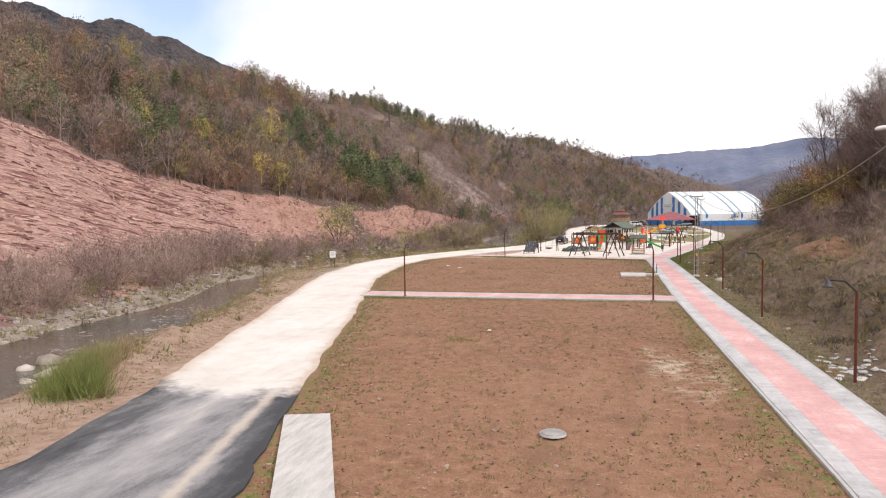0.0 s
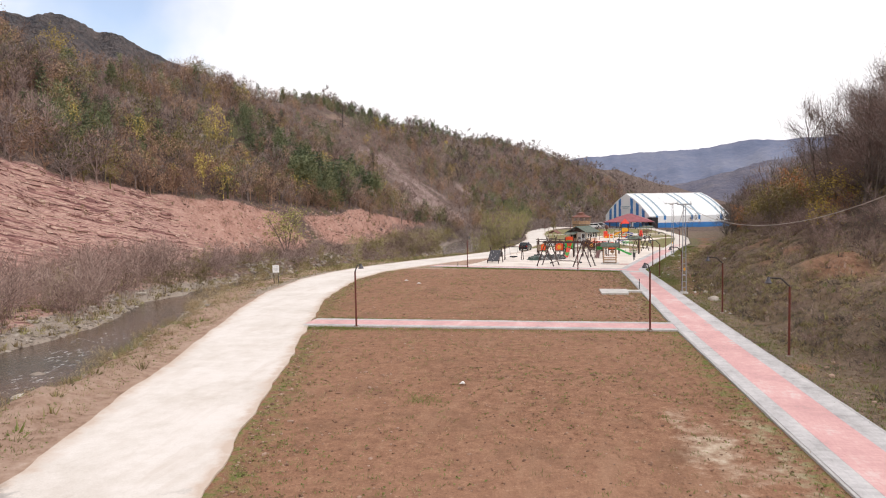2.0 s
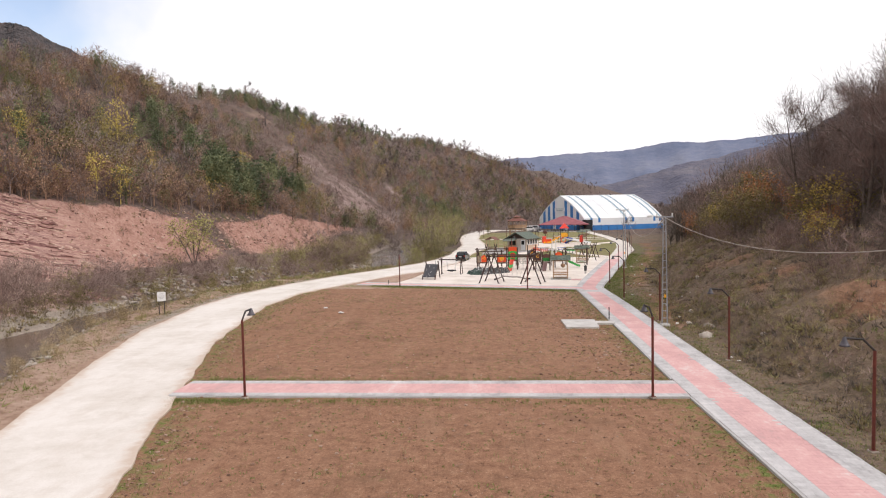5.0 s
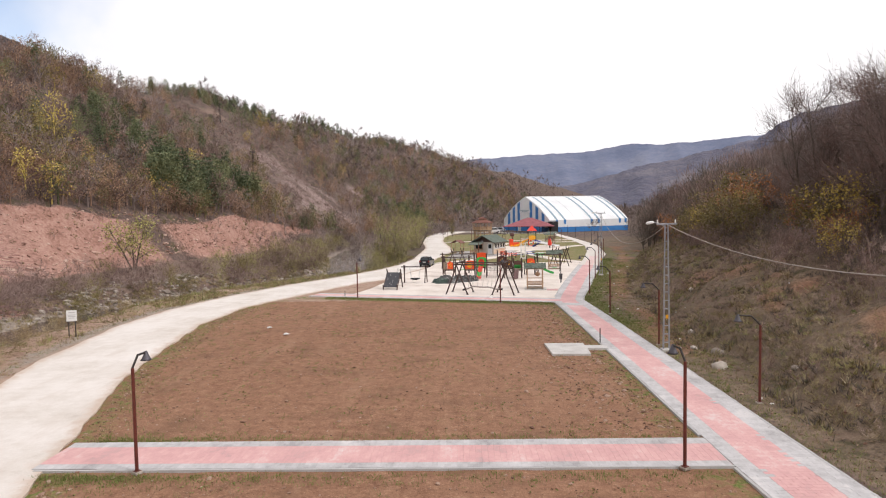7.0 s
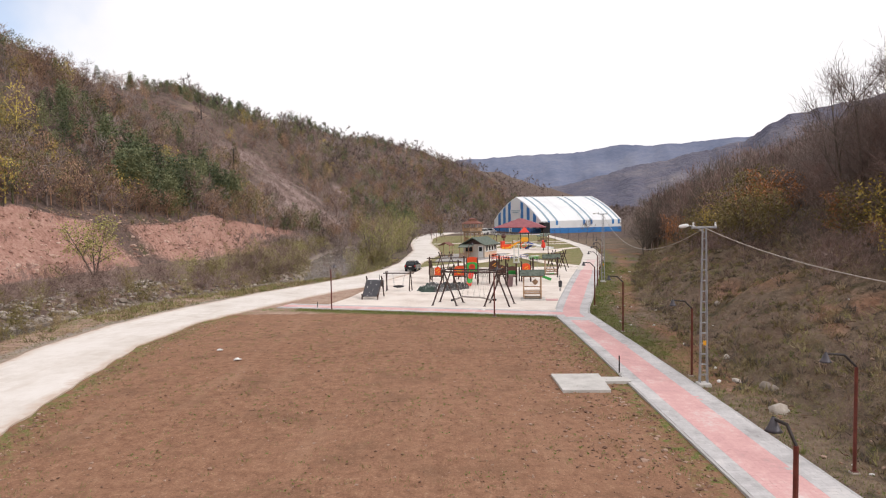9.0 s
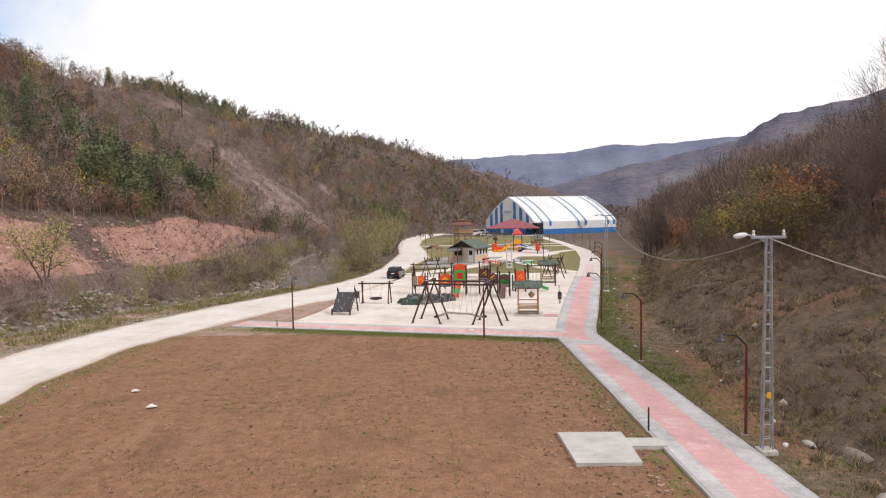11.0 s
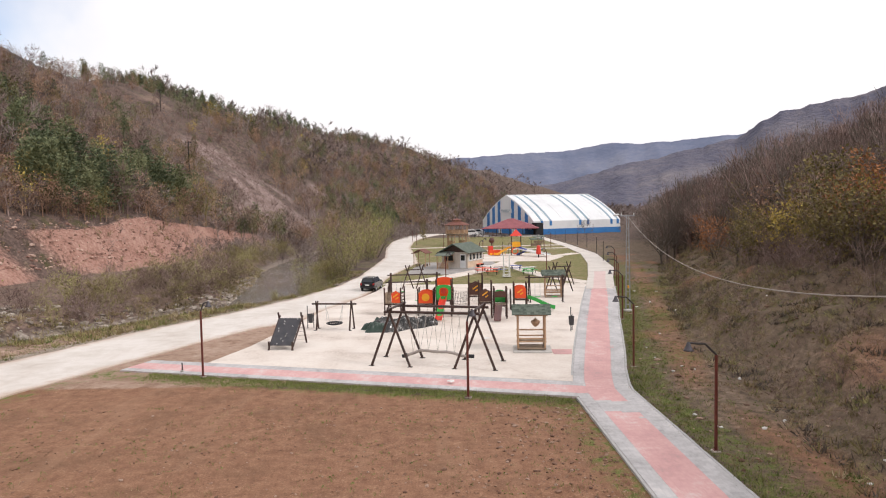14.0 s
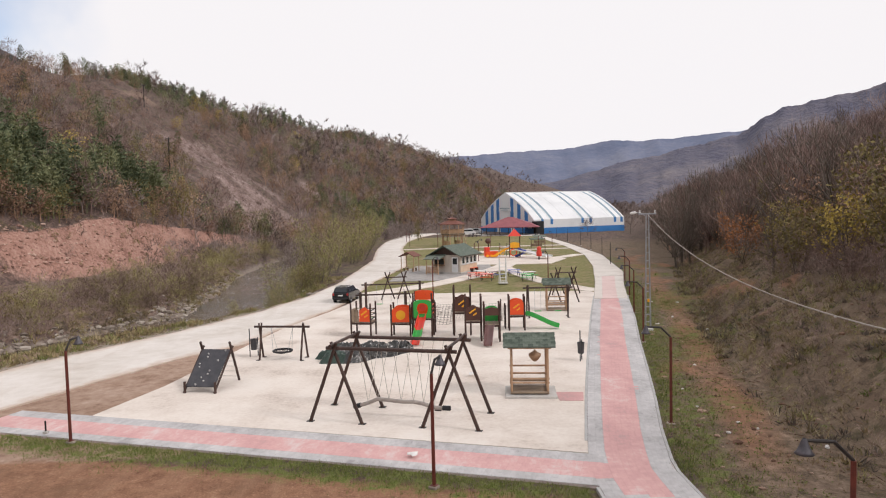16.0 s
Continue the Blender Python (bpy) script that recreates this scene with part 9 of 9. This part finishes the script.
def tufts():
    r = np.random.RandomState(61)

    def blades(spots, n, size, mat, name, label, seed):
        q = np.random.RandomState(seed)
        P, D = [], []
        for x, y, s in spots:
            z = gz(x, y) - 0.02
            a = q.normal(size=(n, 2)) * 0.10 * s
            P.append(np.stack([x + a[:, 0], y + a[:, 1], np.full(n, z)], 1))
            D.append(np.stack([q.normal(size=n) * 0.5, q.normal(size=n) * 0.5, np.ones(n)], 1))
        V, T = slivers(q, np.vstack(P), np.vstack(D), size, 0.022)
        tagged(soup(name, V, T, MAT[mat]), label, "grass", kind="stuff")

    green, dry = [], []
    for k in range(2600):
        y = r.uniform(-16, 57)
        if 18.6 < y < 21.9:
            continue
        a, c = float(road_right(y)) + 0.3, float(walk_left(y)) - 0.25
        u = r.rand()
        x = a + abs(r.normal()) * 1.3 if u < 0.25 else c - abs(r.normal()) * 1.5 if u < 0.42 else r.uniform(a, c)
        if not a < x < c:
            continue
        (green if r.rand() < 0.6 else dry).append((x, y, 1.0))
    for k in range(1900):
        x = r.uniform(-14, 6.3)
        y = 58.45 - 0.305 * (x - 2) - abs(r.normal()) * 0.75
        green.append((x, y, 1.3))
    for k in range(900):
        x = r.uniform(-14.5, 6.8) if k < 500 else -14.3 + abs(r.normal()) * 3.0
        y = 18.8 - abs(r.normal()) * 0.4 if r.rand() < 0.6 else 21.85 + abs(r.normal()) * 0.4
        green.append((x, y, 1.0))
    for k in range(2800):
        y = r.uniform(-8, 105)
        x = float(walk_right(y)) + 0.25 + abs(r.normal()) * 3.6
        (green if r.rand() < 0.45 else dry).append((x, y, 1.4))
    for k in range(3600):
        y = r.uniform(-16, 105)
        a, c = float(river_x(y)) + float(river_w(y)) + 1.5, float(road_left(y)) - 0.6
        if c > a:
            (green if r.rand() < 0.35 else dry).append((r.uniform(a, c), y, 1.5))
    for k in range(6500):
        y = r.uniform(-8, 112)
        x = float(walk_right(y)) + 0.02 + abs(r.normal()) * (0.8 if r.rand() < 0.5 else 6.0)
        if y < 42 and r.rand() < 0.7:
            continue
        if x - walk_right(y) < 1.6 or float(fbm(np.array(x * 0.22), np.array(y * 0.16), 91, 3)) > 0.45:
            green.append((x, y, 1.6))
    for k in range(46):
        green.append((-4.2 + r.normal() * 0.4, 3.9 + r.normal() * 0.35, 1.2))
    blades(green, 9, 0.13, "grass", "grass_tufts", "short green grass tufts in the soil", 1)
    blades(dry, 10, 0.16, "drygrass", "dry_grass_tufts", "short dry grass tufts on the soil", 2)
    reeds, straw = [], []
    for k in range(170):
        f = r.uniform(0, 1) ** 1.4
        reeds.append((-14.6 - 3.4 * f + r.normal() * 0.42, -9.0 + 5.6 * f + r.normal() * 0.42, 2.0))
    for k in range(190):
        f = r.uniform(0.15, 1.25)
        straw.append((-15.0 - 4.0 * f + r.normal() * 0.6, -8.4 + 6.6 * f + r.normal() * 0.6, 2.0))
    for k in range(110):
        y = r.uniform(0, 24)
        (reeds if r.rand() < 0.4 else straw).append((float(river_x(y)) + float(river_w(y)) + 1.2 + r.normal() * 0.8, y, 1.8))
    blades(reeds, 22, 0.95, "grass", "riverside_reeds", "tall green grass on the river bank", 3)
    blades(straw, 18, 0.85, "drygrass", "riverside_straw", "tall straw-coloured grass on the river bank", 4)


tufts()


def rosettes():
    """Flat weeds and dead leaves in drifts over the soil."""
    r = np.random.RandomState(71)
    green, dead = [], []
    for k in range(30000):
        y = r.uniform(-20, 57)
        a, c = float(road_right(y)) + 0.25, float(walk_left(y)) - 0.2
        x = r.uniform(a, c)
        near = math.exp(-(x - a) / 1.0) + math.exp(-(c - x) / 1.2)
        drift = float(fbm(np.array(x * 0.35), np.array(y * 0.35), 15, 3))
        if r.rand() > max(0.0, (drift - 0.42) * 2.2) + 0.55 * near + 0.04 or 18.7 < y < 21.9:
            continue
        (green if r.rand() < 0.42 else dead).append((x, y))
    yy = r.uniform(-8, 110, 9000)
    xx = walk_right(yy) + 0.2 + abs(r.normal(size=9000)) * 6.0
    for x, y in zip(xx, yy):
        (green if r.rand() < (0.75 if x - walk_right(y) < 3.5 else 0.25) * (0.35 if y < 45 else 1.0) else dead).append((x, y))
    yy = r.uniform(-16, 100, 5000)
    xx = road_left(yy) - 0.5 - abs(r.normal(size=5000)) * 3.5
    for x, y in zip(xx, yy):
        if x > river_x(y) + river_w(y) + 0.8:
            (green if r.rand() < 0.4 else dead).append((x, y))
    for pts, mat, name, label, n in ((green, "grass", "low_weeds", "low dull green weeds in drifts over the soil", 5), (dead, "deadleaf", "dead_leaves", "dead leaves and clods scattered over the soil", 4)):
        P = np.repeat(np.array(pts), n, 0)
        P = P + r.normal(size=P.shape) * 0.05
        z = height(P[:, 0], P[:, 1]) + r.uniform(0.0, 0.04, len(P))
        V, T = leaves(r, np.column_stack([P, z]), 0.034, 0.55)
        tagged(soup(name, V, T, MAT[mat]), label, "weeds", kind="stuff")


MAT["deadleaf"] = leafy("dead_leaves_and_clods", [(0.085, 0.05, 0.034), (0.17, 0.10, 0.065), (0.29, 0.195, 0.13), (0.44, 0.34, 0.245)])
rosettes()


def sticks():
    """Fallen twigs and bits of brushwood on the bank."""
    r = np.random.RandomState(73)
    n = 2600
    y = r.uniform(5, 105, n)
    x = right_foot(y) - 1.5 + abs(r.normal(size=n)) * 6
    keep = x > walk_right(y) + 1.5
    x, y = x[keep], y[keep]
    P = np.column_stack([x, y, height(x, y) + 0.03])
    D = np.column_stack([r.normal(size=len(x)), r.normal(size=len(x)), abs(r.normal(size=len(x))) * 0.25 + 0.25 * 0])
    V, T = slivers(r, P, D, 0.55, 0.035)
    tagged(soup("brushwood", V, T, MAT["deadleaf"]), "fallen twigs and brushwood on the bank", "brushwood", kind="stuff")


sticks()
